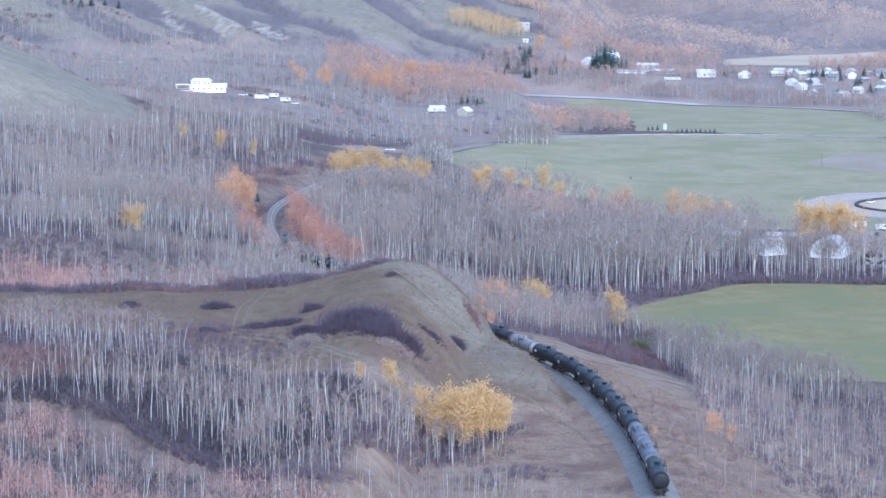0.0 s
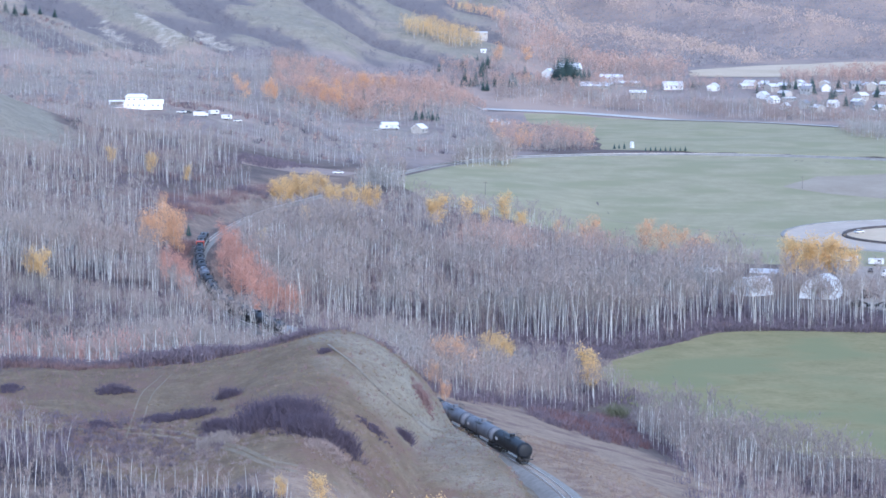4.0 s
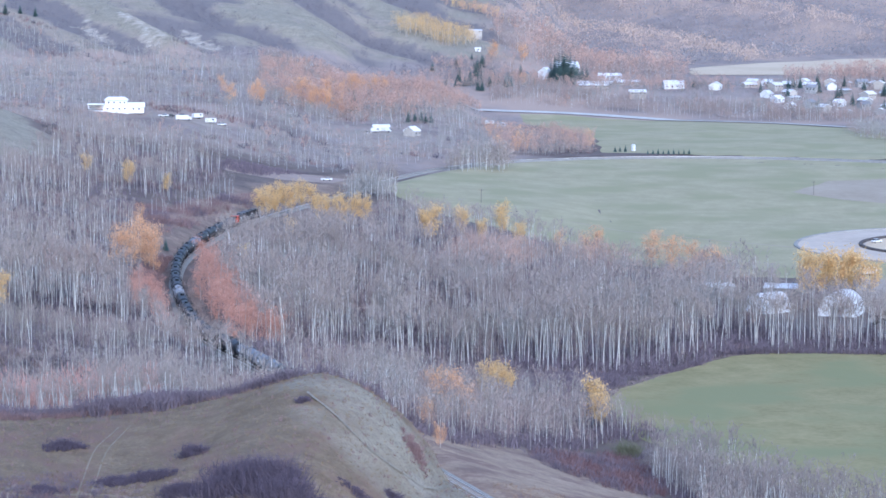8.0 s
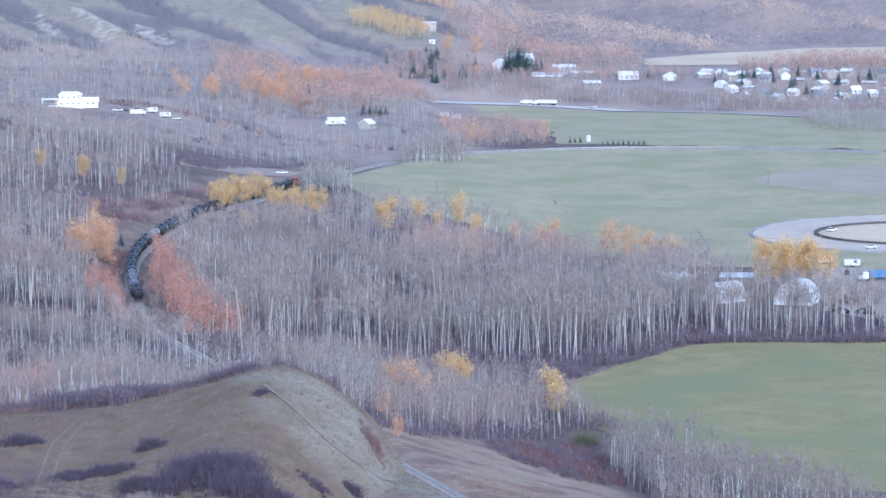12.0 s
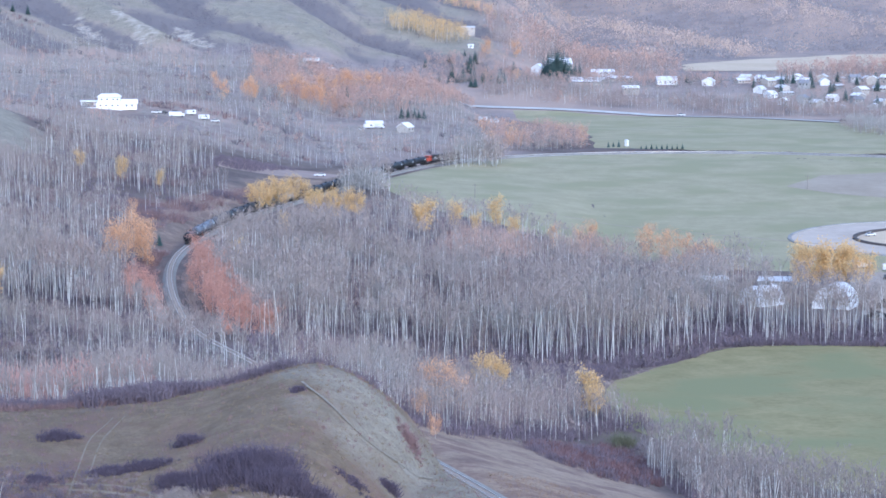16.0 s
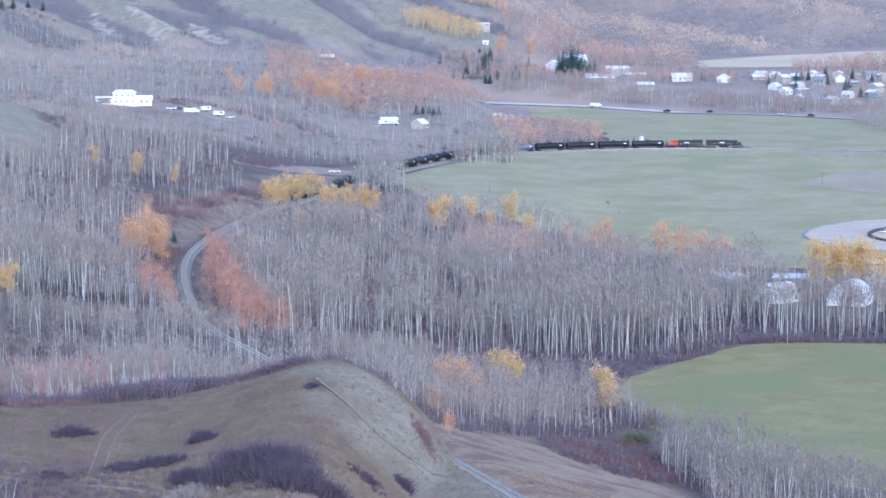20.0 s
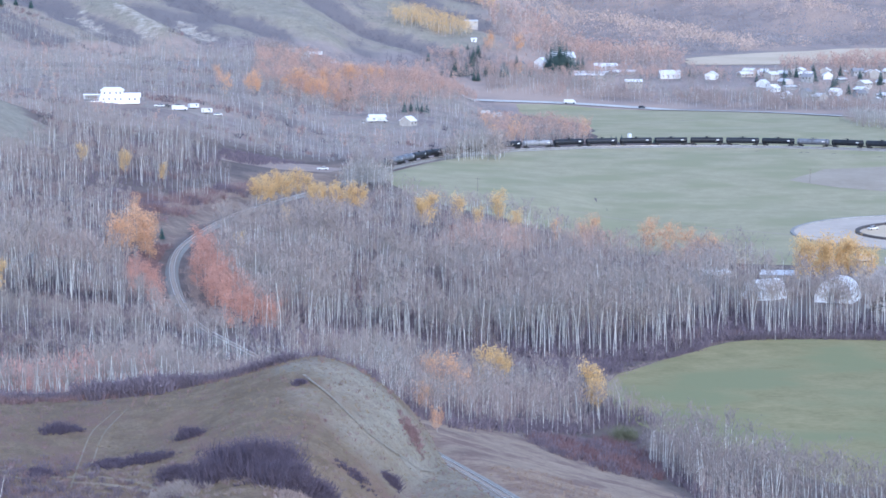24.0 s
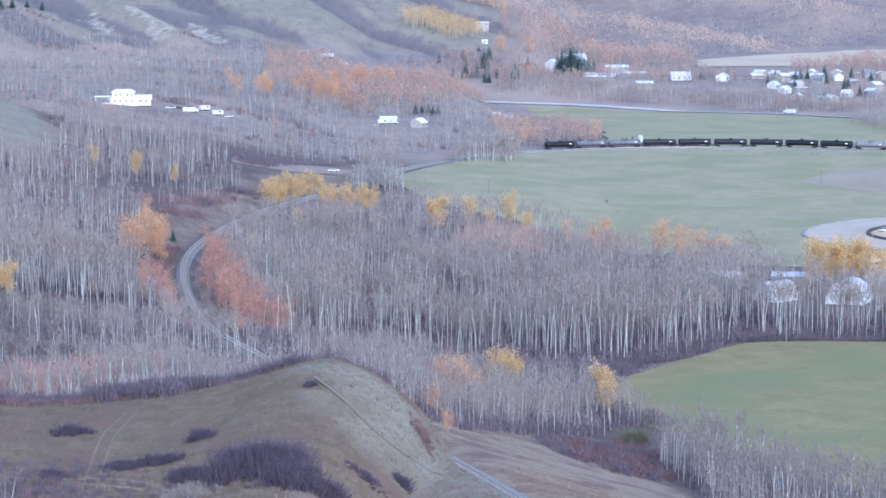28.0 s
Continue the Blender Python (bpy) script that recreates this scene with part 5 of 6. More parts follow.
def locomotive(label, back=False):
    loco = thing("locomotive", label, "locomotive", "locomotives of the train")
    part("underframe", shape("underframe", BLACK, ("box", (21.0, 2.9, 0.32), (0, 0, 1.55)), ("box", (0.5, 2.6, 0.9), (10.4, 0, 1.0)), ("box", (0.5, 2.6, 0.9), (-10.4, 0, 1.0)), bevel=0.03), loco)
    part("fuel_tank", shape("fuel_tank", BLACK, ("box", (5.2, 2.7, 0.95), (0, 0, 0.92)), bevel=0.2), loco)
    part("long_hood", shape("long_hood", BLACK, ("box", (14.2, 2.1, 2.75), (-2.9, 0, 3.1)), bevel=0.1), loco)
    part("radiator_section", shape("radiator_section", BLACK, ("box", (4.6, 2.9, 1.2), (-7.6, 0, 4.0)), bevel=0.12), loco)
    part("cab", shape("cab", RED if back else BLACK, ("box", (3.1, 2.95, 2.75), (5.8, 0, 3.1)), bevel=0.12), loco)
    part("nose", shape("nose", RED if back else BLACK, ("box", (2.2, 2.1, 1.7), (8.5, 0, 2.5)), bevel=0.2), loco, "red nose" if back else "black nose")
    part("windscreen", shape("windscreen", GLASS, ("box", (0.05, 2.3, 0.75), (7.36, 0, 3.85)), bevel=0.01), loco)
    for s in (-1, 1):
        part("side_window", shape("side_window", GLASS, ("box", (1.3, 0.05, 0.7), (5.8, s * 1.48, 3.7)), bevel=0.01), loco)
        part("white_stripe", shape("white_stripe", DECAL, ("box", (2.6, 0.05, 0.5), (-1.0, 0, 3.1), pose(0, 0, 0, 0, 0, 0))), loco, "white lettered panel, unreadable", m=pose(0, s * 1.06, 0))
        rods = [("rod", 0.03, 17.0, (-0.5, s * 1.42, 2.65), "x", 5)] + [("rod", 0.03, 1.0, (-9 + 2.2 * k, s * 1.42, 2.15), "z", 5) for k in range(9)]
        part("handrail", shape("handrail", DECAL, *rods), loco, "pale handrail")
        part("steps", shape("steps", STEEL, *[("box", (0.6, 0.4, 0.06), (9.9, s * 1.2, 0.45 + 0.4 * k)) for k in range(3)]), loco)
    for x in (-4.6, -1.4):
        part("roof_fan", shape("roof_fan", STEEL, ("rod", 0.6, 0.25, (x, 0, 4.55), "z", 14)), loco)
    part("exhaust_stack", shape("exhaust_stack", STEEL, ("box", (0.9, 0.5, 0.35), (1.2, 0, 4.6)), bevel=0.04), loco)
    part("plough", shape("plough", BLACK, ("box", (0.35, 2.7, 0.6), (10.75, 0, 0.5)), bevel=0.05), loco)
    for s in (-1, 1):
        add_bogie(loco, s * 6.9, (-1.9, 0, 1.9))
    return loco


BLACK_CAR = tank_car(TANK, "black tank car with a white stencil panel")
GREY_CAR = tank_car(TANK_GREY, "mid-grey tank car with darker ends")
WHITE_CAR = tank_car(TANK_WHITE, "light grey tank car among black ones")
train = []
kinds = {9: WHITE_CAR, 1: GREY_CAR, 2: GREY_CAR, 17: GREY_CAR}
taken = set()
for i in range(CARS):
    model = kinds.get(i, BLACK_CAR)
    car = model if model.name not in taken else copy_thing(model, Matrix.Identity(4))
    taken.add(model.name)
    train.append((car, i * CAR_LONG + CAR_LONG / 2, 7.0))
LEAD = locomotive("black diesel locomotive with a red nose leading the train")
SECOND = locomotive("black diesel locomotive running nose backwards behind the leader", True)
train.append((SECOND, CARS * CAR_LONG + LOCO_LONG / 2, -6.9))
train.append((LEAD, CARS * CAR_LONG + 1.5 * LOCO_LONG, 6.9))


def car_pose(s, half):
    a, b = on_line(s - half), on_line(s + half)
    mid = (a + b) / 2
    return pose(mid[0], mid[1], 0, 0, 0, math.degrees(math.atan2(b[1] - a[1], b[0] - a[0])))


# ---- single trees ----
def tree_meshes(kind, seed, tall):
    if kind == "spruce":
        piles, mats = spruce(seed, tall, 17), [FIR_BARK, NEEDLES, NEEDLES]
    elif kind == "bare":
        piles, mats = aspen(seed, tall, 10, 170, slim=0.06, twig_width=0.055, crown_from=0.48), GREY
    else:
        leafy = {"yellow": LEAF_YELLOW, "orange": LEAF_ORANGE, "russet": LEAF_PINK}[kind]
        piles, mats = aspen(seed, tall, 22, 60, 1800, slim=0.10, leaf_size=0.235, crown_from=0.3 if kind == "yellow" else 0.16, spread=1.3 if kind == "yellow" else 1.6), [BARK, TWIG_PINK if kind == "russet" else TWIG, leafy]
    out = []
    for name, pile in zip(("trunk", "crown"), piles):
        v, t, m = pile.arrays()
        out.append(triangles(name, v / tall, t, mats, m))
    return out


TREE_KINDS = {k: [tree_meshes(k, 300 + 10 * i + j, 11) for j in range(4)] for i, k in enumerate(("spruce", "bare", "yellow", "orange", "russet"))}
TREE_WORDS = {"spruce": ("spruce", "dark green spruce", "spruce"), "bare": ("aspen", "bare pale-trunked aspen", "tree"), "yellow": ("aspen", "golden-leaved aspen", "tree"),
              "orange": ("aspen", "orange-leaved aspen", "tree"), "russet": ("aspen", "rusty-leaved half-bare aspen", "tree")}
tree_rng = random.Random(11)


def tree(kind, x, y, tall, where, group):
    name, label, category = TREE_WORDS[kind]
    ob = thing(name, f"{label} {where}", category, group)
    z = float(height(x, y)[0])
    ob.matrix_basis = Matrix.Translation((x, y, z - 0.05)) @ pose(0, 0, 0, 0, 0, tree_rng.uniform(0, 360))
    wide = tall * tree_rng.uniform(0.9, 1.15)
    for name, mesh in zip(("trunk", "crown"), tree_rng.choice(TREE_KINDS[kind])):
        part(name, mesh, ob, m=Matrix.Diagonal((wide, wide, tall, 1)))
    return ob


def trees(kind, where, group, *places):
    for x, y, tall in places:
        tree(kind, x, y, tall, where, group)


trees("orange", "above the railway curve", "autumn aspens by the curve", (-101, 922, 12.8), (-97, 912, 13.3), (-100, 886, 12.8), (-95, 906, 10.1), (-104, 900, 11.7), (-99, 930, 11.7), (-113, 1026, 7.5), (-106, 890, 9.5))
trees("russet", "inside the railway curve", "rusty aspens by the curve", (-78, 898, 11.7), (-74, 880, 10.4), (-72, 856, 11.7), (-69, 838, 11.1), (-66, 818, 11.1), (-61, 798, 11.1), (-55, 774, 11.1), (-50, 734, 10.4), (-62, 768, 10.4), (-54, 726, 9.8),
      (-58, 785, 10.4), (-63, 806, 10.4), (-68, 868, 10.4), (-72, 824, 9.1), (-58, 755, 10.4), (-66, 790, 9.8), (-74, 912, 9.1), (-52, 752, 10.4), (-46, 742, 9.1), (-52, 772, 10), (-47, 760, 9.5), (-56, 796, 10), (-50, 786, 9), (-62, 830, 10.5), (-44, 752, 8.5), (-64, 846, 10))
trees("russet", "beside the railway curve", "rusty aspens by the curve", (-80, 770, 8.5), (-77, 752, 8), (-84, 800, 9), (-74, 738, 6.5), (-82, 785, 8), (-86, 778, 9), (-90, 806, 9), (-88, 820, 8))
trees("yellow", "beside the railway", "golden grove by the railway", (-73, 1122, 12.1), (-68, 1130, 12.7), (-63, 1136, 13.2), (-57, 1136, 13.2), (-52, 1126, 12.7), (-46, 1082, 12.1), (-40, 1088, 13.2), (-33, 1088, 13.2), (-29, 1090, 12.1), (-70, 1112, 11),
      (-60, 1124, 11.6), (-37, 1080, 12.1), (-55, 1018, 8.8), (-66, 920, 8.8), (-48, 1118, 9.9), (-66, 1118, 9.9), (-43, 1094, 11))
trees("yellow", "among bare ones at the field's edge", "golden aspens at the field's edge", (-2, 1044, 14.9), (-4, 1040, 12.6), (10, 1064, 12.6), (17, 1052, 10.3), (27, 1078, 14.9), (33, 1052, 11.5))
trees("orange", "among bare ones at the field's edge", "orange aspens at the field's edge", (84, 1044, 13), (91, 1036, 12), (98, 1032, 12), (106, 1010, 12), (64, 1074, 11), (49, 1060, 9), (102, 1022, 10), (60, 1068, 9))
trees("yellow", "in a row in front of the yard", "golden aspens by the yard", (131, 960, 14.5), (135, 958, 17.5), (139, 962, 16), (143, 958, 18), (147, 962, 15.5), (152, 958, 17), (133, 966, 16), (142, 968, 15), (149, 966, 17), (156, 962, 13.5))
trees("yellow", "on the wooded slope", "golden aspens on the slope", (-131, 1152, 11.1), (-152, 1178, 9.8), (-117, 722, 11.1), (-114, 1148, 8.6), (-121, 730, 9.8))
trees("yellow", "beside the hay field", "golden aspens by the near field", (18, 738, 12), (14, 732, 11), (42, 704, 13), (43, 698, 10), (20, 744, 9))
trees("orange", "between railway and hay field", "orange aspens by the near field", (3, 668, 10), (-1, 672, 9), (-2, 614, 6), (1, 570, 4.5), (8, 660, 8))
trees("yellow", "on the brown slope", "golden grove on the slope", (-20, 371, 7), (-17, 370, 6), (-15, 365, 7), (-13, 370, 8.5), (-11, 364, 8), (-10, 370, 10), (-7, 366, 11), (-6, 372, 12), (-3, 368, 12), (-2, 375, 12), (0, 380, 10.5), (2, 383, 9), (-5, 361, 10), (1, 374, 10.5), (-4, 378, 11.5), (-1, 366, 10), (-8, 374, 10.5), (3, 378, 8), (-26, 370, 4.5))
wood([(-20, 346), (-4, 350), (6, 362), (7, 374), (-2, 364), (-16, 358)], 2.4, BARE_SMALL, SOFT, "thin bare saplings before the golden grove", (0.5, 0.8), under=2.2, under_size=(0.4, 0.8))
trees("orange", "on the brown bank beside the railway", "orange saplings by the railway", (48, 404, 5), (50, 410, 4.5), (52, 400, 4), (35, 388, 2))
trees("orange", "at the foot of the hillside", "orange trees below the hillside", (-122, 1608, 12), (-108, 1640, 12.5), (-105, 1644, 10), (-83, 1728, 14), (-79, 1724, 12), (-88, 1722, 12), (-75, 1720, 12), (-70, 1722, 13), (-66, 1716, 11), (-71, 1784, 13), (-64, 1790, 13), (-59, 1872, 14), (-52, 1868, 13), (-43, 1880, 13), (-36, 1874, 12), (-92, 1690, 10), (-78, 1700, 11), (-112, 1640, 9), (-70, 1712, 12), (-60, 1720, 11), (-134, 1700, 8), (46, 2140, 14), (70, 2160, 13), (66, 2040, 9))
trees("spruce", "among the rusty woods", "spruces of the valley", (-53, 1752, 15), (-98, 978, 5), (-17, 1690, 8), (-13, 1694, 7), (-9, 1690, 8), (-6, 1694, 7), (-3, 1690, 8))
trees("spruce", "beside the large pale house", "spruces of the valley", (92, 2092, 22), (95, 2086, 25), (98, 2092, 27), (101, 2088, 26), (104, 2092, 25), (107, 2086, 22), (89, 2096, 18), (93, 2098, 24), (100, 2098, 26), (110, 2100, 16), (114, 2110, 14), (118, 2116, 13))
trees("spruce", "in the village", "spruces of the village", (214, 2030, 9), (193, 2026, 7), (262, 2012, 9), (272, 2020, 10), (283, 2002, 12), (292, 1968, 13), (298, 1990, 8), (318, 2010, 9), (330, 1990, 12), (346, 1996, 9), (250, 2036, 8), (308, 2040, 9), (258, 1984, 9), (276, 1950, 8), (302, 1960, 10), (322, 1942, 9), (336, 2036, 10), (356, 2006, 11), (368, 1972, 9), (288, 2044, 11), (344, 1940, 8), (378, 2000, 10), (240, 2000, 8), (268, 2030, 9))
trees("spruce", "below the hillside", "spruces of the valley", (18, 2066, 13), (22, 2040, 9), (26, 2046, 14), (31, 2090, 12), (41, 2030, 7), (44, 2072, 15), (53, 2046, 9), (55, 2052, 12), (8, 2034, 8), (66, 2100, 14), (74, 2040, 8), (36, 2120, 12))
trees("spruce", "high on the hillside", "spruces of the hillside", (-330, 2030, 11), (-322, 2034, 10), (-338, 2036, 11), (-344, 2030, 10), (-312, 2040, 8), (-300, 2036, 9))

# pale aspens that stand nearest
near_rng = np.random.default_rng(21)
for region, gap, tall, where in (([(-100, 384), (-68, 390), (-49, 378), (-30, 348), (-26, 330), (-44, 312), (-69, 354), (-95, 372)], 5.6, (6.5, 9.5), "on the brown slope"),
                                 ([(-26, 350), (-12, 372), (4, 404), (8, 398), (-4, 366), (-20, 330)], 4.0, (6.5, 9.5), "beside the golden grove"),
                                 ([(20, 800), (62, 806), (92, 850), (128, 850), (128, 856), (90, 857), (60, 813), (18, 808)], 6.5, (13, 18), "in the tall stand")):
    for x, y in zip(*scatter(near_rng, region, gap)):
        tree("bare", float(x), float(y), float(near_rng.uniform(*tall)), where, "bare aspens")


# ---- bushes on the knoll ----
def bush(x, y, wide, tall, mat, label, deep=None, turn=0.0):
    rng = np.random.default_rng(int(abs(x * 31 + y * 7)) + 5)
    n = int(26 + wide * (deep or wide) * 0.9)
    whole = Pile()
    c, s = math.cos(turn), math.sin(turn)
    for k in range(n):
        r, a = min(1.7, abs(rng.normal(0, 0.62))), rng.uniform(0, 6.283)
        u, w = r * math.cos(a) * wide / 2, r * math.sin(a) * (deep or wide) / 2
        px, py = u * c - w * s, u * s + w * c
        v, t, m = shrub(900 + k % 7, tall * max(0.22, 1.1 - 0.55 * r * r) * rng.uniform(0.6, 1.2), 20, 0.07).arrays()
        v = v + np.array((px, py, float(height(x + px, y + py)[0] - height(x, y)[0])))
        whole.add(v, t, 0)
    v, t, m = whole.arrays()
    ob = new("bush", triangles("bush", v, t, [mat], m))
    ob.matrix_basis = pose(x, y, float(height(x, y)[0]) - 0.05)
    return tagged(ob, label, "bush", "bushes on the hill")


PURPLE = "dark purple leafless bush on the dry grass hill"
for x, y, wide, tall, deep, turn in ((-28, 424, 14, 5.2, 12, 0.1), (-33, 430, 8, 3.6, 8, 0.0), (-23.5, 415, 10, 4.0, 9, 0.2), (-34, 421, 9, 3.4, 9, 0.0), (-18, 418, 8, 2.6, 8, 0.2), (-41, 430, 8, 2.2, 8, 0.1), (-47, 443, 11, 1.7, 5, 0.1), (-53, 441, 8, 1.5, 7, 0.0),
                                      (-65, 467, 8, 1.8, 5, 0.1), (-41, 455, 4.6, 2.1, 4, 0.0), (-64, 435, 7, 1.4, 6, 0.2), (-23.4, 474, 2.2, 1.1, 2.6, 0.0), (-7, 452, 4.2, 1.5, 4, 0.0), (-13, 437, 7, 1.0, 6, 0.2), (-86, 470, 5, 1.4, 7, 0.0)):
    bush(x, y, wide, tall, TWIG_DARK, PURPLE, deep, turn)
bush(-40, 419, 13, 1.7, TWIG, "grey-brown leafless scrub beside the purple bush", 9, 0.0)
bush(-20, 408, 12, 1.5, TWIG_SOFT, "tan leafless scrub below the purple bush", 8, 0.3)
bush(-4, 483, 3.6, 1.5, TWIG_RED, "dark red bush growing down the slope of the hill", 13, 0.25)
bush(48, 668, 4.5, 4.0, material("green_willow_leaves", (0.11, 0.12, 0.075), (0.20, 0.20, 0.135), 0.4, 0.9, island=0.5), "green willow bush at the field's corner", 4)


# ---- trails, roads and yards ----
def path(name, points, width, lift, mat, label, category="path"):
    line = smooth_line(points, 4.0)
    v, f = ribbon(line, (-width / 2, -width / 6, width / 6, width / 2), (0, 0, 0, 0))
    v[:, 2] = height(v[:, 0], v[:, 1]) + lift
    return tagged(new(name, solid(name, v, f, mat, smooth=True)), label, category, kind="structure")


TRAIL_DIRT = material("pale_worn_trail", (0.18, 0.15, 0.105), (0.28, 0.23, 0.17), 0.3, 0.95, fine=6)
for off in (-1.6, 1.6):
    path("trail", [(-76, 436 + off), (-63, 432 + off), (-55, 432 + off), (-46, 427 + off), (-38, 413 + off), (-31, 398 + off), (-24, 393 + off), (-14, 392 + off)], 1.0, 0.06, TRAIL_DIRT, "worn wheel track across the dry grass")
EROSION = material("pale_eroded_clay", (0.19, 0.168, 0.135), (0.31, 0.28, 0.23), 1.2, 0.95, fine=5, bump_by=0.1)
path("trail", [(-23, 479), (-21.5, 475), (-17.3, 469), (-13.2, 464.5), (-9.3, 464), (-4, 470), (1, 475)], 0.55, 0.22, EROSION, "eroded footpath down the steep side of the hill")
drape("clay_scar", [(-5.5, 467.5), (-3.5, 467), (-1.6, 471), (-2, 475), (-4, 473)], 0.6, 0.07, EROSION, "bare pale clay scar at the end of the footpath", "ground")
path("trail", [(2, 426), (6, 424), (12, 416), (19, 394), (24, 366)], 0.8, 0.06, TRAIL_DIRT, "pale footpath to the railway")
path("trail", [(-125, 446), (-112, 438), (-102, 428), (-94, 421), (-83, 409)], 1.6, 0.06, TRAIL_DIRT, "pale trail through the saplings")
for off in (0, 2.2):
    path("trail", [(-58 + off, 428), (-58.5 + off, 440), (-59.5 + off, 457), (-59 + off, 472), (-57 + off, 486)], 0.32, 0.05, TRAIL_DIRT, "faint wheel track up the grassy hill")
path("highway", [(-110, 2004), (-60, 1990), (-20, 1962), (34, 1940), (95, 1926), (161, 1902), (220, 1866), (276, 1822), (360, 1752), (470, 1650), (600, 1520), (750, 1360), (900, 1200)], 7.6, 0.5, ASPHALT, "pale grey two-lane highway across the valley", "road")
path("trail", [(60, 1190), (80, 1182), (112, 1154), (146, 1126), (162, 1112)], 1.6, 0.2, PLOUGH, "dirt track along the edge of the hay field")
drape("dirt_bank", [(-102, 1290), (-70, 1288), (-50, 1296), (-44, 1330), (-60, 1345), (-100, 1340)], 3.0, 0.08, material("brown_cleared_earth", (0.27, 0.20, 0.17), (0.38, 0.30, 0.25), 0.1, 0.95), "cleared brown earth beside the railway", "ground")
YARD_EARTH = material("brown_farmyard_earth", (0.22, 0.18, 0.15), (0.34, 0.29, 0.25), 0.1, 0.95)
drape("farmyard", [(-158, 1474), (-120, 1476), (-112, 1490), (-130, 1502), (-158, 1496)], 3.0, 0.08, YARD_EARTH, "brown earth yard beside the white house", "ground")
drape("farmyard", [(-50, 1598), (-14, 1592), (-6, 1612), (-20, 1632), (-50, 1634)], 3.0, 0.08, YARD_EARTH, "brown earth yard around the barn", "ground")
drape("yard", [(148, 915), (158, 1010), (166, 1070), (300, 1070), (300, 880), (165, 885)], 3.0, 0.08, DIRT, "pale dirt yard with parked machines", "ground")
OVAL = (246, 1126)
drape("race_oval", [(140, 1040), (380, 1040), (380, 1220), (140, 1220)], 2.0, 0.16, material("raked_track_dirt", (0.42, 0.35, 0.285), (0.55, 0.47, 0.39), 0.05, 0.95), "oval dirt racetrack in the field", "racetrack",
      test=lambda x, y: ((x - OVAL[0]) / 95) ** 2 + ((y - OVAL[1]) / 70) ** 2 < 1)
drape("infield", [(140, 1040), (380, 1040), (380, 1220), (140, 1220)], 2.0, 0.24, STUBBLE, "pale infield of the racetrack", "ground", test=lambda x, y: ((x - OVAL[0]) / 66) ** 2 + ((y - OVAL[1]) / 40) ** 2 < 1)
for rx, ry, mat, high, label in ((95, 70, material("grey_concrete_block", (0.22, 0.21, 0.195), (0.34, 0.33, 0.31), 0.3, 0.9), 0.6, "grey low concrete wall around the racetrack"), (68, 42, material("dark_tyre_berm", (0.05, 0.045, 0.045), (0.13, 0.11, 0.10), 0.3, 0.9), 1.0, "dark earth berm around the infield")):
    ring = np.array([(OVAL[0] + rx * math.cos(a), OVAL[1] + ry * math.sin(a)) for a in np.linspace(0, 2 * math.pi, 161)])
    v, f = ribbon(ring, (-0.9, -0.7, 0.7, 0.9), (0, high, high, 0))
    v[:, 2] += height(v[:, 0], v[:, 1])
    tagged(new("track_wall", solid("track_wall", v, f, mat)), label, "wall", kind="structure")


# ---- buildings ----
def gable(w, d, h, rise, over=0.4):
    """Corners and faces of a pitched roof with its ridge along x."""
    a, b = w / 2 + over, d / 2 + over
    v = [(-a, -b, h - 0.1), (a, -b, h - 0.1), (a, 0, h + rise), (-a, 0, h + rise), (-a, b, h - 0.1), (a, b, h - 0.1)]
    low = [(x, y, z - 0.22) for x, y, z in v]
    f = [(0, 1, 2, 3), (3, 2, 5, 4), (7, 6, 9, 8), (8, 9, 10, 11), (0, 6, 7, 1), (4, 5, 11, 10)[::-1], (1, 7, 8, 2), (2, 8, 11, 5), (0, 3, 9, 6), (3, 4, 10, 9)]
    return [(x, y, z) for x, y, z in v + low], f


def house(w, d, h, rise, wall_mat, roof_mat, label, windows=3, category="house", name="house", group=""):
    ob = thing(name, label, category, group)
    a, b = w / 2, d / 2
    walls = [(-a, -b, -0.8), (a, -b, -0.8), (a, b, -0.8), (-a, b, -0.8), (-a, -b, h), (a, -b, h), (a, b, h), (-a, b, h), (-a, 0, h + rise * 0.93), (a, 0, h + rise * 0.93)]
    part("wall", shape("wall", wall_mat, ("faces", walls, [(0, 1, 5, 4), (2, 3, 7, 6), (1, 2, 6, 9, 5), (3, 0, 4, 8, 7), (0, 3, 2, 1)])), ob)
    v, f = gable(w, d, h, rise)
    roof = part("roof", shape("roof", roof_mat, ("faces", v, f)), ob)
    part("chimney", shape("chimney", ROOF_DARK, ("box", (0.7, 0.7, 1.2), (w * 0.22, 0.4, h + rise * 0.9))), roof)
    part("door", shape("door", ROOF_DARK, ("box", (1.0, 0.08, 2.1), (-w * 0.1, -b - 0.02, 1.0)), bevel=0.02), ob)
    for k in range(windows):
        x = -a + w * (k + 0.5) / windows
        win = part("window", shape("window", wall_mat, ("box", (1.5, 0.08, 1.3), (0, 0, 0)), bevel=0.02), ob, m=pose(x + 0.4, -b - 0.03, min(h - 0.9, 1.6) if h < 4 else h - 1.3))
        part("pane", shape("pane", GLASS, ("box", (1.1, 0.04, 0.9), (0, -0.04, 0))), win)
    return ob


def set_down(ob, x, y, turn=0.0, lift=0.0):
    ob.matrix_basis = pose(x, y, float(height(x, y)[0]) + lift, 0, 0, turn)
    return ob


WHITEWASH = material("bright_white_siding", (0.78, 0.78, 0.78), (0.86, 0.86, 0.86), 0.3, 0.6)


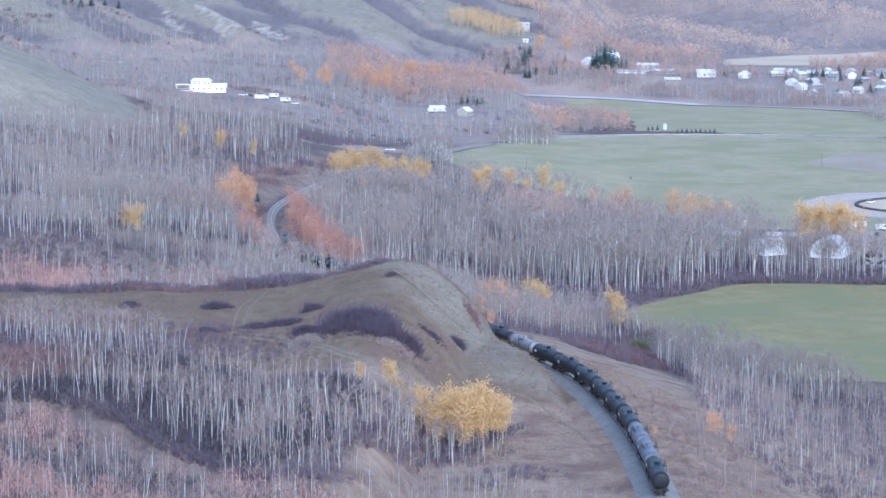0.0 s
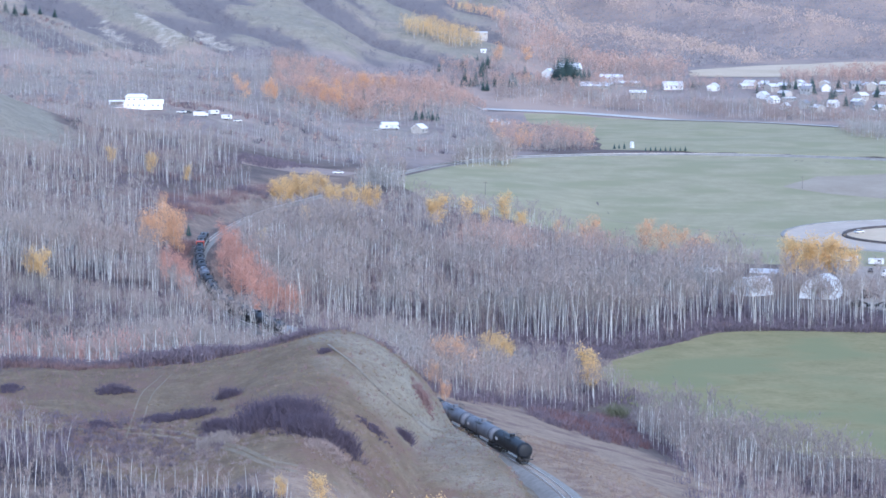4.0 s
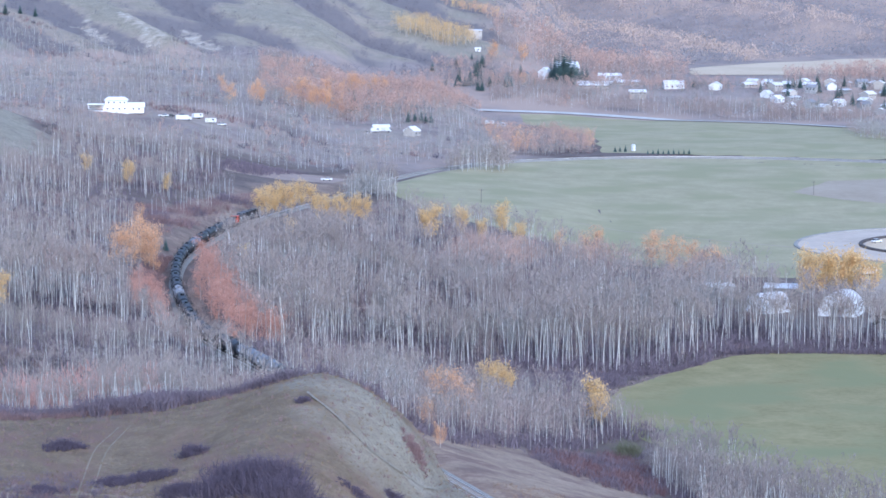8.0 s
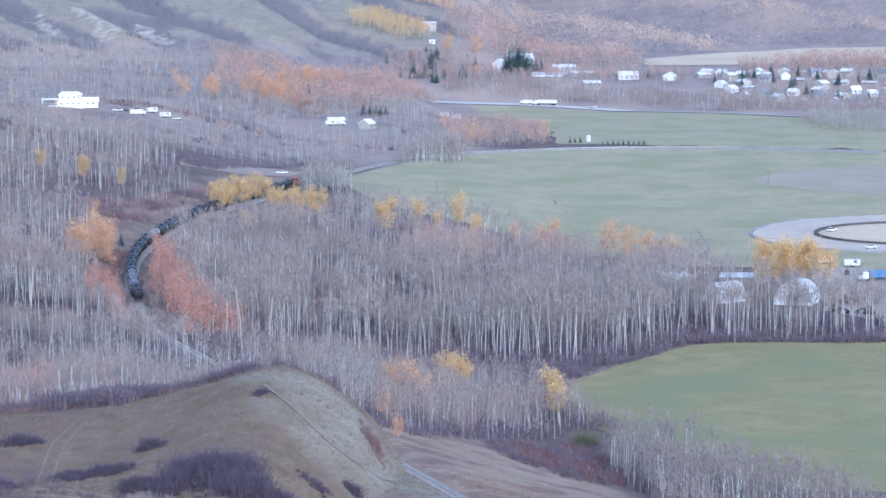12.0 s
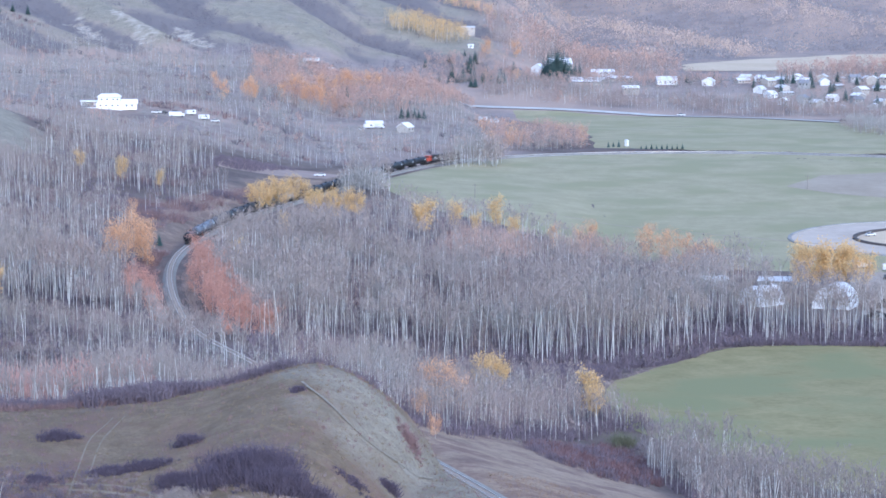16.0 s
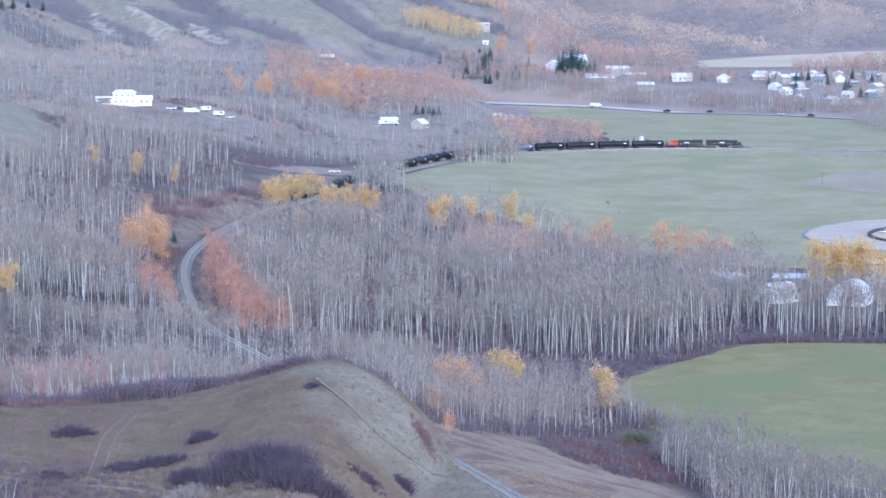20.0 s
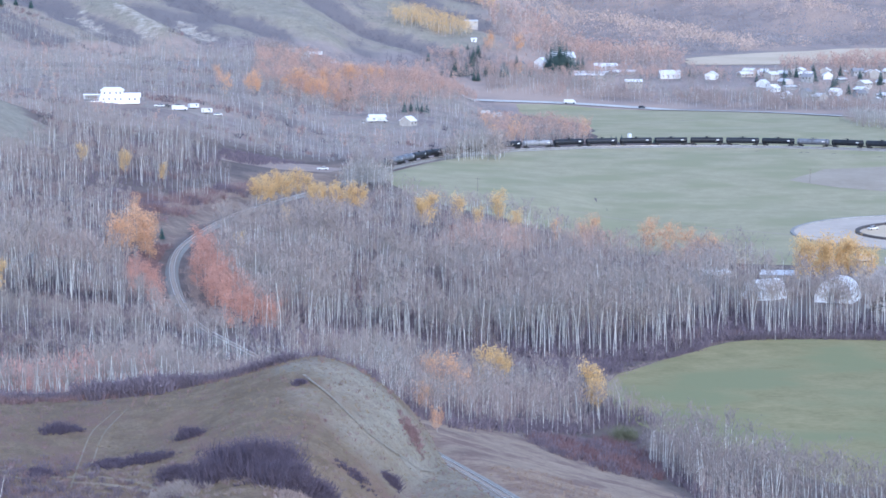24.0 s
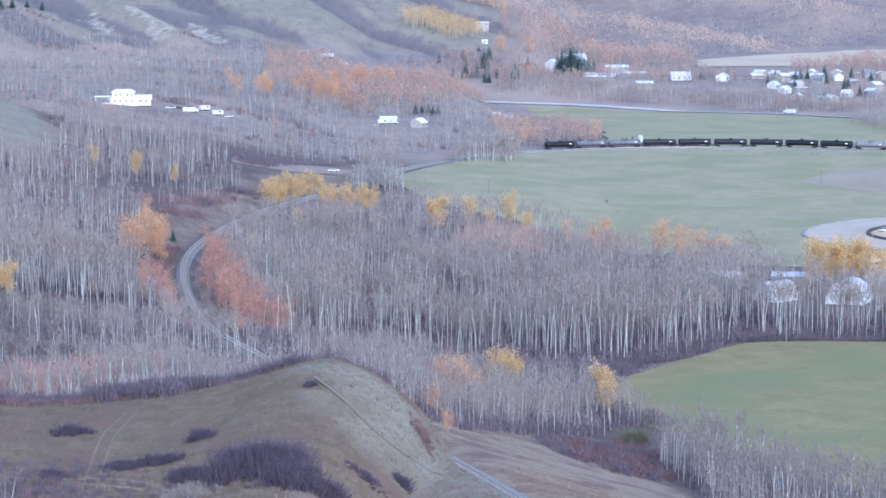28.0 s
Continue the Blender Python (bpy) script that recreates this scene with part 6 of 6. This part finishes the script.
def white_house():
    ob = thing("farmhouse", "large white two-storey house with a deck on the hillside", "house")
    part("ground_floor", shape("ground_floor", WHITEWASH, ("box", (14, 9, 4.4), (0, 0, 1.4)), bevel=0.05), ob)
    part("upper_floor", shape("upper_floor", WHITEWASH, ("box", (12, 8, 3.0), (0, 0.3, 5.0)), bevel=0.05), ob)
    part("roof", shape("roof", WHITEWASH, ("faces", [(-6.8, -4.6, 6.5), (6.8, -4.6, 6.5), (6.8, 5.2, 6.5), (-6.8, 5.2, 6.5), (-4.5, 0.3, 8.3), (4.5, 0.3, 8.3)], [(0, 1, 5, 4), (1, 2, 5), (2, 3, 4, 5), (3, 0, 4), (3, 2, 1, 0)])), ob, "pale hipped roof")
    wing = part("west_wing", shape("west_wing", WHITEWASH, ("box", (8.5, 8, 1.6), (-11, -0.5, 0.1)), ("box", (8.5, 0.4, 4.2), (-11, 3.2, 2.1)), ("box", (0.4, 0.4, 3.0), (-15, -4.2, 2.3)), ("box", (0.4, 0.4, 3.0), (-8, -4.2, 2.3)), bevel=0.03), ob)
    part("porch_roof", shape("porch_roof", WHITEWASH, ("box", (9.4, 9, 0.5), (-11, -0.4, 4.3)), bevel=0.1), wing)
    east = part("east_wing", shape("east_wing", WHITEWASH, ("box", (8, 8, 3.6), (11, 0.2, 1.2)), bevel=0.05), ob)
    v, f = gable(8.6, 8.6, 3.0, 2.2)
    part("wing_roof", shape("wing_roof", WHITEWASH, ("faces", [(x + 11, y + 0.2, z) for x, y, z in v], f)), east)
    for x, z in ((-4.5, 2.0), (-1.5, 2.0), (1.8, 2.0), (4.8, 2.0), (-4, 5.2), (-1, 5.2), (2.4, 5.2), (4.6, 5.2), (9.5, 1.8), (12.5, 1.8)):
        win = part("window", shape("window", WHITEWASH, ("box", (1.5, 0.1, 1.3), (0, 0, 0)), bevel=0.02), ob, m=pose(x, -4.55 if z < 4 and x < 8 else (-3.75 if x < 8 else -3.85), z))
        part("pane", shape("pane", GLASS, ("box", (0.9, 0.06, 0.8), (0, -0.05, 0))), win)
    part("deck_rail", shape("deck_rail", ROOF_DARK, ("box", (8.4, 0.1, 0.9), (-11, -4.4, 1.5))), ob)
    return ob


set_down(white_house(), -175, 1484, 4)


def vehicle(kind, label, mats=(CAR_PAINT, GLASS)):
    """kind: car, pickup, van, trailer, truck or machine."""
    ob = thing({"car": "car", "pickup": "pickup_truck", "van": "van", "trailer": "trailer", "truck": "semi_truck", "machine": "loader"}[kind], label, {"machine": "machine"}.get(kind, "vehicle"))
    paint, glass = mats
    if kind == "trailer":
        part("body", shape("body", paint, ("box", (6.2, 2.4, 2.3), (0, 0, 1.75)), bevel=0.2), ob)
        part("window", shape("window", glass, ("box", (1.2, 0.05, 0.7), (1.2, -1.21, 2.1))), ob)
        wheels, r = ((-0.5, 0.5), (0.5, 0.5)), 0.35
    elif kind == "van":
        part("body", shape("body", paint, ("box", (7.0, 2.3, 2.4), (-0.6, 0, 1.75)), ("box", (1.8, 2.2, 1.5), (3.6, 0, 1.25)), bevel=0.15), ob)
        part("windscreen", shape("windscreen", glass, ("box", (0.08, 1.9, 0.7), (4.5, 0, 1.7))), ob)
        wheels, r = ((-2.6, 0.5), (3.2, 0.5)), 0.45
    elif kind == "truck":
        part("cab", shape("cab", SIDING, ("box", (2.4, 2.4, 2.6), (7.6, 0, 2.0)), ("box", (1.7, 2.1, 1.5), (9.4, 0, 1.5)), bevel=0.18), ob, "white cab")
        part("trailer_body", shape("trailer_body", paint, ("box", (13.6, 2.5, 2.5), (-0.7, 0, 2.5)), bevel=0.06), ob)
        part("chassis", shape("chassis", STEEL, ("box", (17, 0.9, 0.3), (1.2, 0, 0.95))), ob)
        part("windscreen", shape("windscreen", glass, ("box", (0.06, 2.0, 0.8), (8.83, 0, 2.7))), ob)
        wheels, r = ((-6, 0.55), (-4.6, 0.55), (5.2, 0.55), (6.4, 0.55), (9.4, 0.55)), 0.52
    elif kind == "machine":
        part("body", shape("body", paint, ("box", (3.4, 1.9, 1.1), (0, 0, 1.3)), bevel=0.12), ob)
        part("cab", shape("cab", glass, ("box", (1.3, 1.4, 1.5), (-0.2, 0, 2.5)), bevel=0.1), ob)
        arm = part("arm", shape("arm", STEEL, ("box", (3.6, 0.3, 0.35), (2.9, 0.6, 1.7), pose(0, 0, 0, 0, 18, 0)), ("box", (3.6, 0.3, 0.35), (2.9, -0.6, 1.7), pose(0, 0, 0, 0, 18, 0))), ob)
        part("bucket", shape("bucket", STEEL, ("box", (0.9, 2.2, 0.8), (4.7, 0, 0.7)), bevel=0.1), arm)
        wheels, r = ((-1.2, 0.65), (1.2, 0.65)), 0.65
    else:
        cab = (-0.3, 2.1) if kind == "car" else (0.5, 1.7)
        part("body", shape("body", paint, ("box", (4.7 if kind == "car" else 5.6, 1.85, 0.75), (0, 0, 0.75)), bevel=0.12), ob)
        part("cabin", shape("cabin", glass, ("faces", [(cab[0] - cab[1] / 2 - 0.4, -0.85, 1.1), (cab[0] + cab[1] / 2 + 0.5, -0.85, 1.1), (cab[0] + cab[1] / 2 + 0.5, 0.85, 1.1), (cab[0] - cab[1] / 2 - 0.4, 0.85, 1.1), (cab[0] - cab[1] / 2, -0.7, 1.65), (cab[0] + cab[1] / 2, -0.7, 1.65), (cab[0] + cab[1] / 2, 0.7, 1.65), (cab[0] - cab[1] / 2, 0.7, 1.65)],
                                                     [(0, 1, 5, 4), (1, 2, 6, 5), (2, 3, 7, 6), (3, 0, 4, 7)])), ob)
        part("roof_panel", shape("roof_panel", paint, ("box", (cab[1] + 0.05, 1.42, 0.06), (cab[0], 0, 1.67)), bevel=0.02), ob)
        wheels, r = ((-1.5, 0.33), (1.5, 0.33)), 0.34
    for x, z in wheels:
        for s in (-1, 1):
            part("wheel", shape("wheel", RUBBER, ("rod", r, 0.24, (x, s * (1.05 if kind in ("van", "truck", "trailer") else 0.82), r), "y", 12)), ob)
    return ob


WHITE_PAINT = (SIDING, GLASS)
DARK_PAINT = (BLACK, GLASS)
for kind, mats, x, y, turn, label in (
        ("trailer", WHITE_PAINT, -124, 1492, 8, "white box trailer parked in the farmyard"), ("car", WHITE_PAINT, -118, 1494, 20, "white car parked at the edge of the farmyard"), ("pickup", DARK_PAINT, -146, 1486, 10, "dark pickup parked beside the white house"),
        ("pickup", WHITE_PAINT, -149, 1482, -10, "white pickup parked beside the white house"), ("van", WHITE_PAINT, -138, 1480, 5, "white van parked in the farmyard"), ("trailer", WHITE_PAINT, -132, 1500, 40, "white camper trailer at the back of the farmyard"),
        ("car", DARK_PAINT, -140, 1496, 30, "dark car in the farmyard"), ("pickup", WHITE_PAINT, -53, 1311, 8, "white pickup parked beside the railway"), ("trailer", WHITE_PAINT, -36, 1618, 15, "white camper trailer in the barnyard"),
        ("van", WHITE_PAINT, -31, 1622, -20, "white van in the barnyard"), ("car", WHITE_PAINT, -40, 1606, 60, "white car in the barnyard"), ("trailer", WHITE_PAINT, 36, 1812, 4, "white trailer behind the orange trees"), ("trailer", WHITE_PAINT, 44, 1812, -4, "white trailer behind the orange trees"),
        ("trailer", WHITE_PAINT, 167, 1036, 15, "white camper trailer beside the racetrack"), ("trailer", WHITE_PAINT, 176, 1026, -10, "white camper trailer in the yard"), ("truck", (BLUE, GLASS), 181, 984, 186, "semi truck with a long blue trailer"),
        ("car", WHITE_PAINT, 193, 1082, 0, "white car at the racetrack"), ("car", WHITE_PAINT, 186, 1136, 30, "white car on the racetrack infield"), ("pickup", DARK_PAINT, 170, 1002, 80, "dark pickup in the yard"), ("machine", DARK_PAINT, 157, 930, 20, "dark wheel loader in the yard"),
        ("machine", (STEEL, GLASS), 161, 904, 140, "rusty loader among scrap in the yard"), ("machine", DARK_PAINT, 150, 908, -30, "dark machine among scrap in the yard"), ("van", WHITE_PAINT, 204, 1070, 10, "white van beside the racetrack"), ("trailer", WHITE_PAINT, 210, 1040, 5, "white trailer in the yard")):
    set_down(vehicle(kind, label, mats), x, y, turn, 0.1)


def shelter(length, wide, tall, label):
    """An arched fabric shelter, its axis along x, with ribs and closed ends."""
    ob = thing("fabric_shelter", label, "shelter", "white fabric shelters")
    n, rows = 14, 7
    skin, faces = [], []
    for i in range(rows):
        x = -length / 2 + length * i / (rows - 1)
        for k in range(n + 1):
            a = math.pi * k / n
            sag = 1 - 0.012 * (i % 2)
            skin.append((x, wide / 2 * math.cos(a) * sag, tall * math.sin(a) ** 0.85 * sag))
    for i in range(rows - 1):
        for k in range(n):
            q = i * (n + 1) + k
            faces.append((q, q + 1, q + n + 2, q + n + 1))
    part("cover", solid("cover", skin, faces, FABRIC, smooth=True), ob)
    for i, s in ((0, -1), (rows - 1, 1)):
        part("end_panel", solid("end_panel", [(x * 0.998, y * 0.99, z * 0.99) for x, y, z in skin[i * (n + 1):(i + 1) * (n + 1)]], [tuple(range(n + 1))[::s]], FABRIC), ob)
    for i in range(0, rows, 2):
        x = -length / 2 + length * i / (rows - 1)
        arc = [(x + dx, wide / 2 * 1.006 * math.cos(math.pi * k / n), tall * 1.006 * math.sin(math.pi * k / n) ** 0.85) for k in range(n + 1) for dx in (-0.08, 0.08)]
        part("rib", solid("rib", arc, [(2 * k, 2 * k + 1, 2 * k + 3, 2 * k + 2) for k in range(n)], ROOF_PALE), ob)
    part("door_opening", shape("door_opening", ROOF_DARK, ("box", (0.1, wide * 0.3, tall * 0.45), (length / 2 + 0.02, 0, tall * 0.22))), ob)
    return ob


set_down(shelter(15, 13.5, 8.2, "white arched fabric shelter at the edge of the yard"), 141, 934, 250)
set_down(shelter(12, 11, 6.8, "white arched fabric shelter behind the aspens"), 116, 940, 215)
set_down(house(12, 7, 2.6, 1.2, SIDING_GREY, ROOF_DARK, "low grey shed behind the aspens", 2, "shed", "shed"), 92, 960, 20)
set_down(house(14, 8, 2.8, 1.2, SIDING_GREY, ROOF_PALE, "pale low shed behind the aspens", 2, "shed", "shed"), 128, 985, -15)
set_down(house(10, 7, 2.6, 1.2, SIDING, ROOF_PALE, "small white shed behind the aspens", 2, "shed", "shed"), 104, 990, 10)
set_down(house(8, 7, 3.2, 2.6, SIDING_TAN, ROOF_PALE, "pale gabled barn in a clearing", 2, "barn", "barn"), -14, 1606, 62)
set_down(house(10, 6, 2.4, 1.4, SIDING_GREY, ROOF_PALE, "pale farm shed in a clearing", 3, "shed", "shed"), -33, 1632, 10)
set_down(house(11, 9, 7.0, 0.8, SIDING_TAN, ROOF_PALE, "pale block-like building on the hillside", 2), 33, 2284, 8)
set_down(house(4.5, 4, 2.4, 0.8, SIDING, ROOF_PALE, "small white shed below the golden grove", 1, "shed", "shed"), 34, 2182, 0)
set_down(house(18, 12, 9.0, 4.5, SIDING_TAN, ROOF_PALE, "large pale house behind dark spruces", 6), 103, 2136, 12)
set_down(house(10, 9, 6.0, 3.5, SIDING, ROOF_PALE, "pale side building of the large house", 3), 86, 2120, 70)
set_down(house(26, 9, 2.4, 1.4, SIDING_TAN, ROOF_PALE, "long low building with a pale roof", 8, "building", "building"), 121, 2056, -8)
set_down(house(20, 9, 2.6, 1.5, SIDING_TAN, ROOF_PALE, "long low building with a pale roof", 6, "building", "building"), 146, 2076, 5)
set_down(house(18, 10, 4.0, 1.8, SIDING, ROOF_PALE, "pale hall at the edge of the village", 4, "building", "building"), 138, 2150, 3)
set_down(house(15, 10, 3.2, 2.6, SIDING, FABRIC, "white bungalow with a pale roof", 4), 177, 2018, 5)
set_down(house(9, 8, 3.0, 2.6, SIDING, FABRIC, "small white house with a steep roof", 2), 208, 2012, 70)
set_down(house(22, 8, 2.4, 1.0, SIDING_TAN, ROOF_PALE, "long pale shed beside the street", 8, "building", "building"), 118, 2020, -4)
set_down(house(12, 8, 4.5, 1.5, SIDING_TAN, ROOF_PALE, "pale two-storey building by the highway", 4, "building", "building"), 148, 1985, 0)
set_down(house(11, 8, 3.0, 1.6, SIDING_TAN, ROOF_DARK, "grey cottage below the hillside", 3), 66, 2110, 20)

models = [house(w, d, h, r, wm, rm, lab, n, group="houses of the village") for w, d, h, r, wm, rm, lab, n in (
    (9.5, 7.5, 2.8, 2.0, SIDING_GREY, ROOF_PALE, "pale village house with a pale roof", 3), (8.5, 7, 4.2, 2.2, SIDING_GREY, ROOF_DARK, "greyish two-storey village house", 3), (11, 7, 2.6, 1.8, SIDING_TAN, ROOF_PALE, "tan village bungalow with a pale roof", 4),
    (7.5, 7.5, 2.8, 2.6, SIDING, ROOF_PALE, "white village house with a steep pale roof", 2), (9, 8, 4.4, 2.0, SIDING_TAN, ROOF_PALE, "tan two-storey village house", 3), (12, 4.5, 2.6, 0.8, SIDING_GREY, ROOF_PALE, "long pale mobile home", 4))]
wood([(230, 1915), (410, 1880), (420, 2080), (225, 2080)], 5.6, HAZE_FAR, SOFT, "bare garden trees among the village houses", (0.35, 0.75), mixed=((BARE_FAR, PALE, "haze-pale garden trees among the village houses", 0.3, (0.4, 0.8)), (LEAFY_FAR, HAZED, "rusty garden trees among the village houses", 0.15, (0.4, 0.7))))
wood([(60, 2005), (225, 1990), (225, 2060), (60, 2120)], 4.6, HAZE_FAR, SOFT, "pinkish garden trees beside the village", (0.4, 0.85), mixed=((LEAFY_FAR, HAZED, "rusty garden trees beside the village", 0.3, (0.4, 0.8)),))
wood([(235, 1920), (400, 1890), (410, 2070), (230, 2070)], 7.0, HAZE_FAR, [BARK, TWIG_GARDEN], "dark hedges and shrubs in the village gardens", (0.2, 0.5), name="brush", category="brush")
spots = [(245, 1990), (252, 2012), (262, 1972), (268, 2040), (276, 1998), (284, 2030), (290, 1962), (300, 2046), (306, 2000), (312, 1970), (322, 2032), (330, 1996), (338, 1962), (346, 2030), (354, 1992), (362, 1960), (372, 2016), (384, 1976), (258, 1946), (278, 1936),
         (296, 1928), (316, 1930), (340, 1926), (236, 2024), (256, 2058), (280, 2060), (312, 2060), (336, 2054), (360, 2050), (262, 1996), (296, 2016), (318, 1986), (342, 1978), (366, 1984), (304, 1946), (378, 1946), (248, 1966), (330, 2014), (382, 2036), (364, 1924), (270, 1956), (326, 1950), (350, 1950), (240, 2050), (392, 2004)]
place_rng = random.Random(4)
used = set()
for i, (x, y) in enumerate(spots):
    model = models[(i * 7 + 3) % 6]
    ob = model if model.name not in used else copy_thing(model, Matrix.Identity(4))
    used.add(model.name)
    set_down(ob, x + place_rng.uniform(-4, 4), y + place_rng.uniform(-5, 5), place_rng.choice((40, 62, 90, 25, -35, 75, 52, -60, 10)))
    ob.scale = (0.95, 0.95, 0.95)

# ---- small things in the fields ----
for x, y, tall in ((21, 1240, 6.5), (185, 1320, 7), (150, 1990, 11), (190, 1970, 11), (230, 1945, 11), (110, 2000, 11), (270, 1915, 11)):
    pole = thing("utility_pole", "weathered wooden utility pole", "pole", "utility poles")
    set_down(pole, x, y)
    part("post", shape("post", POLE, ("rod", 0.16, tall + 0.6, (0, 0, tall / 2 - 0.3), "z", 8, 0.11)), pole)
    part("crossarm", shape("crossarm", POLE, ("box", (2.2, 0.12, 0.14), (0, 0, tall - 0.6)), bevel=0.01), pole)
for i in range(9):
    shrub_tree = tree("spruce", 121 + 2.9 * i, 1541 - 0.5 * i, 2.8 + 0.4 * (i % 3), "in a planted row", "row of small spruces")
trees("spruce", "beside the railway crossing", "small spruces by the crossing", (104, 1566, 4), (107, 1569, 3.5), (110, 1566, 4.5))
tank = thing("storage_tank", "white upright storage tank beside the railway", "tank")
set_down(tank, 115, 1572)
part("shell", shape("shell", FABRIC, ("rod", 1.3, 3.6, (0, 0, 1.7), "z", 18), ("rod", 1.3, 0.5, (0, 0, 3.75), "z", 18, 0.4)), tank)
part("ladder", shape("ladder", STEEL, *[("rod", 0.03, 4.4, (x, -1.66, 2.2), "z", 5) for x in (-0.2, 0.2)]), tank)

# sleepers: those that the camera passes nearest one by one, the rest joined
near_sleeper = shape("sleeper", SLEEPER, ("box", (0.24, 2.6, 0.16), (0, 0, 0)), bevel=0.02)
rest = Pile()
for k in range(2600):
    s = 200 + 0.62 * k
    if s > 1690:
        break
    a, b = on_line(s - 0.5), on_line(s + 0.5)
    turn = math.atan2(b[1] - a[1], b[0] - a[0])
    if k < 300:
        part("sleeper", near_sleeper, railway, m=pose(*((a + b) / 2), -0.22, 0, 0, math.degrees(turn)))
    else:
        c, n = np.array((math.cos(turn), math.sin(turn))), np.array((-math.sin(turn), math.cos(turn)))
        corner = [(a + b) / 2 + c * u + n * w for u, w in ((-0.12, -1.3), (0.12, -1.3), (0.12, 1.3), (-0.12, 1.3))]
        v = [(*p, -0.3) for p in corner] + [(*p, -0.14) for p in corner]
        rest.add(v, [(4, 5, 6), (4, 6, 7), (0, 1, 5), (0, 5, 4), (1, 2, 6), (1, 6, 5), (2, 3, 7), (2, 7, 6), (3, 0, 4), (3, 4, 7)], 0)
v, t, m = rest.arrays()
tagged(part("sleepers", triangles("sleepers", v, t, [SLEEPER], m), railway, "weathered sleepers farther along"), kind="stuff")


# ---- dry grass tufts on the open slopes ----
def tufts(poly, gap, tall, mat, label, clear=5.0):
    x, y = scatter(RNG, poly, gap, clear)
    rng = np.random.default_rng(31)
    n = 7
    roots = np.repeat(np.stack([x, y, height(x, y) - 0.05], 1), n, 0) + np.concatenate([rng.normal(0, 0.3, (len(x) * n, 2)), np.zeros((len(x) * n, 1))], 1)
    v, t = slivers(rng, roots, rng.normal(0, 0.5, (len(roots), 3)) + np.array((0, 0, 1.0)), tall * rng.uniform(0.5, 1.3, len(roots)), 0.09)
    tagged(new("grass", triangles("grass", v, t, [mat], np.zeros(len(t)))), label, "grass", kind="stuff")


STRAW = material("dry_straw_grass", (0.16, 0.12, 0.075), (0.29, 0.225, 0.145), 0.2, 0.95, island=0.7)
RUST_GRASS = material("rusty_dry_grass", (0.18, 0.12, 0.09), (0.36, 0.27, 0.19), 0.2, 0.95, island=0.7)
tufts(HILL_BARE, 1.7, 0.5, STRAW, "tufts of dry straw-coloured grass on the hill")
tufts([(-30, 300), (-8, 330), (8, 400), (4, 430), (22, 425), (30, 380), (32, 300), (26, 260), (-10, 260)], 1.5, 0.6, RUST_GRASS, "rusty dry grass on the slope beside the railway")
tufts([(30, 300), (32, 400), (24, 460), (10, 520), (20, 540), (34, 530), (50, 460), (58, 360), (56, 300)], 1.5, 0.6, RUST_GRASS, "rusty dry grass on the railway bank")


# ---- traffic on the highway ----
HIGHWAY = smooth_line([(-110, 2004), (-60, 1990), (-20, 1962), (34, 1940), (95, 1926), (161, 1902), (220, 1866), (276, 1822), (360, 1752), (470, 1650), (600, 1520), (750, 1360), (900, 1200)], 4.0)
HIGHWAY_X = HIGHWAY[:, 0]
TRAFFIC = []


def road_pose(x, way):
    """A place on the right-hand lane for a vehicle that drives towards +x or -x."""
    y = float(np.interp(x, HIGHWAY_X, HIGHWAY[:, 1]))
    ahead = float(np.interp(x + 4, HIGHWAY_X, HIGHWAY[:, 1]))
    turn = math.degrees(math.atan2(ahead - y, 4)) + (0 if way > 0 else 180)
    y -= 2.2 * way
    return pose(x, y, float(height(x, y)[0]) + 0.66, 0, 0, turn)


for n, (kind, mats, way, at, x0, label) in enumerate((
        ("van", WHITE_PAINT, 1, 20.0, 108, "white box truck driving along the highway"), ("pickup", DARK_PAINT, 1, 20.0, 157, "dark pickup driving along the highway"), ("car", DARK_PAINT, -1, 20.0, 186, "dark car driving along the highway"),
        ("car", (CAR_PAINT, GLASS), -1, 20.0, 232, "grey car driving along the highway"), ("car", DARK_PAINT, 1, 20.0, 250, "dark car driving along the highway"), ("van", WHITE_PAINT, -1, 2.0, 160, "white van driving along the highway"),
        ("pickup", DARK_PAINT, -1, 2.0, 128, "dark pickup driving along the highway"), ("van", WHITE_PAINT, -1, 11.0, 200, "white box truck driving along the highway"), ("truck", WHITE_PAINT, -1, 11.0, 214, "white semi truck driving along the highway"),
        ("pickup", WHITE_PAINT, -1, 11.0, 246, "white pickup driving along the highway"), ("car", WHITE_PAINT, -1, 26.0, 138, "white car driving along the highway"), ("car", DARK_PAINT, -1, 26.0, 172, "dark car driving along the highway"),
        ("van", WHITE_PAINT, 1, 24.0, 98, "white van driving along the highway"), ("car", DARK_PAINT, 1, 24.0, 148, "dark car driving along the highway"), ("pickup", WHITE_PAINT, -1, 17.0, 74, "white pickup driving along the highway"),
        ("car", DARK_PAINT, -1, 17.0, 176, "dark car driving along the highway"), ("van", WHITE_PAINT, -1, 28.0, 238, "white van driving along the highway"))):
    car = vehicle(kind, label, mats)
    car["group"] = "traffic on the highway"
    TRAFFIC.append((car, way, at, x0, -46 - 14 * (n % 5), 500 + 22 * n))


def road_x(t, way, at, x0, first, last):
    return min(max(x0 + way * 103 * (t - at), first), last)


def motions():
    for car, along, half in train:
        walk(car, [(0.5 * k, car_pose(rear_at(0.5 * k) + along, half)) for k in range(57)])
    for car, way, at, x0, first, last in TRAFFIC:
        walk(car, [(0.5 * k, road_pose(road_x(0.5 * k, way, at, x0, first, last), way)) for k in range(57)])


motions()
